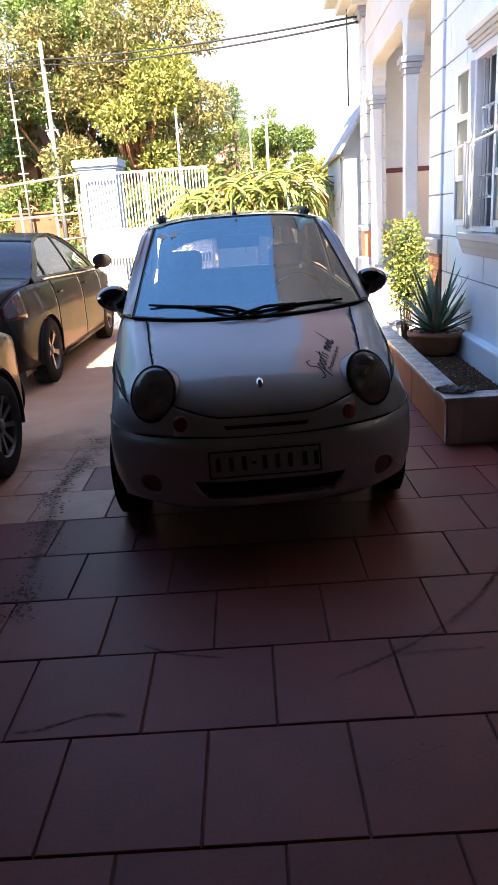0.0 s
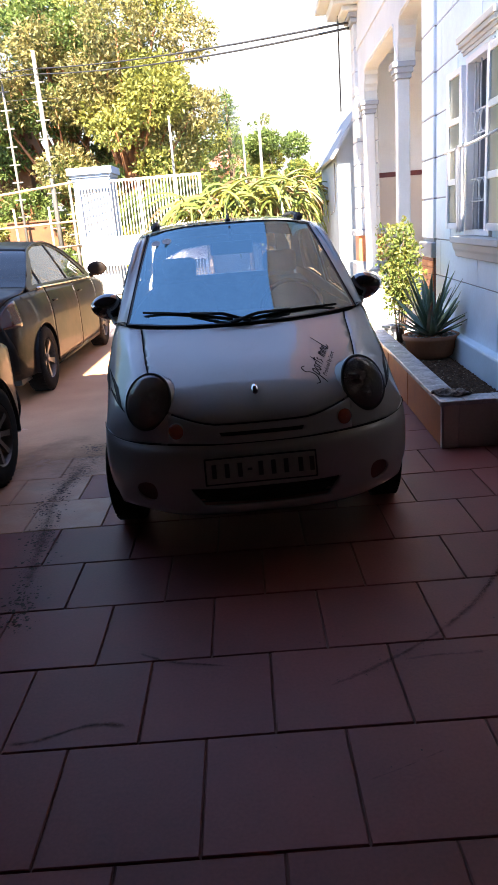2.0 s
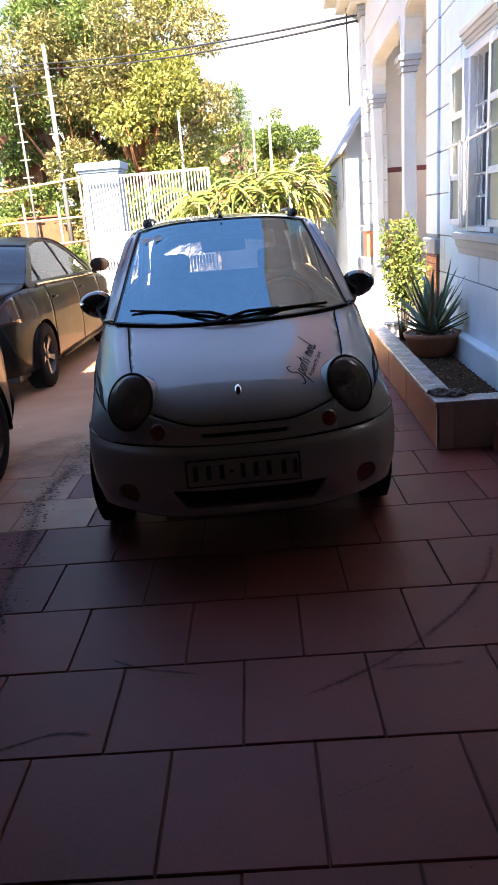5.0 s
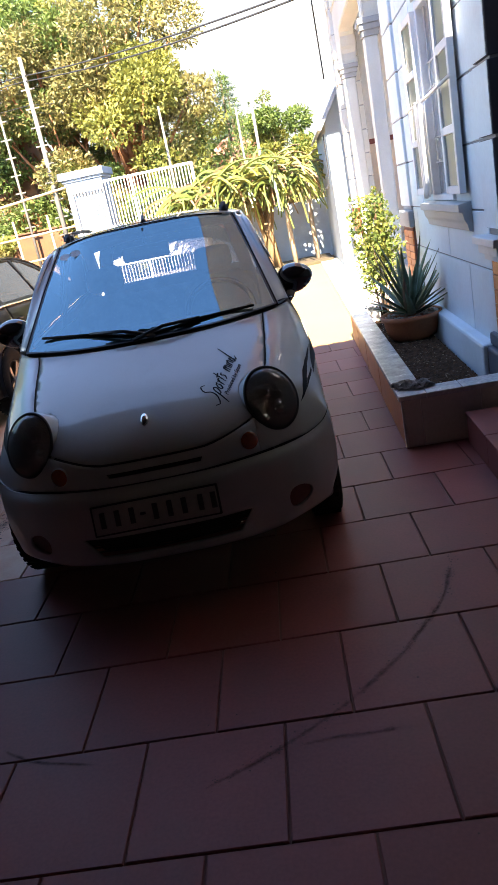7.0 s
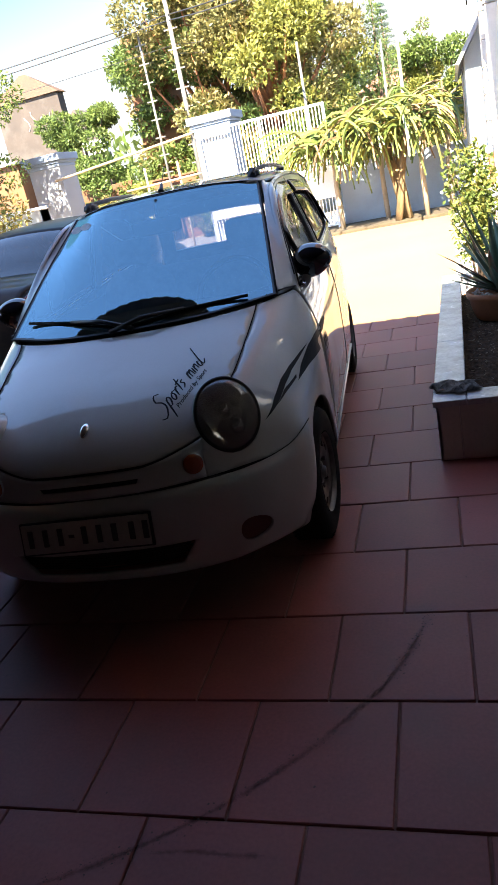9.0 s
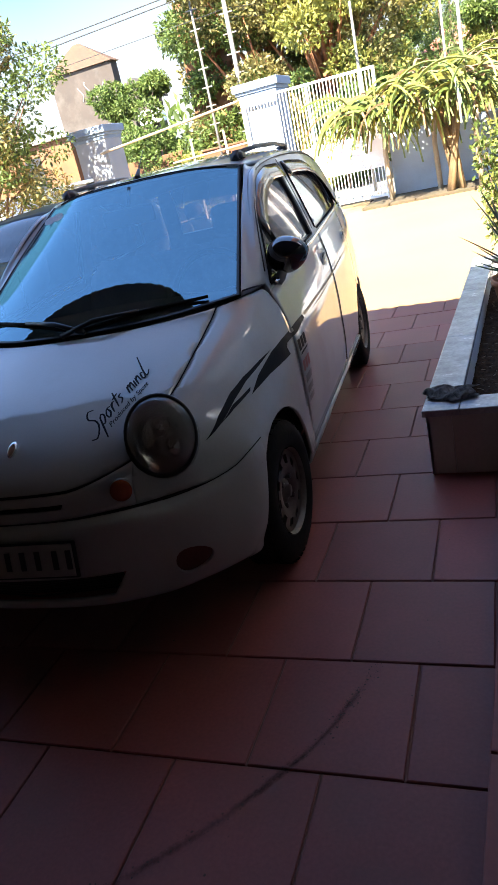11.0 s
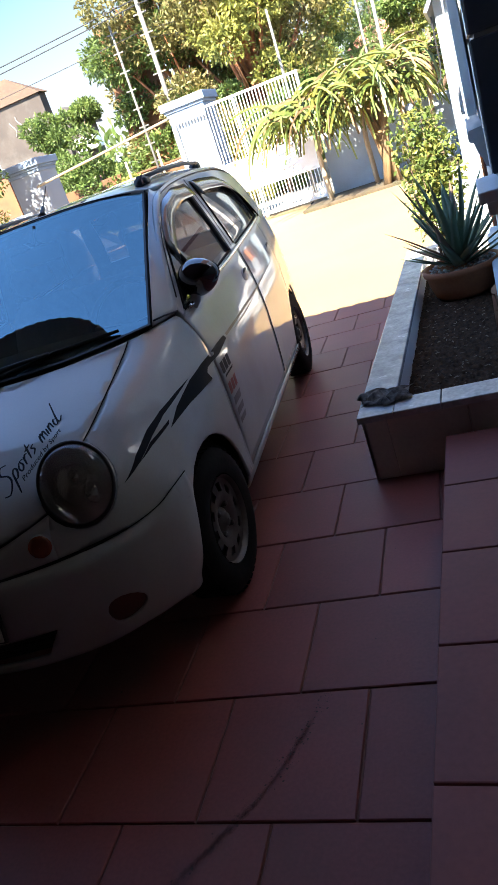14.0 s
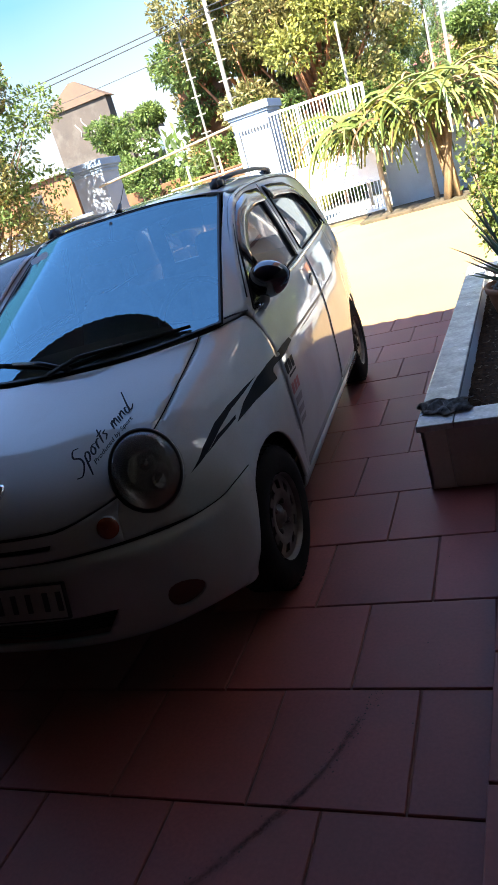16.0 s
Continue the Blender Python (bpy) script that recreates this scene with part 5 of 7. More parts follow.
def wheel(parent, x, y, r, w, style, steer=0.0):
    """A wheel at the car's side; its outer face looks to +x or, on the other side, to -x."""
    s = 1 if x > 0 else -1
    m = pose(x, y, r, 0, 0, steer) @ pose(0, 0, 0, 0, 90 * s, 0)
    hub = empty("wheel")
    hub.parent = parent
    hub.matrix_basis = m
    bm = bmesh.new()
    prof = [(0.58, -0.5), (0.78, -0.5), (0.93, -0.44), (0.985, -0.34), (1.0, -0.15), (1.0, 0.15), (0.985, 0.34), (0.93, 0.44), (0.80, 0.5), (0.62, 0.45), (0.595, 0.38)]
    lathe(bm, [(a * r, b * w) for a, b in prof], 48)
    tyre = part("tyre", bm, "rubber", hub)
    sharp(tyre, 40)
    bm = bmesh.new()
    for k in range(44):
        a = 2 * math.pi * k / 44
        for z in (-0.26, 0.26):
            box(bm, r * 0.985, r * 1.002, -0.011, 0.011, (z - 0.13) * w, (z + 0.13) * w, m=Matrix.Rotation(a + (0.07 if z > 0 else 0), 4, "Z"))
    tagged(part("tread", bm, "rubber", tyre), kind="stuff")
    rim = r * 0.60
    bm = bmesh.new()
    lathe(bm, [(rim, 0.46 * w), (rim * 0.955, 0.40 * w), (rim * 0.93, 0.24 * w), (rim * 0.93, -0.4 * w)], 40)
    rim_ob = part("rim", bm, "steel", hub, "dusty steel rim")
    sharp(rim_ob)
    if style == "steel":
        n, n2 = 10, 4
        bm = bmesh.new()
        ring = [(0.30, 0.24), (0.42, 0.33), (0.58, 0.36), (0.64, 0.36), (0.84, 0.32), (0.95, 0.34)]
        for k in range(n * n2):
            a0, a1 = 2 * math.pi * k / (n * n2), 2 * math.pi * (k + 1) / (n * n2)
            for i, ((ra, za), (rb, zb)) in enumerate(zip(ring, ring[1:])):
                if i == 3 and k % n2 in (1, 2):
                    continue
                q = [bm.verts.new((rim * rr * math.cos(a), rim * rr * math.sin(a), w * zz)) for rr, zz, a in ((ra, za, a0), (rb, zb, a0), (rb, zb, a1), (ra, za, a1))]
                bm.faces.new(q)
        bmesh.ops.remove_doubles(bm, verts=bm.verts[:], dist=1e-5)
        bmesh.ops.solidify(bm, geom=bm.faces[:], thickness=0.005)
        sharp(part("disc", bm, "steel", rim_ob))
        bm = bmesh.new()
        lathe(bm, [(rim * 0.30, 0.22 * w), (rim * 0.26, 0.29 * w), (rim * 0.16, 0.32 * w), (rim * 0.14, 0.39 * w), (0.001, 0.40 * w)], 24)
        part("hub_cap", bm, "steel", rim_ob, smooth=True)
        for k in range(4):
            bm = bmesh.new()
            a = math.pi / 4 + k * math.pi / 2
            lathe(bm, [(0.012, 0.20 * w), (0.011, 0.36 * w), (0.006, 0.38 * w), (0.0005, 0.38 * w)], 6, pose(rim * 0.36 * math.cos(a), rim * 0.36 * math.sin(a), 0))
            part("wheel_nut", bm, "steel", rim_ob)
    else:
        n = style
        for k in range(n):
            a = 2 * math.pi * k / n
            bm = bmesh.new()
            mm = Matrix.Rotation(a, 4, "Z")
            c = [Vector((rim * rr, rim * hw, w * zz)) for rr, hw, zz in ((0.18, 0.10, 0.30), (0.55, 0.075 if n > 6 else 0.11, 0.34), (0.95, 0.10 if n > 6 else 0.17, 0.40))]
            top = [bm.verts.new(mm @ p) for p in c] + [bm.verts.new(mm @ Vector((p.x, -p.y, p.z))) for p in reversed(c)]
            low = [bm.verts.new(v.co - Vector((0, 0, 0.022))) for v in top]
            for q in ((0, 1, 4, 5), (1, 2, 3, 4)):
                bm.faces.new([top[i] for i in q])
            for i in range(6):
                bm.faces.new((top[i], low[i], low[(i + 1) % 6], top[(i + 1) % 6]))
            bmesh.ops.recalc_face_normals(bm, faces=bm.faces[:])
            part("spoke", bm, "steel", rim_ob)
        bm = bmesh.new()
        lathe(bm, [(rim * 0.24, 0.24 * w), (rim * 0.22, 0.36 * w), (rim * 0.10, 0.38 * w), (0.001, 0.38 * w)], 24)
        part("hub_cap", bm, "steel", rim_ob, smooth=True)
    bm = bmesh.new()
    lathe(bm, [(rim * 0.9, -0.1 * w), (0.001, -0.1 * w)], 24)
    part("brake_disc", bm, "black", rim_ob)
    return hub


def arch_liner(parent, y, r, zc, x_in, x_out):
    n = 20
    for s in (1, -1):
        bm = bmesh.new()
        ring = [[bm.verts.new((s * x, y + r * math.cos(a), max(0.24, zc + r * math.sin(a)))) for x in (x_in, x_out)] for a in (math.pi * (-0.12 + 1.24 * k / n) for k in range(n + 1))]
        for a, b in zip(ring, ring[1:]):
            bm.faces.new((a[0], a[1], b[1], b[0]))
        bm.faces.new([q[0] for q in ring])
        part("arch_liner", bm, "black", parent)


# ---- the small silver hatchback ----
CAR = pose(-0.156, 2.828, 0, 0, 0, 5.2)
hatch = tagged(new("hatchback_car"), "small dusty pale silver hatchback with round headlights, parked on the tiles", "car")
hatch.matrix_basis = CAR
MID = (0, 1.0, 0.7)
ROOF_Y = [0.37, 0.55, 0.72, 0.86, 1.00, 1.30, 1.75, 2.15, 2.42, 2.62, 2.74]
ROOF_Z = [0.95, 1.115, 1.245, 1.325, 1.375, 1.405, 1.410, 1.385, 1.315, 1.18, 1.06]


ROOF_LINE = spline([(0, a, b) for a, b in zip(ROOF_Y, ROOF_Z)], 80)
ROOF_YD, ROOF_ZD = [p.y for p in ROOF_LINE], [p.z for p in ROOF_LINE]


def belt(y):
    return 0.935 + 0.055 * (y - 0.40)


def roof_edge(y):
    return float(np.interp(y, ROOF_YD, ROOF_ZD))


def side_x(y, z):
    zb = belt(y)
    x = 0.677 - 0.25 * (z - zb) - 0.14 * (z - zb) ** 2 if z > zb else 0.748 - (0.66 - 0.30 * min(1.0, max(0.0, y - 0.4) / 0.8)) * max(0.0, z - 0.62) ** 2 - 0.25 * max(0.0, 0.5 - z) ** 2
    if z <= zb:
        x = min(x, 0.677 + 0.25 * (zb - z) + 0.03)
    return x - 0.09 * max(0.0, y - 1.95) ** 2


def side_grid(y0, y1, lo, hi, ny, nz):
    return [[(side_x(y, z), y, z) for z in (lo(y) + (hi(y) - lo(y)) * j / nz for j in range(nz + 1))] for y in (y0 + (y1 - y0) * i / ny for i in range(ny + 1))]


NOSE = [  # sections of the bonnet and wings, from the bumper seam back to the scuttle; each from the middle outwards and down
    [(0, -0.622, 0.535), (0.2, -0.612, 0.537), (0.40, -0.555, 0.54), (0.55, -0.465, 0.538), (0.65, -0.37, 0.53), (0.70, -0.305, 0.52), (0.712, -0.27, 0.50)],
    [(0, -0.595, 0.63), (0.2, -0.587, 0.632), (0.40, -0.525, 0.635), (0.55, -0.425, 0.63), (0.645, -0.335, 0.61), (0.70, -0.275, 0.57), (0.716, -0.245, 0.50)],
    [(0, -0.50, 0.722), (0.2, -0.49, 0.722), (0.42, -0.435, 0.718), (0.56, -0.35, 0.70), (0.652, -0.27, 0.66), (0.704, -0.225, 0.585), (0.72, -0.20, 0.47)],
    [(0, -0.33, 0.802), (0.22, -0.32, 0.80), (0.478, -0.272, 0.784), (0.585, -0.21, 0.755), (0.668, -0.15, 0.70), (0.714, -0.11, 0.60), (0.728, -0.09, 0.40)],
    [(0, -0.13, 0.870), (0.24, -0.12, 0.868), (0.505, -0.07, 0.855), (0.605, -0.02, 0.83), (0.676, 0.03, 0.772), (0.728, 0.06, 0.63), (0.738, 0.07, 0.30)],
    [(0, 0.02, 0.922), (0.26, 0.04, 0.920), (0.520, 0.112, 0.914), (0.620, 0.17, 0.898), (0.680, 0.205, 0.845), (0.736, 0.215, 0.69), (0.744, 0.215, 0.27)],
    [(0, 0.06, 0.935), (0.27, 0.085, 0.936), (0.528, 0.178, 0.945), (0.628, 0.31, 0.950), (0.676, 0.380, 0.928), (0.736, 0.383, 0.74), (0.746, 0.383, 0.27)],
]
NU, NV = 72, 36
nose = patch([mirrored(r) for r in NOSE], NU, NV)
K = NU // 12
# bonnet: its front edge dips in the middle and lifts towards the lamps
hood_grid = []
for j in range(NV + 1):
    row = []
    for i in range(4 * K, 8 * K + 1):
        u = abs(i - 6 * K) / (2 * K)
        lift = 0.085 * max(0.0, (u - 0.5) / 0.5) ** 1.4
        v = max(j / NV, (0.150 + lift))
        f = v * NV
        a = min(int(f), NV - 1)
        row.append(nose[a][i].lerp(nose[a + 1][i], f - a))
    hood_grid.append(row)
inner = 0.004
hood_grid = [[p + Vector((-inner * (1 if p.x > 0 else -1) * (abs(i - 2 * K) == 2 * K), 0, 0)) for i, p in enumerate(r)] for r in hood_grid]
bm = sheet(hood_grid, MID)
bmesh.ops.dissolve_degenerate(bm, dist=1e-4, edges=bm.edges[:])
thick(part("bonnet", lamp_hole(bm), "paint", hatch), 0.014)
lip = []
for i in range(4 * K, 8 * K + 1):
    u = abs(i - 6 * K) / (2 * K)
    f = (0.150 + 0.085 * max(0.0, (u - 0.5) / 0.5) ** 1.4) * NV - 0.10
    a = int(f)
    lip.append(nose[a][i].lerp(nose[a + 1][i], f - a))
# dark shut lines along the bonnet's sides
for s in (1, -1):
    bm = bmesh.new()
    tube(bm, [nose[j][8 * K if s > 0 else 4 * K] + Vector((0, 0, 0.0005)) for j in range(15, NV + 1)], 0.0022, 6)
    part("shut_line", bm, "rubber", hatch)
# nose panel under the bonnet
face_grid = []
for j in range(9):
    row = []
    for i in range(4 * K, 8 * K + 1):
        u = abs(i - 6 * K) / (2 * K)
        f = (0.150 + 0.085 * max(0.0, (u - 0.5) / 0.5) ** 1.4 - 0.016) * NV * j / 8
        a = int(f)
        row.append(nose[a][i].lerp(nose[a + 1][i], f - a))
    face_grid.append(row)
bm = sheet(face_grid, MID)
slot = take(bm, cut(bm, outline_planes([(-0.185, 0.583), (-0.175, 0.566), (0.175, 0.566), (0.185, 0.583)], "y")), 0.03)
thick(part("nose_panel", lamp_hole(bm), "paint", hatch), 0.014)
part("nose_slot", slot, "black", hatch, "dark slot between the lamps")
# dark backing that shows in the panel gaps
backing = sheet(nose[::2], MID)
backing.normal_update()
for v in backing.verts:
    v.co -= v.normal * 0.024
bmesh.ops.delete(backing, geom=[f for f in backing.faces if abs(f.calc_center_median().x) > 0.62 or f.calc_center_median().y > 0.1], context="FACES")
part("front_backing", lamp_hole(backing, r=0.12), "black", hatch)
for s in (1, -1):
    g = [[Vector((abs(p.x), p.y, p.z)) for p in r[8 * K:]] for r in nose]
    bm = lamp_hole(sheet(g, MID), (1,))
    bmesh.ops.delete(bm, geom=cut(bm, outline_planes(round_outline(0.0, 0.272, 0.305, 0.305), "x")), context="FACES")
    if s < 0:
        flipped(bm)
    thick(part("wing", bm, "paint", hatch), 0.012)

BUMPER = [
    [(0, -0.624, 0.531), (0.22, -0.614, 0.532), (0.42, -0.553, 0.533), (0.56, -0.462, 0.533), (0.652, -0.370, 0.545), (0.694, -0.300, 0.566), (0.711, -0.200, 0.570)],
    [(0, -0.648, 0.50), (0.22, -0.638, 0.50), (0.43, -0.578, 0.50), (0.57, -0.485, 0.498), (0.657, -0.390, 0.50), (0.702, -0.312, 0.505), (0.720, -0.212, 0.51)],
    [(0, -0.652, 0.40), (0.22, -0.642, 0.40), (0.43, -0.585, 0.40), (0.575, -0.490, 0.40), (0.657, -0.397, 0.40), (0.700, -0.328, 0.40), (0.718, -0.262, 0.40)],
    [(0, -0.650, 0.31), (0.22, -0.640, 0.31), (0.43, -0.58, 0.31), (0.57, -0.490, 0.31), (0.652, -0.397, 0.31), (0.690, -0.335, 0.31), (0.704, -0.290, 0.31)],
    [(0, -0.640, 0.235), (0.22, -0.628, 0.235), (0.42, -0.568, 0.235), (0.55, -0.480, 0.237), (0.645, -0.390, 0.24), (0.668, -0.337, 0.245), (0.68, -0.298, 0.25)],
    [(0, -0.58, 0.195), (0.22, -0.57, 0.195), (0.40, -0.52, 0.195), (0.52, -0.445, 0.20), (0.61, -0.370, 0.205), (0.66, -0.325, 0.21), (0.67, -0.295, 0.215)],
]
bg = patch([mirrored(r) for r in BUMPER], 72, 30)
bm = sheet(bg, MID)
intake = take(bm, cut(bm, outline_planes([(-0.335, 0.345), (-0.272, 0.262), (0.272, 0.262), (0.335, 0.345)], "y")), 0.045)
for s in (1, -1):
    hole = [(s * (0.520 + 0.050 * math.cos(a) + 0.006 * math.cos(2 * a)), 0.322 + 0.045 * math.sin(a)) for a in (s * 2 * math.pi * q / 18 for q in range(18))]
    fogs = take(bm, cut(bm, outline_planes(hole, "y")), 0.012)
    part("fog_lamp", fogs, "fog", hatch, "dull reddish fog lamp", smooth=True)
thick(part("front_bumper", bm, "paint", hatch, "pale bumper dusty along its lip"), 0.014)
part("intake", intake, "black", hatch, "black lower air intake")
# seam between bumper and wing
for s in (1, -1):
    bm = bmesh.new()
    tube(bm, [p + Vector((s * 0.002, -0.001, 0.002)) for p in bg[0] if s * p.x > 0.47], 0.0018, 5)
    part("bumper_seam", bm, "rubber", hatch)
bm = bmesh.new()
for k in range(4):
    z = 0.272 + k * 0.02
    tube(bm, [(-0.31, -0.585, z), (0, -0.63, z), (0.31, -0.585, z)], 0.004, 5)
part("intake_grille", bm, "black", hatch)

# number plate, its characters only as plain bars
plate = part("number_plate", boxes((-0.24, 0.24, -0.006, 0.006, -0.058, 0.058), bevel=0.004), "black", hatch, "white number plate in a black frame")
plate.matrix_basis = pose(-0.02, -0.672, 0.432, -14, 0, 0)
part("plate_face", boxes((-0.232, 0.232, -0.010, -0.005, -0.051, 0.051), bevel=0.003), "plate", plate)
for x in (-0.21, -0.155, -0.10, -0.012, 0.042, 0.096, 0.158, 0.206):
    part("plate_mark", boxes((x + 0.001, x + 0.021, -0.0122, -0.009, -0.029, 0.031), bevel=0.002), "plate_ink", plate)
part("plate_dash", boxes((-0.058, -0.038, -0.0125, -0.009, -0.004, 0.006)), "plate_ink", plate)

# headlamps
for s in (1, -1):
    lamp = new("headlight")
    lamp.parent = hatch
    n = Vector((s * 0.36, -0.80, 0.42)).normalized()
    lamp.matrix_basis = Matrix.Translation((s * 0.482, -0.436, 0.708)) @ n.to_track_quat("Z", "Y").to_matrix().to_4x4() @ Matrix.Diagonal((1, 1.16, 1, 1))
    bm = bmesh.new()
    lathe(bm, [(0.1135, -0.10), (0.1135, -0.012), (0.112, -0.004)], 40)
    part("lamp_cup", bm, "paint", lamp, smooth=True)
    bm = bmesh.new()
    lathe(bm, [(0.1118, -0.02), (0.1125, -0.003), (0.110, 0.003), (0.105, 0.003), (0.101, -0.004)], 40)
    part("surround", bm, "black", lamp, smooth=True)
    bm = bmesh.new()
    lathe(bm, [(0.103, 0.002), (0.088, -0.018), (0.06, -0.04), (0.03, -0.05), (0.0005, -0.052)], 32)
    part("reflector", bm, "reflector", lamp, smooth=True)
    bm = bmesh.new()
    lathe(bm, [(0.018, -0.05), (0.02, -0.028), (0.012, -0.015), (0.0005, -0.012)], 16, pose(0.0, 0.02, 0))
    lathe(bm, [(0.028, -0.05), (0.030, -0.035), (0.02, -0.02), (0.0005, -0.015)], 16, pose(0.03, -0.035, 0))
    part("bulb_cover", bm, "chrome", lamp, smooth=True)
    bm = bmesh.new()
    lathe(bm, [(0.105, -0.004), (0.098, 0.010), (0.082, 0.024), (0.055, 0.036), (0.028, 0.042), (0.0005, 0.044)], 32)
    part("lens", bm, "lens", lamp, "hazy grey headlight lens", smooth=True)
    ind = new("indicator")
    ind.parent = hatch
    n = Vector((s * 0.33, -0.92, 0.12)).normalized()
    ind.matrix_basis = Matrix.Translation((s * 0.365, -0.556, 0.592)) @ n.to_track_quat("Z", "Y").to_matrix().to_4x4()
    bm = bmesh.new()
    lathe(bm, [(0.030, -0.02), (0.037, -0.002), (0.036, 0.005), (0.032, 0.006)], 24)
    part("bezel", bm, "paint", ind, smooth=True)
    bm = bmesh.new()
    lathe(bm, [(0.0345, 0.002), (0.033, 0.009), (0.022, 0.014), (0.0005, 0.016)], 24)
    part("amber_lens", bm, "amber", ind, "amber indicator lens", smooth=True)

# badge
bm = bmesh.new()
bmesh.ops.create_uvsphere(bm, u_segments=20, v_segments=10, radius=1.0, matrix=pose(-0.01, -0.492, 0.733, 32) @ Matrix.Diagonal((0.016, 0.032, 0.012, 1)))
part("badge", bm, "chrome", hatch, "small oval chrome badge", smooth=True)

# windscreen with its black edge
SCREEN = [
    [(0, 0.075, 0.945), (0.33, 0.115, 0.948), (0.605, 0.245, 0.962)],
    [(0, 0.50, 1.215), (0.30, 0.53, 1.208), (0.548, 0.635, 1.188)],
    [(0, 0.915, 1.432), (0.27, 0.935, 1.426), (0.488, 1.03, 1.396)],
]
sg = patch([mirrored(r) for r in SCREEN], 40, 30)
glass_ob = part("windscreen", sheet(sg, MID), "screen", hatch, "clear windscreen with sky blue put into its reflections", smooth=True)
edge = [sg[0][i] for i in range(41)] + [sg[j][40] for j in range(1, 31)] + [sg[30][i] for i in range(39, -1, -1)] + [sg[j][0] for j in range(29, -1, -1)]
bm = bmesh.new()
cen = Vector((0, 0.5, 1.2))
ring = [(p + Vector((0, 0, 0.003)), p.lerp(cen, 0.022) + Vector((0, 0, 0.003))) for p in edge]
vs = [(bm.verts.new(a), bm.verts.new(b)) for a, b in ring]
for a, b in zip(vs, vs[1:]):
    bm.faces.new((a[0], b[0], b[1], a[1]))
part("screen_edge", bm, "black", glass_ob)
bm = bmesh.new()
tube(bm, edge, 0.005, 6)
part("screen_seal", bm, "rubber", glass_ob, smooth=True)
# black scuttle between bonnet and glass
cow = [[(x, float(np.interp(abs(x), [0, 0.27, 0.575], [0.065, 0.09, 0.205])) + 0.05 * k, 0.910 + 0.012 * k) for x in np.linspace(-0.54, 0.54, 25)] for k in (0, 1)]
part("scuttle", sheet(cow, (0, 0.1, 0.0)), "black", hatch, "black plastic scuttle panel")
for k in range(14):
    x = -0.45 + k * 0.064
    y = float(np.interp(abs(x), [0, 0.27, 0.575], [0.065, 0.09, 0.205])) + 0.02
    part("scuttle_vent", boxes((x, x + 0.035, y, y + 0.012, 0.913, 0.922)), "rubber", hatch)
# wipers
def on_screen(x, v):
    f = v * 30
    a = min(int(f), 29)
    row = sg[a]
    i = min(range(41), key=lambda q: abs(row[q].x - x))
    return row[i].lerp(sg[a + 1][i], f - a)


for px, pv, tx, tv in ((0.02, 0.0, -0.52, 0.10), (-0.06, 0.0, 0.50, 0.035)):
    w = new("wiper")
    w.parent = hatch
    a, b = on_screen(px, pv), on_screen(tx, tv)
    up = Vector((0, -0.55, 0.83))
    bm = bmesh.new()
    tube(bm, [a + up * 0.01, a.lerp(b, 0.25) + up * 0.045, a.lerp(b, 0.55) + up * 0.035], [0.011, 0.009, 0.007], 6)
    part("wiper_arm", bm, "black", w, smooth=True)
    bm = bmesh.new()
    c = a.lerp(b, 0.16)
    tube(bm, [c + up * 0.016, c.lerp(b, 0.5) + up * 0.024, b + up * 0.014], [0.006, 0.010, 0.006], 6)
    part("wiper_blade", bm, "rubber", w, smooth=True)

# roof
rows = []
for y, dz in ((0.0, 0), (1.25, 0.052), (1.7, 0.056), (2.1, 0.05), (2.40, 0.04)):
    if y == 0:
        rows.append([(0, 0.925, 1.437), (0.25, 0.945, 1.430), (0.44, 1.0, 1.412), (0.505, 1.035, 1.398)])
    else:
        e = roof_edge(y) + 0.002
        xe = side_x(y, e)
        rows.append([(0, y, e + dz), (0.28, y, e + dz * 0.88), (0.46, y, e + dz * 0.45), (xe, y, e)])
thick(part("roof", sheet(patch([mirrored(r) for r in rows], 48, 30), (0, 1.5, 0.5)), "paint", hatch), 0.02)
# tailgate and rear glass
TAIL = [
    [(0, 2.41, 1.455), (0.28, 2.405, 1.44), (0.50, 2.40, 1.36)],
    [(0, 2.60, 1.25), (0.33, 2.585, 1.245), (0.565, 2.54, 1.22)],
    [(0, 2.74, 1.03), (0.36, 2.72, 1.03), (0.60, 2.66, 1.03)],
    [(0, 2.80, 0.80), (0.38, 2.785, 0.80), (0.645, 2.72, 0.80)],
    [(0, 2.83, 0.50), (0.40, 2.81, 0.50), (0.655, 2.74, 0.50)],
    [(0, 2.80, 0.25), (0.40, 2.78, 0.25), (0.640, 2.71, 0.25)],
]
bm = sheet(patch([mirrored(r) for r in TAIL], 36, 36), MID)
rg = take(bm, cut(bm, outline_planes([(-0.50, 1.03), (0.50, 1.03), (0.43, 1.37), (-0.43, 1.37)], "y")), 0.006)
thick(part("tailgate", bm, "paint", hatch), 0.014)
part("rear_window", rg, "rear_glass", hatch, smooth=True)
part("rear_pillar", boxes((-0.02, 0.02, 2.79, 2.81, 0.86, 0.92)), "chrome", hatch)

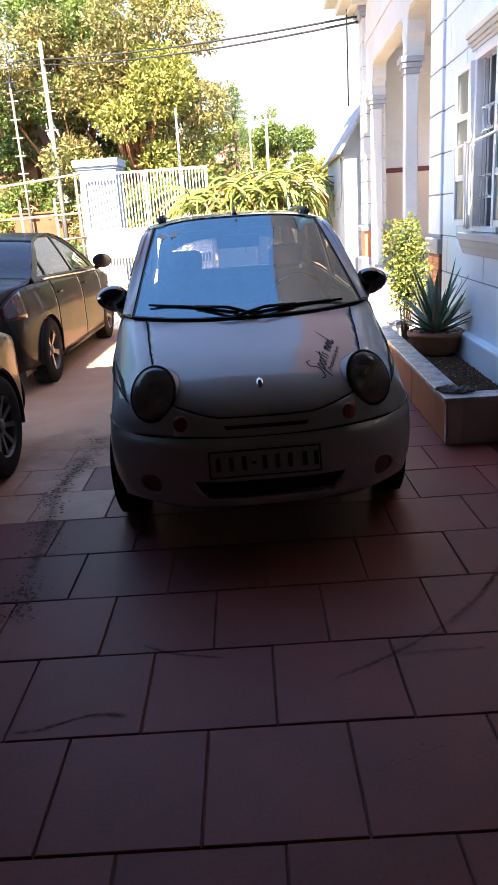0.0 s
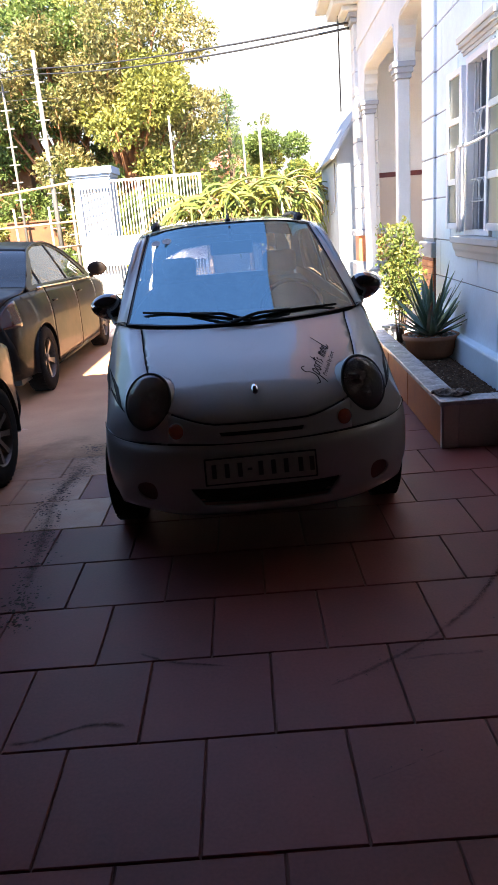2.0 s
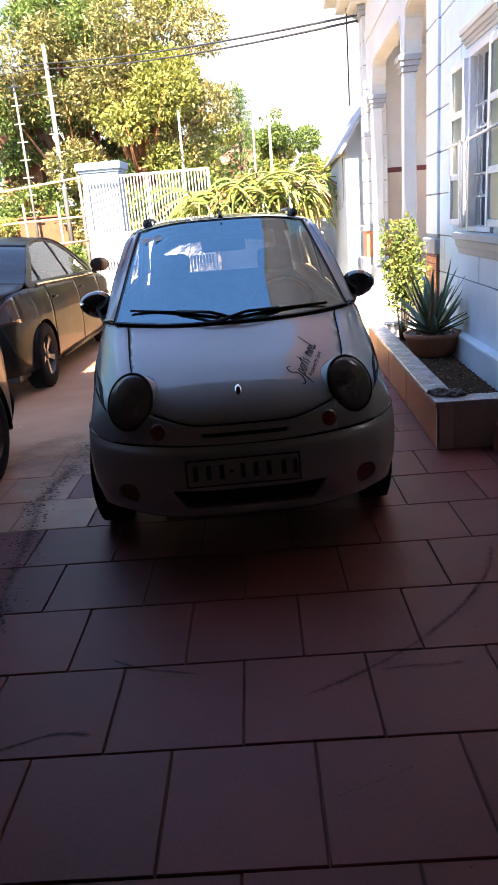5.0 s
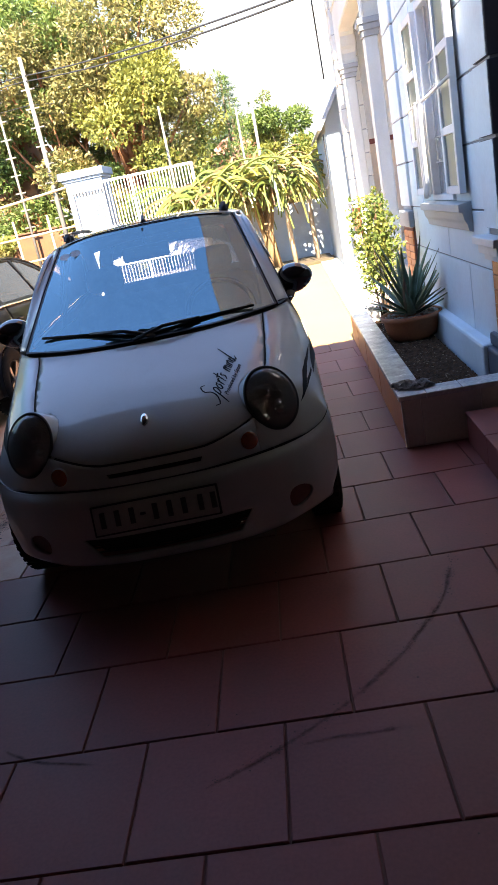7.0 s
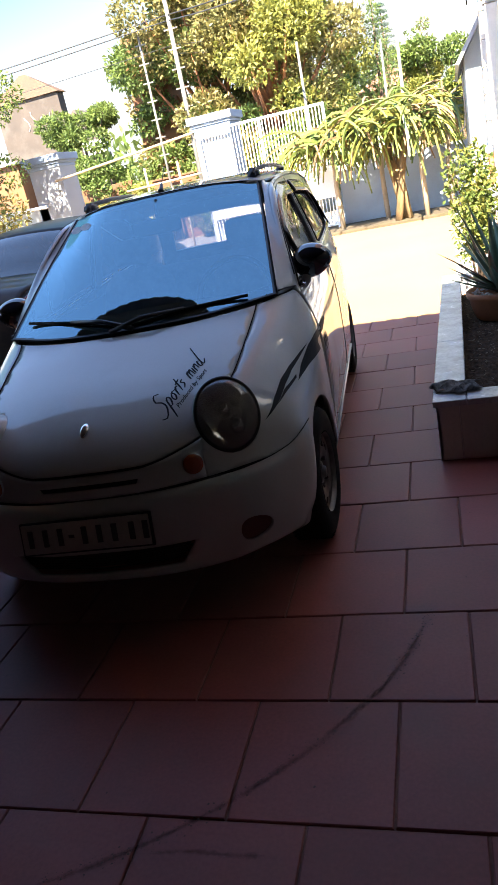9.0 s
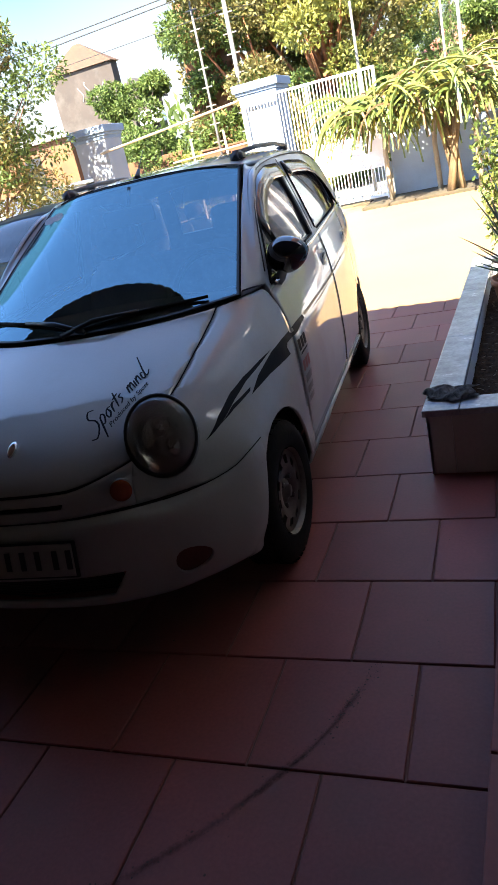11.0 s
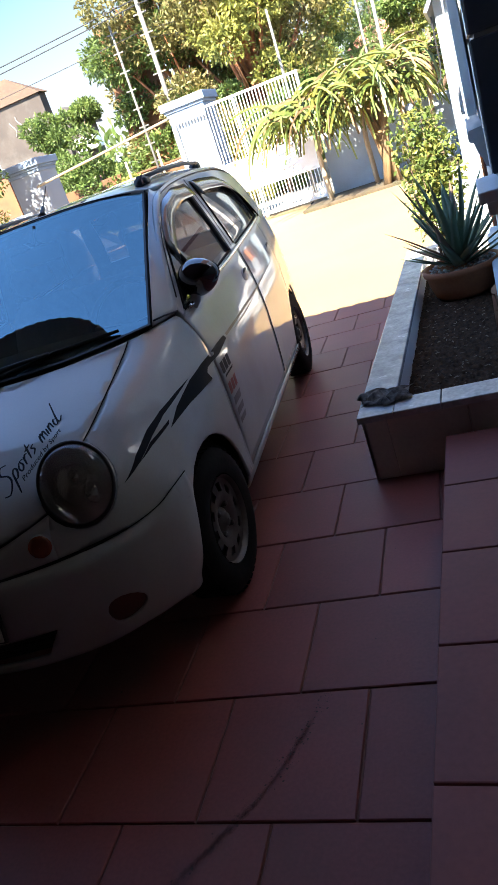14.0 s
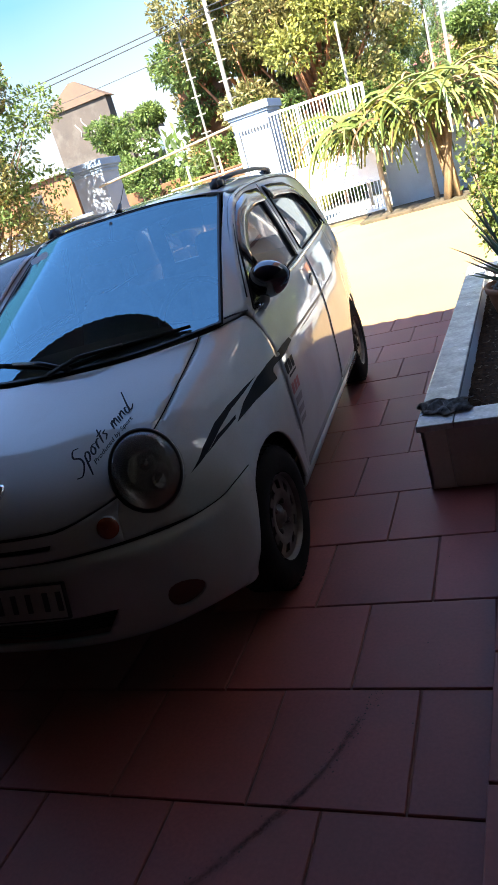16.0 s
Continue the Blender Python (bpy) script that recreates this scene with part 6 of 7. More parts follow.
# sides
WIN_F = [(0.445, 0.950), (1.410, 1.003), (1.366, 1.357), (1.15, 1.360), (0.94, 1.322), (0.79, 1.252), (0.66, 1.158)]
WIN_R = [(1.530, 1.008), (2.33, 1.052), (2.25, 1.19), (2.11, 1.29), (1.93, 1.340), (1.65, 1.357), (1.492, 1.359)]
for s in (1, -1):
    def put(name, bm, material, label="", solid=0.012, parent=hatch, smooth=True):
        if s < 0:
            flipped(bm)
        ob = part(name, bm, material, parent, label, smooth)
        if solid:
            thick(ob, solid)
        return ob

    bm = sheet(side_grid(0.385, 2.72, belt, roof_edge, 70, 16), MID)
    for poly, nm in ((WIN_F, "front_side_window"), (WIN_R, "rear_side_window")):
        g = take(bm, cut(bm, outline_planes(poly, "x")), 0.008)
        put(nm, g, "side_glass", solid=0)
        t = bmesh.new()
        pts = [(side_x(y, z) + 0.001, y, z) for y, z in (Vector(a).lerp(Vector(b), k / 6) for a, b in zip(poly, poly[1:] + poly[:1]) for k in range(6))]
        tube(t, pts + pts[:1], 0.006, 6, caps=False)
        put("window_seal", t, "rubber", solid=0)
    put("side_frame", bm, "paint", solid=0.02)
    # door glass divider and dark pillar trim
    t = bmesh.new()
    tube(t, [(side_x(0.72, 1.20) + 0.001, 0.72, 1.198), (side_x(0.80, 0.98) + 0.001, 0.80, 0.978)], 0.010, 6)
    put("window_divider", t, "rubber", solid=0)
    t = bmesh.new()
    tube(t, [(side_x(1.39, z) - 0.004, 1.390 + 0.125 * (1.003 - z), z) for z in (1.008, 1.10, 1.20, 1.28, 1.352)], 0.012, 6)
    put("window_channel", t, "black", solid=0)
    # dark gap between door frames and roof, and between the two doors
    t = bmesh.new()
    tube(t, [(side_x(y, roof_edge(y) - 0.012) + 0.003, y, roof_edge(y) - 0.012) for y in np.linspace(0.44, 2.36, 50)], 0.003, 5)
    put("door_gap", t, "black", solid=0)
    t = bmesh.new()
    tube(t, [(side_x(1.473, z) + 0.001, 1.473 - 0.10 * max(0.0, z - 1.0) / 0.36 * 0.4, z) for z in np.linspace(0.30, 1.385, 24)], 0.0015, 5)
    put("door_gap", t, "black", solid=0)
    # seam between wing and windscreen pillar
    t = bmesh.new()
    tube(t, [(0.612, 0.262, 0.974), (0.636, 0.31, 0.972), (0.668, 0.386, 0.962)], 0.0035, 5)
    put("pillar_seam", t, "black", solid=0)
    t = bmesh.new()
    strip = [(side_x(y, belt(y)) + 0.004, y, belt(y) + 0.008) for y in np.linspace(0.47, 2.33, 24)]
    tube(t, strip, 0.008, 6)
    put("belt_strip", t, "chrome", solid=0)
    # A-pillar
    rim_ = spline([(0.608, 0.245, 0.962), (0.552, 0.635, 1.190), (0.506, 1.035, 1.398)], 24)
    low_ = [Vector((side_x(y, roof_edge(y)), y, roof_edge(y) + 0.001)) for y in (0.387 + (1.04 - 0.387) * k / 24 for k in range(25))]
    pil = [[a.lerp(b, q / 6) + (b - a).cross(Vector((0, 0.85, 0.5))).normalized() * -0.010 * math.sin(math.pi * q / 6) for a, b in zip(rim_, low_)] for q in range(7)]
    put("windscreen_pillar", sheet(pil, MID), "paint", solid=0.02)
    # doors and rear wing
    for nm, ya, yb in (("front_door", 0.3865, 1.4715), ("rear_door", 1.4750, 2.206), ("rear_wing", 2.2095, 2.72)):
        bm = sheet(side_grid(ya, yb, lambda y: 0.275, lambda y: belt(y) - 0.002, 30, 18), MID)
        if ya > 1.2:
            bmesh.ops.delete(bm, geom=cut(bm, outline_planes(round_outline(2.34, 0.272, 0.305, 0.305), "x")), context="FACES")
        door = put(nm, bm, "paint")
        if nm != "rear_wing":
            yh = yb - 0.13
            t = bmesh.new()
            lathe(t, [(0.001, 0.004), (0.030, 0.003), (0.036, 0.0), (0.038, -0.006)], 20, pose(side_x(yh, 0.872) + 0.002, yh, 0.872, 0, 90, 0) @ Matrix.Diagonal((0.85, 1.5, 1, 1)))
            if s < 0:
                flipped(t)
            part("handle_recess", t, "handle_grey", door, smooth=True)
            t = bmesh.new()
            x = side_x(yh, 0.885) + 0.004
            tube(t, [(x - 0.004, yh - 0.045, 0.880), (x + 0.002, yh - 0.015, 0.896), (x + 0.002, yh + 0.025, 0.900), (x - 0.004, yh + 0.055, 0.894)], 0.0065, 6)
            if s < 0:
                flipped(t)
            part("door_handle", t, "black", door, "black pull handle", smooth=True)
    put("sill", sheet([[(0.742, y, 0.272), (0.735, y, 0.235), (0.70, y, 0.205), (0.62, y, 0.20)] for y in (0.30, 0.9, 1.5, 2.05)], (0, 1, 0.5)), "paint", solid=0.01)
    # smoked rain visors over the side windows
    for ya, yb, z_a, z_b in ((0.665, 1.38, 0, 0), (1.475, 2.31, 0, 0)):
        poly = WIN_F if ya < 1 else WIN_R
        ys = [ya + (yb - ya) * k / 14 for k in range(15)]
        top = lambda y: float(np.interp(y, *zip(*sorted([(a, b) for a, b in (poly[2:] if ya < 1 else poly[1:])], key=lambda q: q[0])))) + 0.012
        g = [[(side_x(y, top(y)) + 0.006, y, top(y)), (side_x(y, top(y) - 0.03) + 0.016, y + 0.008, top(y) - 0.032), (side_x(y, top(y) - 0.065) + 0.020, y + 0.016, top(y) - 0.066)] for y in ys]
        put("rain_visor", sheet(g, MID), "smoke", "smoked rain visor above the window", solid=0.003)
    # roof rack: one rail each side with black feet
    rack = new("roof_rail")
    rack.parent = hatch
    t = bmesh.new()
    pts = [(0.450, 1.16, 1.452), (0.457, 1.5, 1.466), (0.464, 1.85, 1.464), (0.466, 2.14, 1.444)]
    tube(t, [(s * x, y, z) for x, y, z in pts], 0.011, 8)
    part("rail_bar", t, "steel", rack, smooth=True)
    for y, zz in ((1.15, 1.430), (2.12, 1.420)):
        t = bmesh.new()
        box(t, s * 0.45 - 0.026, s * 0.45 + 0.026, y - 0.07, y + 0.07, zz - 0.016, zz + 0.034)
        for v in t.verts:
            if v.co.z > zz:
                v.co.y = y + (v.co.y - y) * 0.5
        bmesh.ops.bevel(t, geom=t.edges[:], offset=0.012, segments=2, affect="EDGES")
        part("rail_foot", t, "black", rack, smooth=True)
    # door mirror
    mir = new("door_mirror")
    mir.parent = hatch
    t = bmesh.new()
    bmesh.ops.create_uvsphere(t, u_segments=24, v_segments=14, radius=1.0)
    for v in t.verts:
        v.co = Vector((v.co.x * 0.092, (v.co.y * 0.066 if v.co.y < 0 else v.co.y * 0.022), v.co.z * 0.074 * (1 - 0.16 * v.co.x * s)))
    shell = part("mirror_shell", t, "gloss_black", mir, "glossy black mirror shell", smooth=True)
    shell.matrix_basis = pose(s * 0.734, 0.575, 1.034, 0, -8 * s, -14 * s)
    t = bmesh.new()
    lathe(t, [(0.001, 0), (0.8, 0), (0.85, 0.02)], 24)
    for v in t.verts:
        v.co = Vector((v.co.x * 0.098, 0.024 + v.co.z * 0.1, v.co.y * 0.062))
    part("mirror_glass", t, "chrome", shell, smooth=True)
    t = bmesh.new()
    tube(t, [(s * 0.665, 0.545, 0.93), (s * 0.695, 0.55, 0.955), (s * 0.715, 0.565, 1.0)], [0.026, 0.022, 0.020], 10)
    part("mirror_arm", t, "paint", mir, smooth=True)
    # wheels, liners
for x, y, st in ((0.652, 0.0, -4), (-0.652, 0.0, -4), (0.655, 2.34, 0), (-0.655, 2.34, 0)):
    wheel(hatch, x, y, 0.268, 0.158, "steel", st)
for y in (0.0, 2.34):
    arch_liner(hatch, y, 0.312, 0.272, 0.46, 0.672 if y < 1 else 0.70)
# short roof aerial
bm = bmesh.new()
tube(bm, [(0, 0.985, 1.437), (0, 1.0, 1.452), (0, 1.03, 1.478)], [0.02, 0.012, 0.007], 8)
part("aerial", bm, "black", hatch, "stubby black roof aerial", smooth=True)
bm = bmesh.new()
tube(bm, [(0, 1.02, 1.47), (0, 1.14, 1.56)], 0.0022, 5)
part("aerial_rod", bm, "black", hatch)
# underbody and cabin
part("underbody", boxes((-0.56, 0.56, -0.30, 2.70, 0.17, 0.24)), "black", hatch)
part("bulkhead", boxes((-0.56, 0.56, 0.16, 0.20, 0.24, 0.86)), "black", hatch)
part("cabin_side", boxes((0.615, 0.63, 0.35, 2.6, 0.24, 0.95), (-0.63, -0.615, 0.35, 2.6, 0.24, 0.95)), "black", hatch)
bm = sheet([[(x, y, z + 0.03 * math.cos(x * 2.2)) for x in np.linspace(-0.54, 0.54, 21)] for y, z in ((0.17, 0.90), (0.28, 0.935), (0.45, 0.94), (0.58, 0.90), (0.62, 0.80), (0.60, 0.60))], (0, 0.4, 0))
part("dashboard", bm, "trim_brown", hatch, "dark moulded dashboard", smooth=True)
bm = bmesh.new()
c = [(0.18 * math.cos(a), 0.18 * math.sin(a), 0) for a in (2 * math.pi * k / 32 for k in range(33))]
tube(bm, c, 0.015, 8, caps=False)
tube(bm, [(-0.17, 0, 0), (0, -0.02, -0.03), (0.17, 0, 0)], 0.018, 6)
wheel_ob = part("steering_wheel", bm, "black", hatch, smooth=True)
wheel_ob.matrix_basis = pose(0.33, 0.72, 0.92, 62, 0, 0)
for sx in (0.33, -0.33):
    seat = new("front_seat")
    seat.parent = hatch
    g = [[(sx + x * w, y + 0.05 * x * x, z) for x in np.linspace(-1, 1, 9)] for y, z, w in ((1.02, 0.50, 0.22), (1.12, 0.75, 0.24), (1.22, 1.0, 0.21), (1.26, 1.08, 0.14))]
    bm = sheet(g, (sx, 1.6, 0.8))
    thick(part("seat_back", bm, "seat", seat), 0.10)
    bm = bmesh.new()
    box(bm, sx - 0.11, sx + 0.11, 1.22, 1.31, 1.10, 1.24, bevel=0.035)
    part("headrest", bm, "seat", seat, smooth=True)
    bm = bmesh.new()
    box(bm, sx - 0.23, sx + 0.23, 0.62, 1.08, 0.36, 0.50, bevel=0.04)
    part("seat_cushion", bm, "seat", seat, smooth=True)
bm = bmesh.new()
box(bm, -0.58, 0.58, 1.95, 2.08, 0.45, 1.0, bevel=0.05)
box(bm, -0.58, 0.58, 1.60, 1.98, 0.36, 0.50, bevel=0.04)
part("rear_seat", bm, "seat", hatch, smooth=True)
bm = bmesh.new()
box(bm, -0.125, 0.125, 0.78, 0.805, 1.255, 1.33, bevel=0.012)
tube(bm, [(0, 0.82, 1.34), (0, 0.87, 1.41)], 0.008, 6)
part("inside_mirror", bm, "black", hatch, smooth=True)
# stickers on the glass
for k, x in enumerate((-0.435, -0.365)):
    p = on_screen(x, 0.84)
    bm = bmesh.new()
    lathe(bm, [(0.001, 0), (0.028, 0)], 20, Matrix.Translation(p + Vector((0, -0.004, 0.008))) @ Vector((0, -0.55, 0.83)).to_track_quat("Z", "Y").to_matrix().to_4x4())
    part("windscreen_sticker", bm, "paper", glass_ob, "round pale sticker")


# decals laid on the panels
from mathutils.bvhtree import BVHTree


def bvh_of(names):
    verts, polys = [], []
    for ob in hatch.children:
        if ob.type == "MESH" and ob.name.split(".")[0] in names:
            k = len(verts)
            verts += [v.co.copy() for v in ob.data.vertices]
            polys += [[k + i for i in p.vertices] for p in ob.data.polygons]
    return BVHTree.FromPolygons(verts, polys)


def lay(bm, tree_, origin_of, way, lift):
    for v in list(bm.verts):
        hit = tree_.ray_cast(origin_of(v.co), way)
        if hit[0] is None:
            bm.verts.remove(v)
        else:
            v.co = hit[0] - way * lift
    return bm


side_tree = bvh_of(("wing", "front_door", "rear_door", "rear_wing"))


def side_decal(name, outline, material, parent=hatch, split=3):
    """A sticker whose outline is given as (y, z) on the car's side; laid on both sides."""
    for s in (1, -1):
        bm = bmesh.new()
        bm.faces.new([bm.verts.new((s * 1.2, y, z)) for y, z in outline])
        bmesh.ops.triangulate(bm, faces=bm.faces[:])
        bmesh.ops.subdivide_edges(bm, edges=bm.edges[:], cuts=split, use_grid_fill=True)
        bmesh.ops.triangulate(bm, faces=bm.faces[:])
        lay(bm, side_tree, lambda c: Vector((s * 1.2, c.y, c.z)), Vector((-s, 0, 0)), 0.0025)
        part(name, bm, material, parent)


side_decal("stripe", [(-0.375, 0.647), (-0.286, 0.693), (-0.18, 0.729), (-0.085, 0.749), (0.041, 0.762), (0.146, 0.769), (0.04, 0.752), (-0.09, 0.734), (-0.19, 0.708), (-0.29, 0.676)], "decal", split=3)
side_decal("stripe", [(-0.305, 0.671), (-0.215, 0.699), (-0.09, 0.714), (-0.105, 0.704), (-0.225, 0.688)], "decal", split=2)
side_decal("stripe", [(-0.113, 0.692), (-0.015, 0.727), (0.14, 0.762), (0.25, 0.774), (0.36, 0.776), (0.479, 0.778), (0.61, 0.776), (0.63, 0.757), (0.463, 0.742), (0.346, 0.746), (0.265, 0.745), (0.226, 0.736), (0.239, 0.719), (0.289, 0.702), (0.189, 0.705), (0.055, 0.705), (-0.065, 0.697)], "decal", split=3)
side_decal("stripe", [(0.64, 0.774), (1.0, 0.777), (1.46, 0.785), (2.15, 0.817), (1.46, 0.776), (1.0, 0.766), (0.65, 0.761)], "decal_gold", split=3)
side_decal("stripe", [(0.75, 0.752), (1.02, 0.757), (1.42, 0.768), (1.02, 0.750)], "decal_gold", split=3)
for z0_, h_, l_, mt in ((0.672, 0.045, 0.15, "decal"), (0.655, 0.008, 0.16, "decal"), (0.585, 0.045, 0.14, "decal_red"), (0.535, 0.030, 0.14, "decal_grey"), (0.492, 0.026, 0.13, "decal_grey"), (0.455, 0.022, 0.12, "decal_grey")):
    n_ = 3 if h_ > 0.03 else 1
    for q in range(n_):
        side_decal("sponsor_mark", [(0.405 + l_ * (q + 0.04) / n_, z0_), (0.405 + l_ * (q + 0.86) / n_, z0_), (0.405 + l_ * (q + 0.96) / n_, z0_ + h_), (0.405 + l_ * (q + 0.14) / n_, z0_ + h_)], mt, split=2)

hood_tree = bvh_of(("bonnet",))


def hood_text(words, x, y, size, turn, material, shear=0.55):
    cu = bpy.data.curves.new("lettering", "FONT")
    cu.body, cu.size, cu.shear, cu.resolution_u, cu.offset = words, size, shear, 3, 0.014 * size
    ob = new("lettering", cu)
    me = bpy.data.meshes.new_from_object(ob.evaluated_get(bpy.context.evaluated_depsgraph_get()))
    bpy.data.objects.remove(ob)
    bm = bmesh.new()
    bm.from_mesh(me)
    m = pose(x, y, 0, 0, 0, turn)
    for v in bm.verts:
        v.co = m @ v.co
    lay(bm, hood_tree, lambda c: Vector((c.x, c.y, 1.3)), Vector((0, 0, -1)), 0.002)
    part("lettering", bm, material, hatch, "dark script lettering on the bonnet")


# the larger words are a brushed script, letter by letter
SCRIPT = {
    "S": ([(0.45, 1.10), (0.15, 1.28), (0.0, 0.95), (0.25, 0.6), (0.3, 0.2), (0.0, -0.15), (-0.3, 0.05)],),
    "p": ([(0.52, 0.5), (0.40, -0.6)], [(0.46, 0.3), (0.62, 0.55), (0.75, 0.35), (0.62, 0.02), (0.47, 0.1)]),
    "o": ([(0.98, 0.5), (0.85, 0.25), (0.95, 0.0), (1.1, 0.2), (1.02, 0.5), (1.22, 0.45)],),
    "r": ([(1.28, 0.5), (1.25, 0.0)], [(1.27, 0.3), (1.38, 0.5), (1.5, 0.45)]),
    "t": ([(1.64, 0.95), (1.56, 0.0)], [(1.45, 0.6), (1.82, 0.68)]),
    "s": ([(1.97, 0.5), (1.8, 0.42), (1.92, 0.2), (1.75, 0.0)],),
    "m": ([(2.4, 0.5), (2.36, 0.0)], [(2.38, 0.3), (2.52, 0.5), (2.54, 0.0)], [(2.54, 0.3), (2.68, 0.5), (2.74, 0.0)]),
    "i": ([(2.86, 0.45), (2.84, 0.0)],),
    "n": ([(3.0, 0.5), (2.98, 0.0)], [(2.99, 0.3), (3.15, 0.5), (3.2, 0.05)]),
    "d": ([(3.5, 0.35), (3.38, 0.45), (3.32, 0.15), (3.45, 0.0), (3.55, 0.3)], [(3.78, 1.45), (3.55, 0.3), (3.62, 0.0), (3.85, 0.2)]),
}
bm = bmesh.new()
for strokes in SCRIPT.values():
    for st in strokes:
        line = spline([(1.12 * x + 0.55 * y, y, 0) for x, y in st], 14)
        prev = None
        for k, p in enumerate(line):
            d_ = (line[min(k + 1, 14)] - line[max(k - 1, 0)]).normalized()
            wd = 0.048 * (0.45 + 0.55 * math.sin(math.pi * (0.12 + 0.8 * k / 14)))
            e_ = Vector((-d_.y, d_.x, 0)) * wd
            pair = (bm.verts.new(p + e_), bm.verts.new(p - e_))
            if prev:
                bm.faces.new((prev[0], prev[1], pair[1], pair[0]))
            prev = pair
for v in bm.verts:
    v.co = pose(0.277, -0.452, 0, 0, 0, 70) @ (v.co * 0.068)
lay(bm, hood_tree, lambda c: Vector((c.x, c.y, 1.3)), Vector((0, 0, -1)), 0.002)
part("lettering", bm, "decal", hatch, "dark brushed script on the bonnet reading Sports mind")
hood_text("Produced by Sport", 0.318, -0.425, 0.026, 69, "decal")
# ---- the other two cars ----
def saloon(name, label, paint, at, turn, spokes, rear_glass=True):
    """A four-door saloon, its front towards +y and its rear towards -y; the origin lies on the ground amid the axles."""
    c = tagged(new(name), label, "car")
    c.matrix_basis = pose(*at, 0, 0, turn)
    mid = (0, 0, 0.6)
    # y, waist height, roof height, half width at the roof
    YS = [-2.12, -1.95, -1.55, -1.15, -0.75, -0.25, 0.15, 0.55, 0.95, 1.25, 1.65, 2.0, 2.22]
    TOP = [0.80, 0.97, 1.03, 1.21, 1.37, 1.43, 1.42, 1.33, 1.13, 0.985, 0.90, 0.80, 0.66]
    WST = [0.80, 0.93, 0.965, 0.97, 0.96, 0.945, 0.935, 0.925, 0.915, 0.90, 0.84, 0.74, 0.62]
    HW = [0.66, 0.78, 0.845, 0.865, 0.872, 0.875, 0.875, 0.872, 0.865, 0.855, 0.835, 0.76, 0.60]

    def f(tab, y):
        p = spline([(q, v, 0) for q, v in zip(YS, tab)], 120)
        return float(np.interp(y, [k.x for k in p], [k.y for k in p]))

    tab = {k: [f(t, y) for y in np.linspace(-2.12, 2.22, 100)] for k, t in (("t", TOP), ("w", WST), ("h", HW))}

    def g(k, y):
        return float(np.interp(y, np.linspace(-2.12, 2.22, 100), tab[k]))

    def side(y, z):
        w = g("w", y)
        h = g("h", y)
        if z <= w:
            return h - 0.10 * max(0.0, z - 0.66) ** 2 / 0.09 * 0.6 - 0.25 * max(0.0, 0.45 - z) ** 2
        return h - 0.06 - 0.52 * (z - w) - 0.10 * (z - w) ** 2

    def grid(y0, y1, lo, hi, ny, nz):
        return [[(side(y, lo(y) + (hi(y) - lo(y)) * j / nz), y, lo(y) + (hi(y) - lo(y)) * j / nz) for j in range(nz + 1)] for y in (y0 + (y1 - y0) * i / ny for i in range(ny + 1))]

    AX = (-1.35, 1.35)
    win_f = [(0.02, 0.985), (0.93, 0.965), (0.80, 1.08), (0.58, 1.22), (0.30, 1.325), (0.04, 1.365)]
    win_r = [(-1.02, 1.01), (-0.04, 0.988), (-0.02, 1.368), (-0.40, 1.365), (-0.72, 1.315), (-0.98, 1.16)]
    win_q = [(-1.30, 1.015), (-1.08, 1.012), (-1.04, 1.145), (-1.10, 1.115)]
    for s in (1, -1):
        def put(nm, bm, material, label="", solid=0.012, parent=c):
            if s < 0:
                flipped(bm)
            ob = part(nm, bm, material, parent, label, True)
            return thick(ob, solid) if solid else ob

        # lower body panels
        for nm, ya, yb in (("rear_wing", -2.12, -1.05), ("rear_door", -1.044, -0.003), ("front_door", 0.003, 1.02), ("front_wing", 1.026, 2.22)):
            bm = sheet(grid(ya, yb, lambda y: 0.24, lambda y: g("w", y), 26, 16), mid)
            for ax in AX:
                if ya - 0.3 < ax < yb + 0.3:
                    bmesh.ops.delete(bm, geom=cut(bm, outline_planes(round_outline(ax, 0.31, 0.35, 0.35), "x")), context="FACES")
            d = put(nm, bm, paint)
            if nm.endswith("door"):
                t = bmesh.new()
                yh = ya + 0.16
                x = side(yh, 0.83) + 0.012
                tube(t, [(x - 0.012, yh - 0.07, 0.83), (x + 0.004, yh - 0.04, 0.835), (x + 0.004, yh + 0.05, 0.83), (x - 0.012, yh + 0.08, 0.825)], 0.011, 6)
                if s < 0:
                    flipped(t)
                part("door_handle", t, paint, d, smooth=True)
        # upper side with the windows cut out
        bm = sheet(grid(-1.50, 1.18, lambda y: g("w", y), lambda y: g("t", y) - 0.035, 56, 12), mid)
        for poly, nm in ((win_f, "front_side_window"), (win_r, "rear_side_window"), (win_q, "quarter_window")):
            gl = take(bm, cut(bm, outline_planes(poly, "x")), 0.008)
            put(nm, gl, "side_glass", solid=0)
        put("side_frame", bm, paint, solid=0.02)
        t = bmesh.new()
        tube(t, [(side(y, g("w", y)) + 0.003, y, g("w", y) + 0.012) for y in np.linspace(-1.25, 1.1, 24)], 0.011, 6)
        put("belt_strip", t, "chrome", "bright trim strip under the windows", solid=0)
        t = bmesh.new()
        tube(t, [(side(y, g("t", y) - 0.035) + 0.004, y, g("t", y) - 0.035) for y in np.linspace(-1.3, 1.1, 26)], 0.008, 6)
        put("roof_gutter", t, "black", solid=0)
        put("sill", sheet([[(0.865, y, 0.24), (0.855, y, 0.20), (0.80, y, 0.17)] for y in (-0.98, 0, 0.98)], (0, 0, 0.5)), paint, solid=0.01)
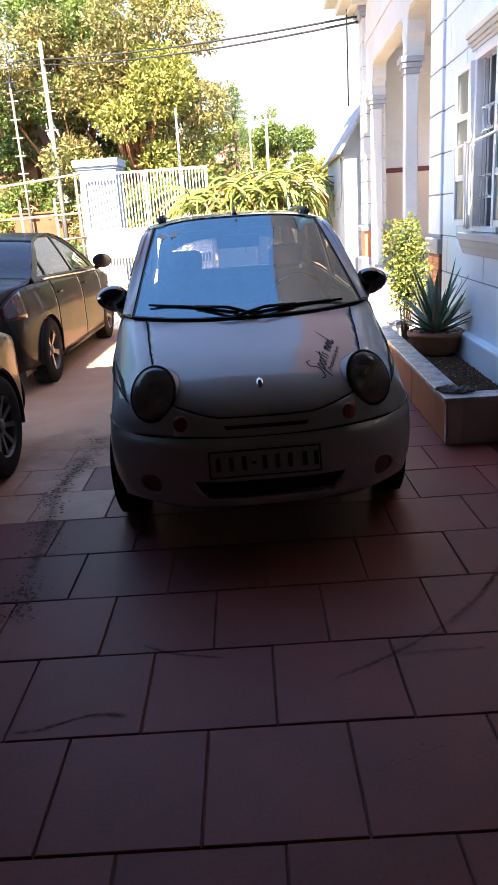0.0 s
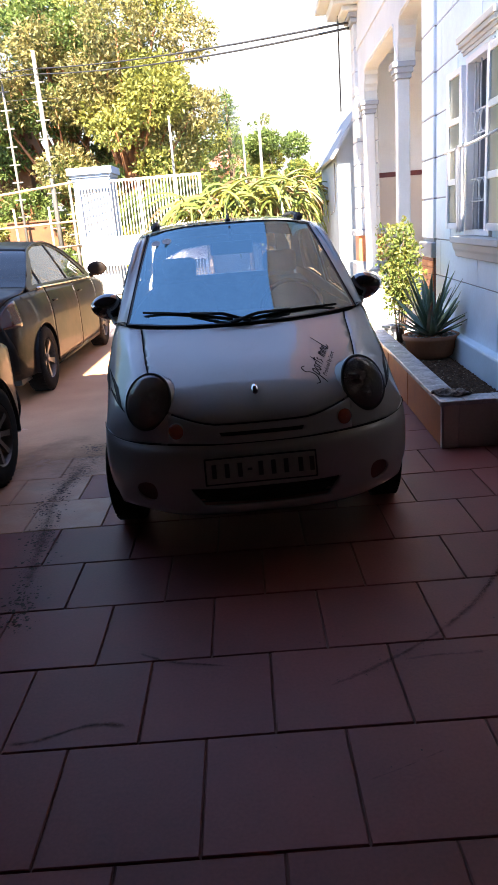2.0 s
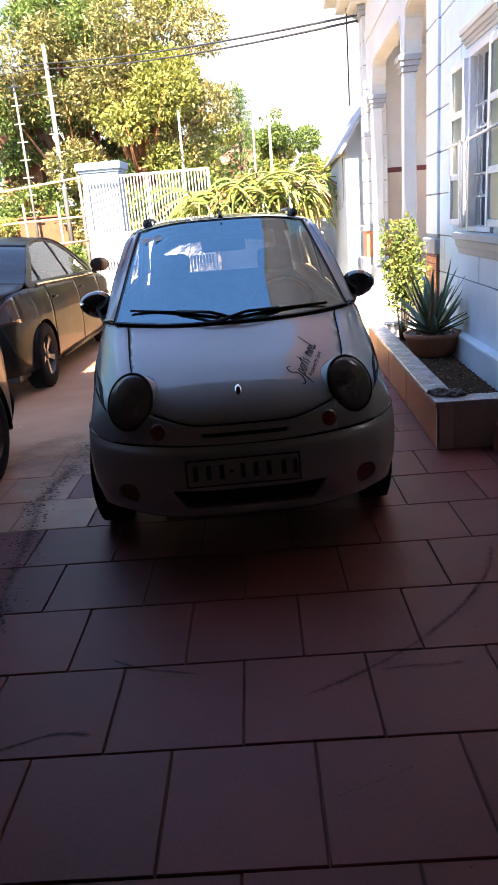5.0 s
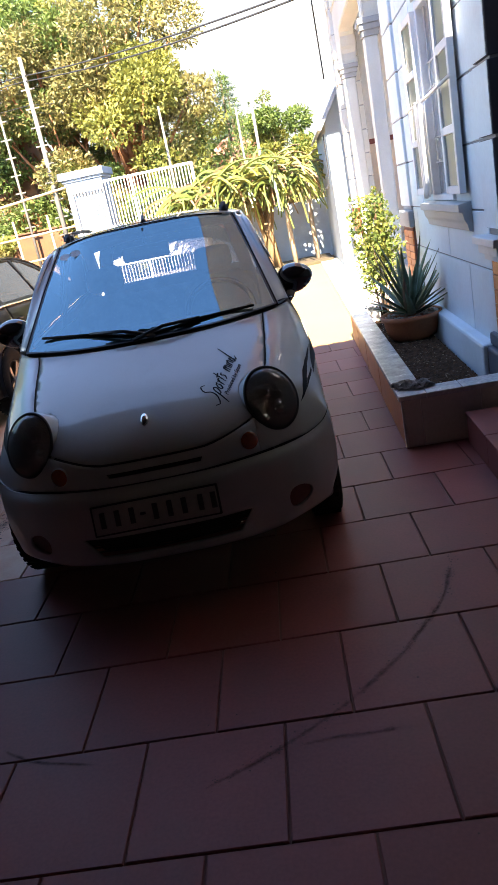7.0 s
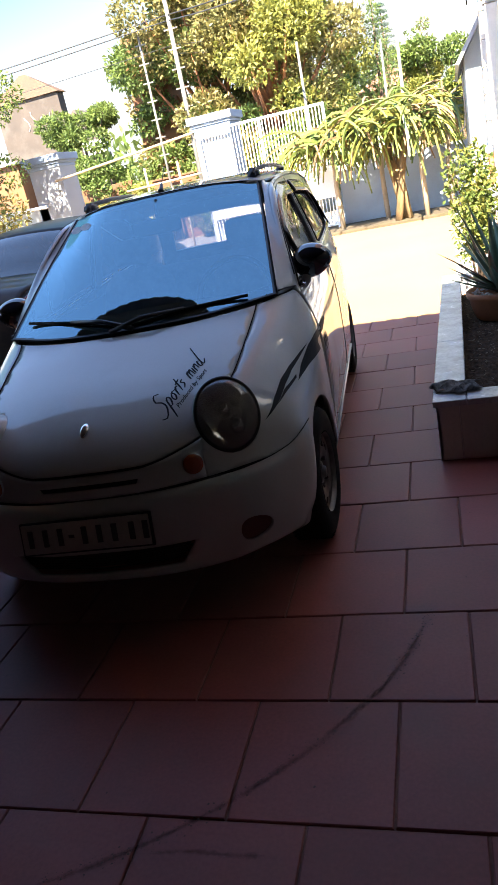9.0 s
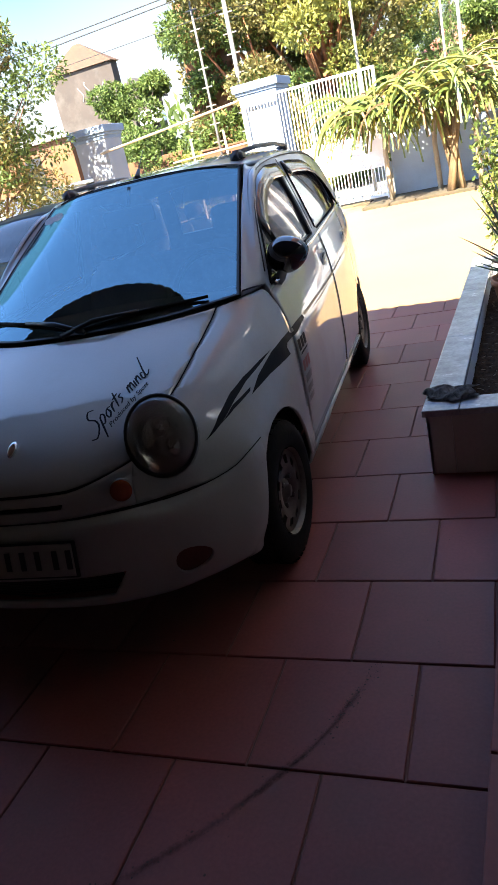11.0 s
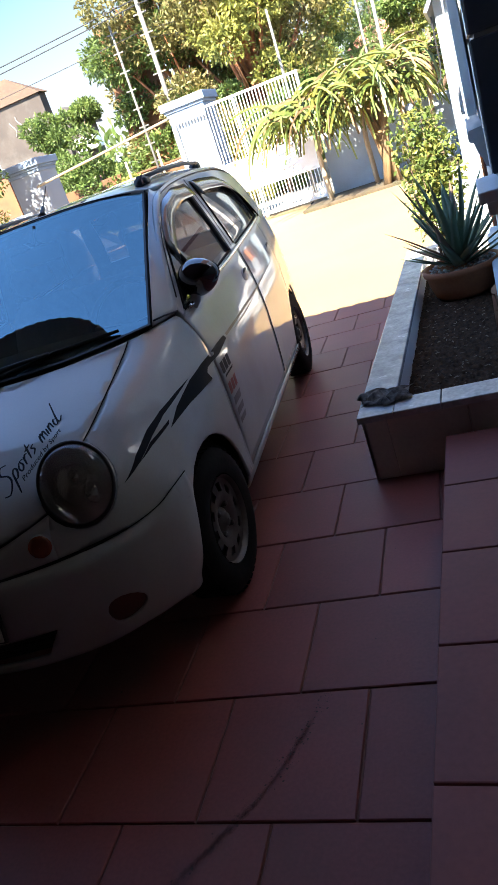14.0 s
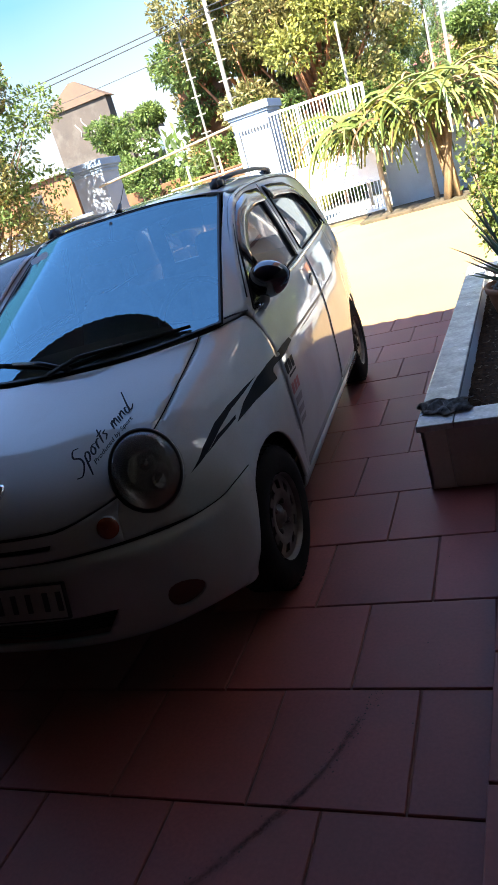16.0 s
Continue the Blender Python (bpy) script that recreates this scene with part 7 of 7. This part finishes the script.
        # tail lamp
        bm = sheet(grid(-2.115, -1.86, lambda y: 0.70, lambda y: g("w", y) - 0.015, 8, 6), mid)
        for v in bm.verts:
            v.co.x += 0.008
        put("tail_light", bm, "red_lens", "red tail light", solid=0.012)
        mir = new("door_mirror")
        mir.parent = c
        t = bmesh.new()
        bmesh.ops.create_uvsphere(t, u_segments=20, v_segments=12, radius=1.0)
        for v in t.verts:
            v.co = Vector((v.co.x * 0.12, (v.co.y * 0.09 if v.co.y > 0 else v.co.y * 0.03), v.co.z * 0.085))
        part("mirror_shell", t, paint, mir, smooth=True).matrix_basis = pose(s * 0.95, 0.88, 1.03)
        t = bmesh.new()
        tube(t, [(s * 0.85, 0.90, 0.95), (s * 0.92, 0.89, 0.98)], 0.028, 8)
        part("mirror_arm", t, paint, mir, smooth=True)
    # roof, glass, lids
    def across(y0, y1, n, k=0.0, frac=1.0):
        rows = []
        for y in (y0 + (y1 - y0) * i / n for i in range(n + 1)):
            z = g("t", y)
            x = side(y, z - 0.035) if z - 0.035 > g("w", y) else side(y, g("w", y)) - 0.02
            rows.append([(x * u, y + k * (1 - u * u), z - 0.035 * u * u) for u in np.linspace(-1, 1, 21)])
        return rows

    thick(part("roof", sheet(across(-0.80, 0.42, 14), mid), paint, c), 0.02)
    part("windscreen", sheet(across(0.425, 1.22, 12), mid), "dark_glass", c, smooth=True)
    part("rear_window", sheet(across(-1.50, -0.805, 12), mid), "dark_glass", c, smooth=True)
    thick(part("bonnet", sheet(across(1.225, 2.16, 14), mid), paint, c), 0.014)
    thick(part("boot_lid", sheet(across(-2.10, -1.505, 10), mid), paint, c), 0.014)
    def face(rows, nm, material):
        return thick(part(nm, sheet(patch([mirrored(r) for r in rows], 28, 14), mid), material, c), 0.014)

    face([[(0, -2.16, 0.82), (0.4, -2.15, 0.82), (0.655, -2.10, 0.80)], [(0, -2.21, 0.68), (0.45, -2.19, 0.68), (0.72, -2.08, 0.68)], [(0, -2.24, 0.50), (0.5, -2.21, 0.50), (0.78, -2.05, 0.50)], [(0, -2.22, 0.30), (0.5, -2.19, 0.30), (0.77, -2.02, 0.30)]], "rear_bumper", paint)
    face([[(0, 2.20, 0.70), (0.4, 2.18, 0.70), (0.62, 2.12, 0.68)], [(0, 2.26, 0.52), (0.45, 2.23, 0.52), (0.70, 2.12, 0.52)], [(0, 2.26, 0.35), (0.5, 2.22, 0.35), (0.76, 2.05, 0.35)], [(0, 2.20, 0.22), (0.5, 2.16, 0.22), (0.74, 2.02, 0.22)]], "front_bumper", paint)
    for x in (0.765, -0.765):
        for ax in AX:
            wheel(c, x, ax, 0.315, 0.20, spokes)
    for ax in AX:
        arch_liner(c, ax, 0.36, 0.31, 0.52, 0.855)
    part("underbody", boxes((-0.74, 0.74, -1.95, 2.0, 0.18, 0.26)), "black", c)
    part("cabin_side", boxes((0.74, 0.75, -1.2, 1.1, 0.26, 0.93), (-0.75, -0.74, -1.2, 1.1, 0.26, 0.93)), "black", c)
    part("parcel_shelf", boxes((-0.70, 0.70, -1.6, -0.9, 0.90, 0.93)), "black", c)
    part("dashboard", boxes((-0.70, 0.70, 0.70, 1.15, 0.80, 0.92), bevel=0.04), "black", c)
    for sx in (0.36, -0.36):
        seat = new("front_seat")
        seat.parent = c
        bm = bmesh.new()
        box(bm, sx - 0.24, sx + 0.24, -0.12, 0.0, 0.35, 1.02, bevel=0.05)
        part("seat_back", bm, "black", seat, smooth=True)
        bm = bmesh.new()
        box(bm, sx - 0.12, sx + 0.12, -0.15, -0.05, 1.06, 1.22, bevel=0.035)
        part("headrest", bm, "black", seat, smooth=True)
    bm = bmesh.new()
    box(bm, -0.66, 0.66, -1.05, -0.90, 0.40, 1.05, bevel=0.05)
    part("rear_seat", bm, "black", c, smooth=True)
    return c


saloon("saloon_car", "glossy dark brown-grey saloon car parked on the yard tiles", "paint_dark", (-3.07, 7.45, 0), 1.1, 5)
saloon("second_saloon_car", "dark saloon car with many-spoked wheels in the carport shade", "paint_dark", (-2.53, 2.02, 0), 1.0, 9)
# ---- floor tiles ----
full = tile_mesh(TILE - 0.0055, TILE - 0.0055)
far_faces, far_verts = [], []
cut_faces, cut_verts = [], []


def clip(poly, nx, ny, d):
    """Keeps the side of a convex outline where nx * x + ny * y <= d."""
    out = []
    for a, b in zip(poly, poly[1:] + poly[:1]):
        u, v = nx * a[0] + ny * a[1] - d, nx * b[0] + ny * b[1] - d
        if u <= 0:
            out.append(a)
        if (u < 0 < v) or (v < 0 < u):
            out.append((a[0] + (b[0] - a[0]) * u / (u - v), a[1] + (b[1] - a[1]) * u / (u - v)))
    return out


def flat_tile(poly, verts, faces):
    """A tile of any outline, with chamfered edges, joined into the rest."""
    k, n = len(verts), len(poly)
    cx, cy = sum(p[0] for p in poly) / n, sum(p[1] for p in poly) / n
    verts.extend((x, y, -0.011) for x, y in poly)
    for x, y in poly:
        l = math.hypot(cx - x, cy - y) or 1.0
        verts.append((x + (cx - x) / l * 0.004, y + (cy - y) / l * 0.004, 0.0))
    faces.extend((k + i, k + (i + 1) % n, k + n + (i + 1) % n, k + n + i) for i in range(n))
    faces.append(tuple(k + n + i for i in range(n)))


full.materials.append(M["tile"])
# copy for the left side: dust colour with brighter light mixed in
dusty = full.copy()
dusty.materials[0] = M["tile_dusty_lit"]
rng = random.Random(2)
ct, st_ = math.cos(radians(LAY)), math.sin(radians(LAY))
for r in range(-16, 29):
    for k in range(-27, 7):
        u, v = U0 + TILE * (k + (0.0 if r % 2 else 0.5)), V0 + TILE * r
        mx, my = u + TILE / 2, v + TILE / 2
        cx, cy = mx * ct - my * st_, mx * st_ + my * ct
        end = 6.70 if cx > -2.0 else 11.0
        if not (-9.8 < cx < 1.8 and -6.3 < cy < end + 0.25):
            continue
        near = -1.95 < cx < 1.45 and 0.2 < cy < 6.45
        if near:
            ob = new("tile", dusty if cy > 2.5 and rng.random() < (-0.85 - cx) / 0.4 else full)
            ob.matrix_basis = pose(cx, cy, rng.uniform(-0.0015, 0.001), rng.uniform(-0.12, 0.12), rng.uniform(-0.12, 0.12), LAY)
            ob.parent = floor
            continue
        g = 0.0028
        poly = [(a * ct - b * st_, a * st_ + b * ct) for a, b in ((u + g, v + g), (u + TILE - g, v + g), (u + TILE - g, v + TILE - g), (u + g, v + TILE - g))]
        for plane in ((1, 0, 1.6 if cy < 6.6 else -2.2), (-1, 0, 9.4), (0, 1, end), (0, -1, 6.0)):
            poly = clip(poly, *plane)
        if len(poly) > 2:
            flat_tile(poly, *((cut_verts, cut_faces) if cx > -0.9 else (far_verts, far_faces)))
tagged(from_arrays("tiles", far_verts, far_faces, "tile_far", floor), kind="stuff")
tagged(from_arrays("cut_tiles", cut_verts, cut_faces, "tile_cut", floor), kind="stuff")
# step tiles
for i in range(14):
    yb = 3.46 - i * 0.40
    part("nosing_tile", boxes((STEP_X - 0.006, STEP_X + 0.34, yb - 0.394, yb, 0.158, 0.172), bevel=0.004), "step_tile", porch)
    part("riser_tile", boxes((STEP_X, STEP_X + 0.012, yb - 0.394, yb, 0.0, 0.154)), "step_tile", porch)
    for j in range(3):
        part("porch_tile", boxes((STEP_X + 0.346 + j * 0.4, STEP_X + 0.740 + j * 0.4, yb - 0.394, yb, 0.158, 0.171), bevel=0.003), "step_tile", porch)

# dried mud: tyre arcs and scattered crumbs on the tiles
def mud(name, label, paths, count, spread, size, seed, material="mud"):
    g = random.Random(seed)
    verts, faces = [], []
    for path, weight in paths:
        pts = spline([(x, y, 0) for x, y in path], 60)
        for i in range(int(count * weight)):
            t = g.random() * 59
            p = pts[int(t)].lerp(pts[int(t) + 1], t % 1)
            clump = noise.noise((p.x * 3.1, p.y * 3.1, seed))
            if clump < g.uniform(-0.5, 0.35):
                continue
            cx, cy = p.x + g.gauss(0, spread), p.y + g.gauss(0, spread)
            r = size * g.random() ** 5 + 0.0009
            n, k = 6, len(verts)
            for q in range(n):
                a = 2 * math.pi * q / n + g.uniform(-0.3, 0.3)
                rr = r * g.uniform(0.6, 1.3)
                verts.append((cx + rr * math.cos(a), cy + rr * math.sin(a), 0.0022))
            verts.append((cx, cy, 0.0022 + min(0.0003, r * 0.05)))
            faces.extend([(k + q, k + (q + 1) % n, k + n) for q in range(n)])
    ob = from_arrays(name, verts, faces, material)
    return tagged(ob, label, "dirt", kind="stuff")


def smear_material():
    """A worn film of dried mud, thick in the middle of its track and broken up towards the edges."""
    m = surf("smeared_mud", (0.085, 0.048, 0.042), (0.055, 0.032, 0.028), 14, 0.85, 0.0, spec=0.2)
    n, l = m.node_tree.nodes, m.node_tree.links
    uv, sep, tc, ns = n.new("ShaderNodeUVMap"), n.new("ShaderNodeSeparateXYZ"), n.new("ShaderNodeTexCoord"), n.new("ShaderNodeTexNoise")
    ns.inputs["Scale"].default_value, ns.inputs["Detail"].default_value, ns.inputs["Roughness"].default_value = 21, 9, 0.85
    l.new(uv.outputs[0], sep.inputs[0])
    l.new(tc.outputs["Object"], ns.inputs["Vector"])
    edge, ends, cover = (n.new("ShaderNodeMath") for _ in range(3))
    edge.operation, ends.operation, cover.operation = "PINGPONG", "MULTIPLY", "MULTIPLY"
    edge.inputs[1].default_value = 0.5
    l.new(sep.outputs["X"], edge.inputs[0])
    l.new(edge.outputs[0], ends.inputs[0])
    l.new(sep.outputs["Y"], ends.inputs[1])
    l.new(ends.outputs[0], cover.inputs[0])
    l.new(ns.outputs[0], cover.inputs[1])
    rng = n.new("ShaderNodeMapRange")
    rng.inputs[1].default_value, rng.inputs[2].default_value, rng.inputs[4].default_value = 0.13, 0.27, 0.72
    l.new(cover.outputs[0], rng.inputs[0])
    l.new(rng.outputs[0], n["Principled BSDF"].inputs["Alpha"])
    return m


M["smear"] = smear_material()


def smear(label, path, width, strength=1.0):
    pts = spline([(x, y, 0) for x, y in path], 40)
    bm = bmesh.new()
    uv = bm.loops.layers.uv.new("UVMap")
    rows_ = []
    for i, q in enumerate(pts):
        way = (pts[min(i + 1, len(pts) - 1)] - pts[max(i - 1, 0)]).normalized()
        side = Vector((-way.y, way.x, 0)) * width * (0.5 + 0.25 * noise.noise((q.x * 4, q.y * 4, 2)))
        v = i / (len(pts) - 1)
        rows_.append((bm.verts.new(q + side + Vector((0, 0, 0.0016))), bm.verts.new(q - side + Vector((0, 0, 0.0016))), strength * min(1, 5 * v, 5 * (1 - v))))
    for a, b in zip(rows_, rows_[1:]):
        f = bm.faces.new((a[0], a[1], b[1], b[0]))
        for lp, (u, v) in zip(f.loops, ((0, a[2]), (1, a[2]), (1, b[2]), (0, b[2]))):
            lp[uv].uv = (u, v)
    return tagged(part("tyre_mark", bm, "smear"), label, "dirt", kind="stuff")


def dust_film():
    """Tan dust trodden over tiles and joints, thinning out unevenly towards its edges."""
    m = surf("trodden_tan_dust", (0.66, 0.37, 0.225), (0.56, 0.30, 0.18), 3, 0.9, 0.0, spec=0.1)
    n, l = m.node_tree.nodes, m.node_tree.links
    uv, sep, tc, ns = n.new("ShaderNodeUVMap"), n.new("ShaderNodeSeparateXYZ"), n.new("ShaderNodeTexCoord"), n.new("ShaderNodeTexNoise")
    ns.inputs["Scale"].default_value, ns.inputs["Detail"].default_value, ns.inputs["Roughness"].default_value = 2.2, 8, 0.65
    l.new(uv.outputs[0], sep.inputs[0])
    l.new(tc.outputs["Object"], ns.inputs["Vector"])
    add, rng = n.new("ShaderNodeMath"), n.new("ShaderNodeMapRange")
    l.new(sep.outputs["X"], add.inputs[0])
    l.new(ns.outputs[0], add.inputs[1])
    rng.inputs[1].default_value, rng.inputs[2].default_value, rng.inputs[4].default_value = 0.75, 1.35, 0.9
    l.new(add.outputs[0], rng.inputs[0])
    l.new(rng.outputs[0], n["Principled BSDF"].inputs["Alpha"])
    return m


M["dust"] = dust_film()


def dust_sheet(label, x0, x1, y0, y1, cover):
    """A film of dust over the tiles; cover(x, y) says how thick it lies, 0 to 1."""
    bm = bmesh.new()
    uv = bm.loops.layers.uv.new("UVMap")
    bm.faces.new([bm.verts.new((x, y, 0.0012)) for x, y in ((x0, y0), (x1, y0), (x1, y1), (x0, y1))])
    bmesh.ops.subdivide_edges(bm, edges=bm.edges[:], cuts=24, use_grid_fill=True)
    for f in bm.faces:
        for lp in f.loops:
            lp[uv].uv = (cover(lp.vert.co.x, lp.vert.co.y), 0)
    return tagged(part("dust", bm, "dust"), label, "dust", kind="stuff")


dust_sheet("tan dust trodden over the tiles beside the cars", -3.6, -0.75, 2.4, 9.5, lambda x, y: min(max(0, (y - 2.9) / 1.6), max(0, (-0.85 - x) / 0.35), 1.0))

smear("dark smeared tyre arc across the tiles", [(0.965, 2.33), (0.867, 2.03), (0.772, 1.86), (0.66, 1.72)], 0.06, 0.82)
smear("dark smeared tyre arc across the tiles", [(0.90, 2.22), (0.80, 1.93), (0.70, 1.76), (0.655, 1.70), (0.48, 1.523), (0.275, 1.367), (0.077, 1.257), (-0.085, 1.193)], 0.06, 0.80)
smear("short smeared tyre mark on the tiles", [(0.25, 1.352), (0.42, 1.386), (0.55, 1.39), (0.66, 1.40)], 0.045, 0.75)
smear("faint smeared tyre mark on the tiles", [(-0.62, 1.52), (-0.52, 1.46), (-0.43, 1.425), (-0.1, 1.36)], 0.04, 0.9)
smear("faint smeared tyre mark on the tiles", [(0.10, 0.84), (0.25, 0.90), (0.42, 0.98)], 0.03, 0.7)
smear("faint smeared tyre mark on the tiles", [(-0.95, 1.06), (-0.82, 1.07), (-0.66, 1.13), (-0.48, 1.10)], 0.05, 0.95)
smear("dark muddy tyre track beside the car", [(-1.32, 4.1), (-1.30, 3.5), (-1.34, 3.1), (-1.25, 2.6), (-1.18, 2.15), (-1.10, 1.65)], 0.24, 0.74)
mud("mud_crumbs", "fine mud crumbs along the tyre arcs", [([(0.965, 2.33), (0.867, 2.03), (0.772, 1.86)], 0.5), ([(0.80, 1.93), (0.70, 1.76), (0.48, 1.523), (0.275, 1.367), (0.077, 1.257)], 0.6)], 900, 0.012, 0.003, 3)
mud("mud_crumbs", "scattered dark mud crumbs beside the car", [([(-1.32, 4.1), (-1.30, 3.5), (-1.34, 3.1), (-1.25, 2.6), (-1.18, 2.15), (-1.10, 1.65)], 1.0)], 6500, 0.045, 0.009, 5, "mud_dark")
mud("mud_crumbs", "sparse mud specks on the tiles", [([(-1.8, 4.5), (0.0, 1.0), (1.1, 3.2), (0.9, 5.5)], 1.0)], 200, 0.35, 0.004, 8)
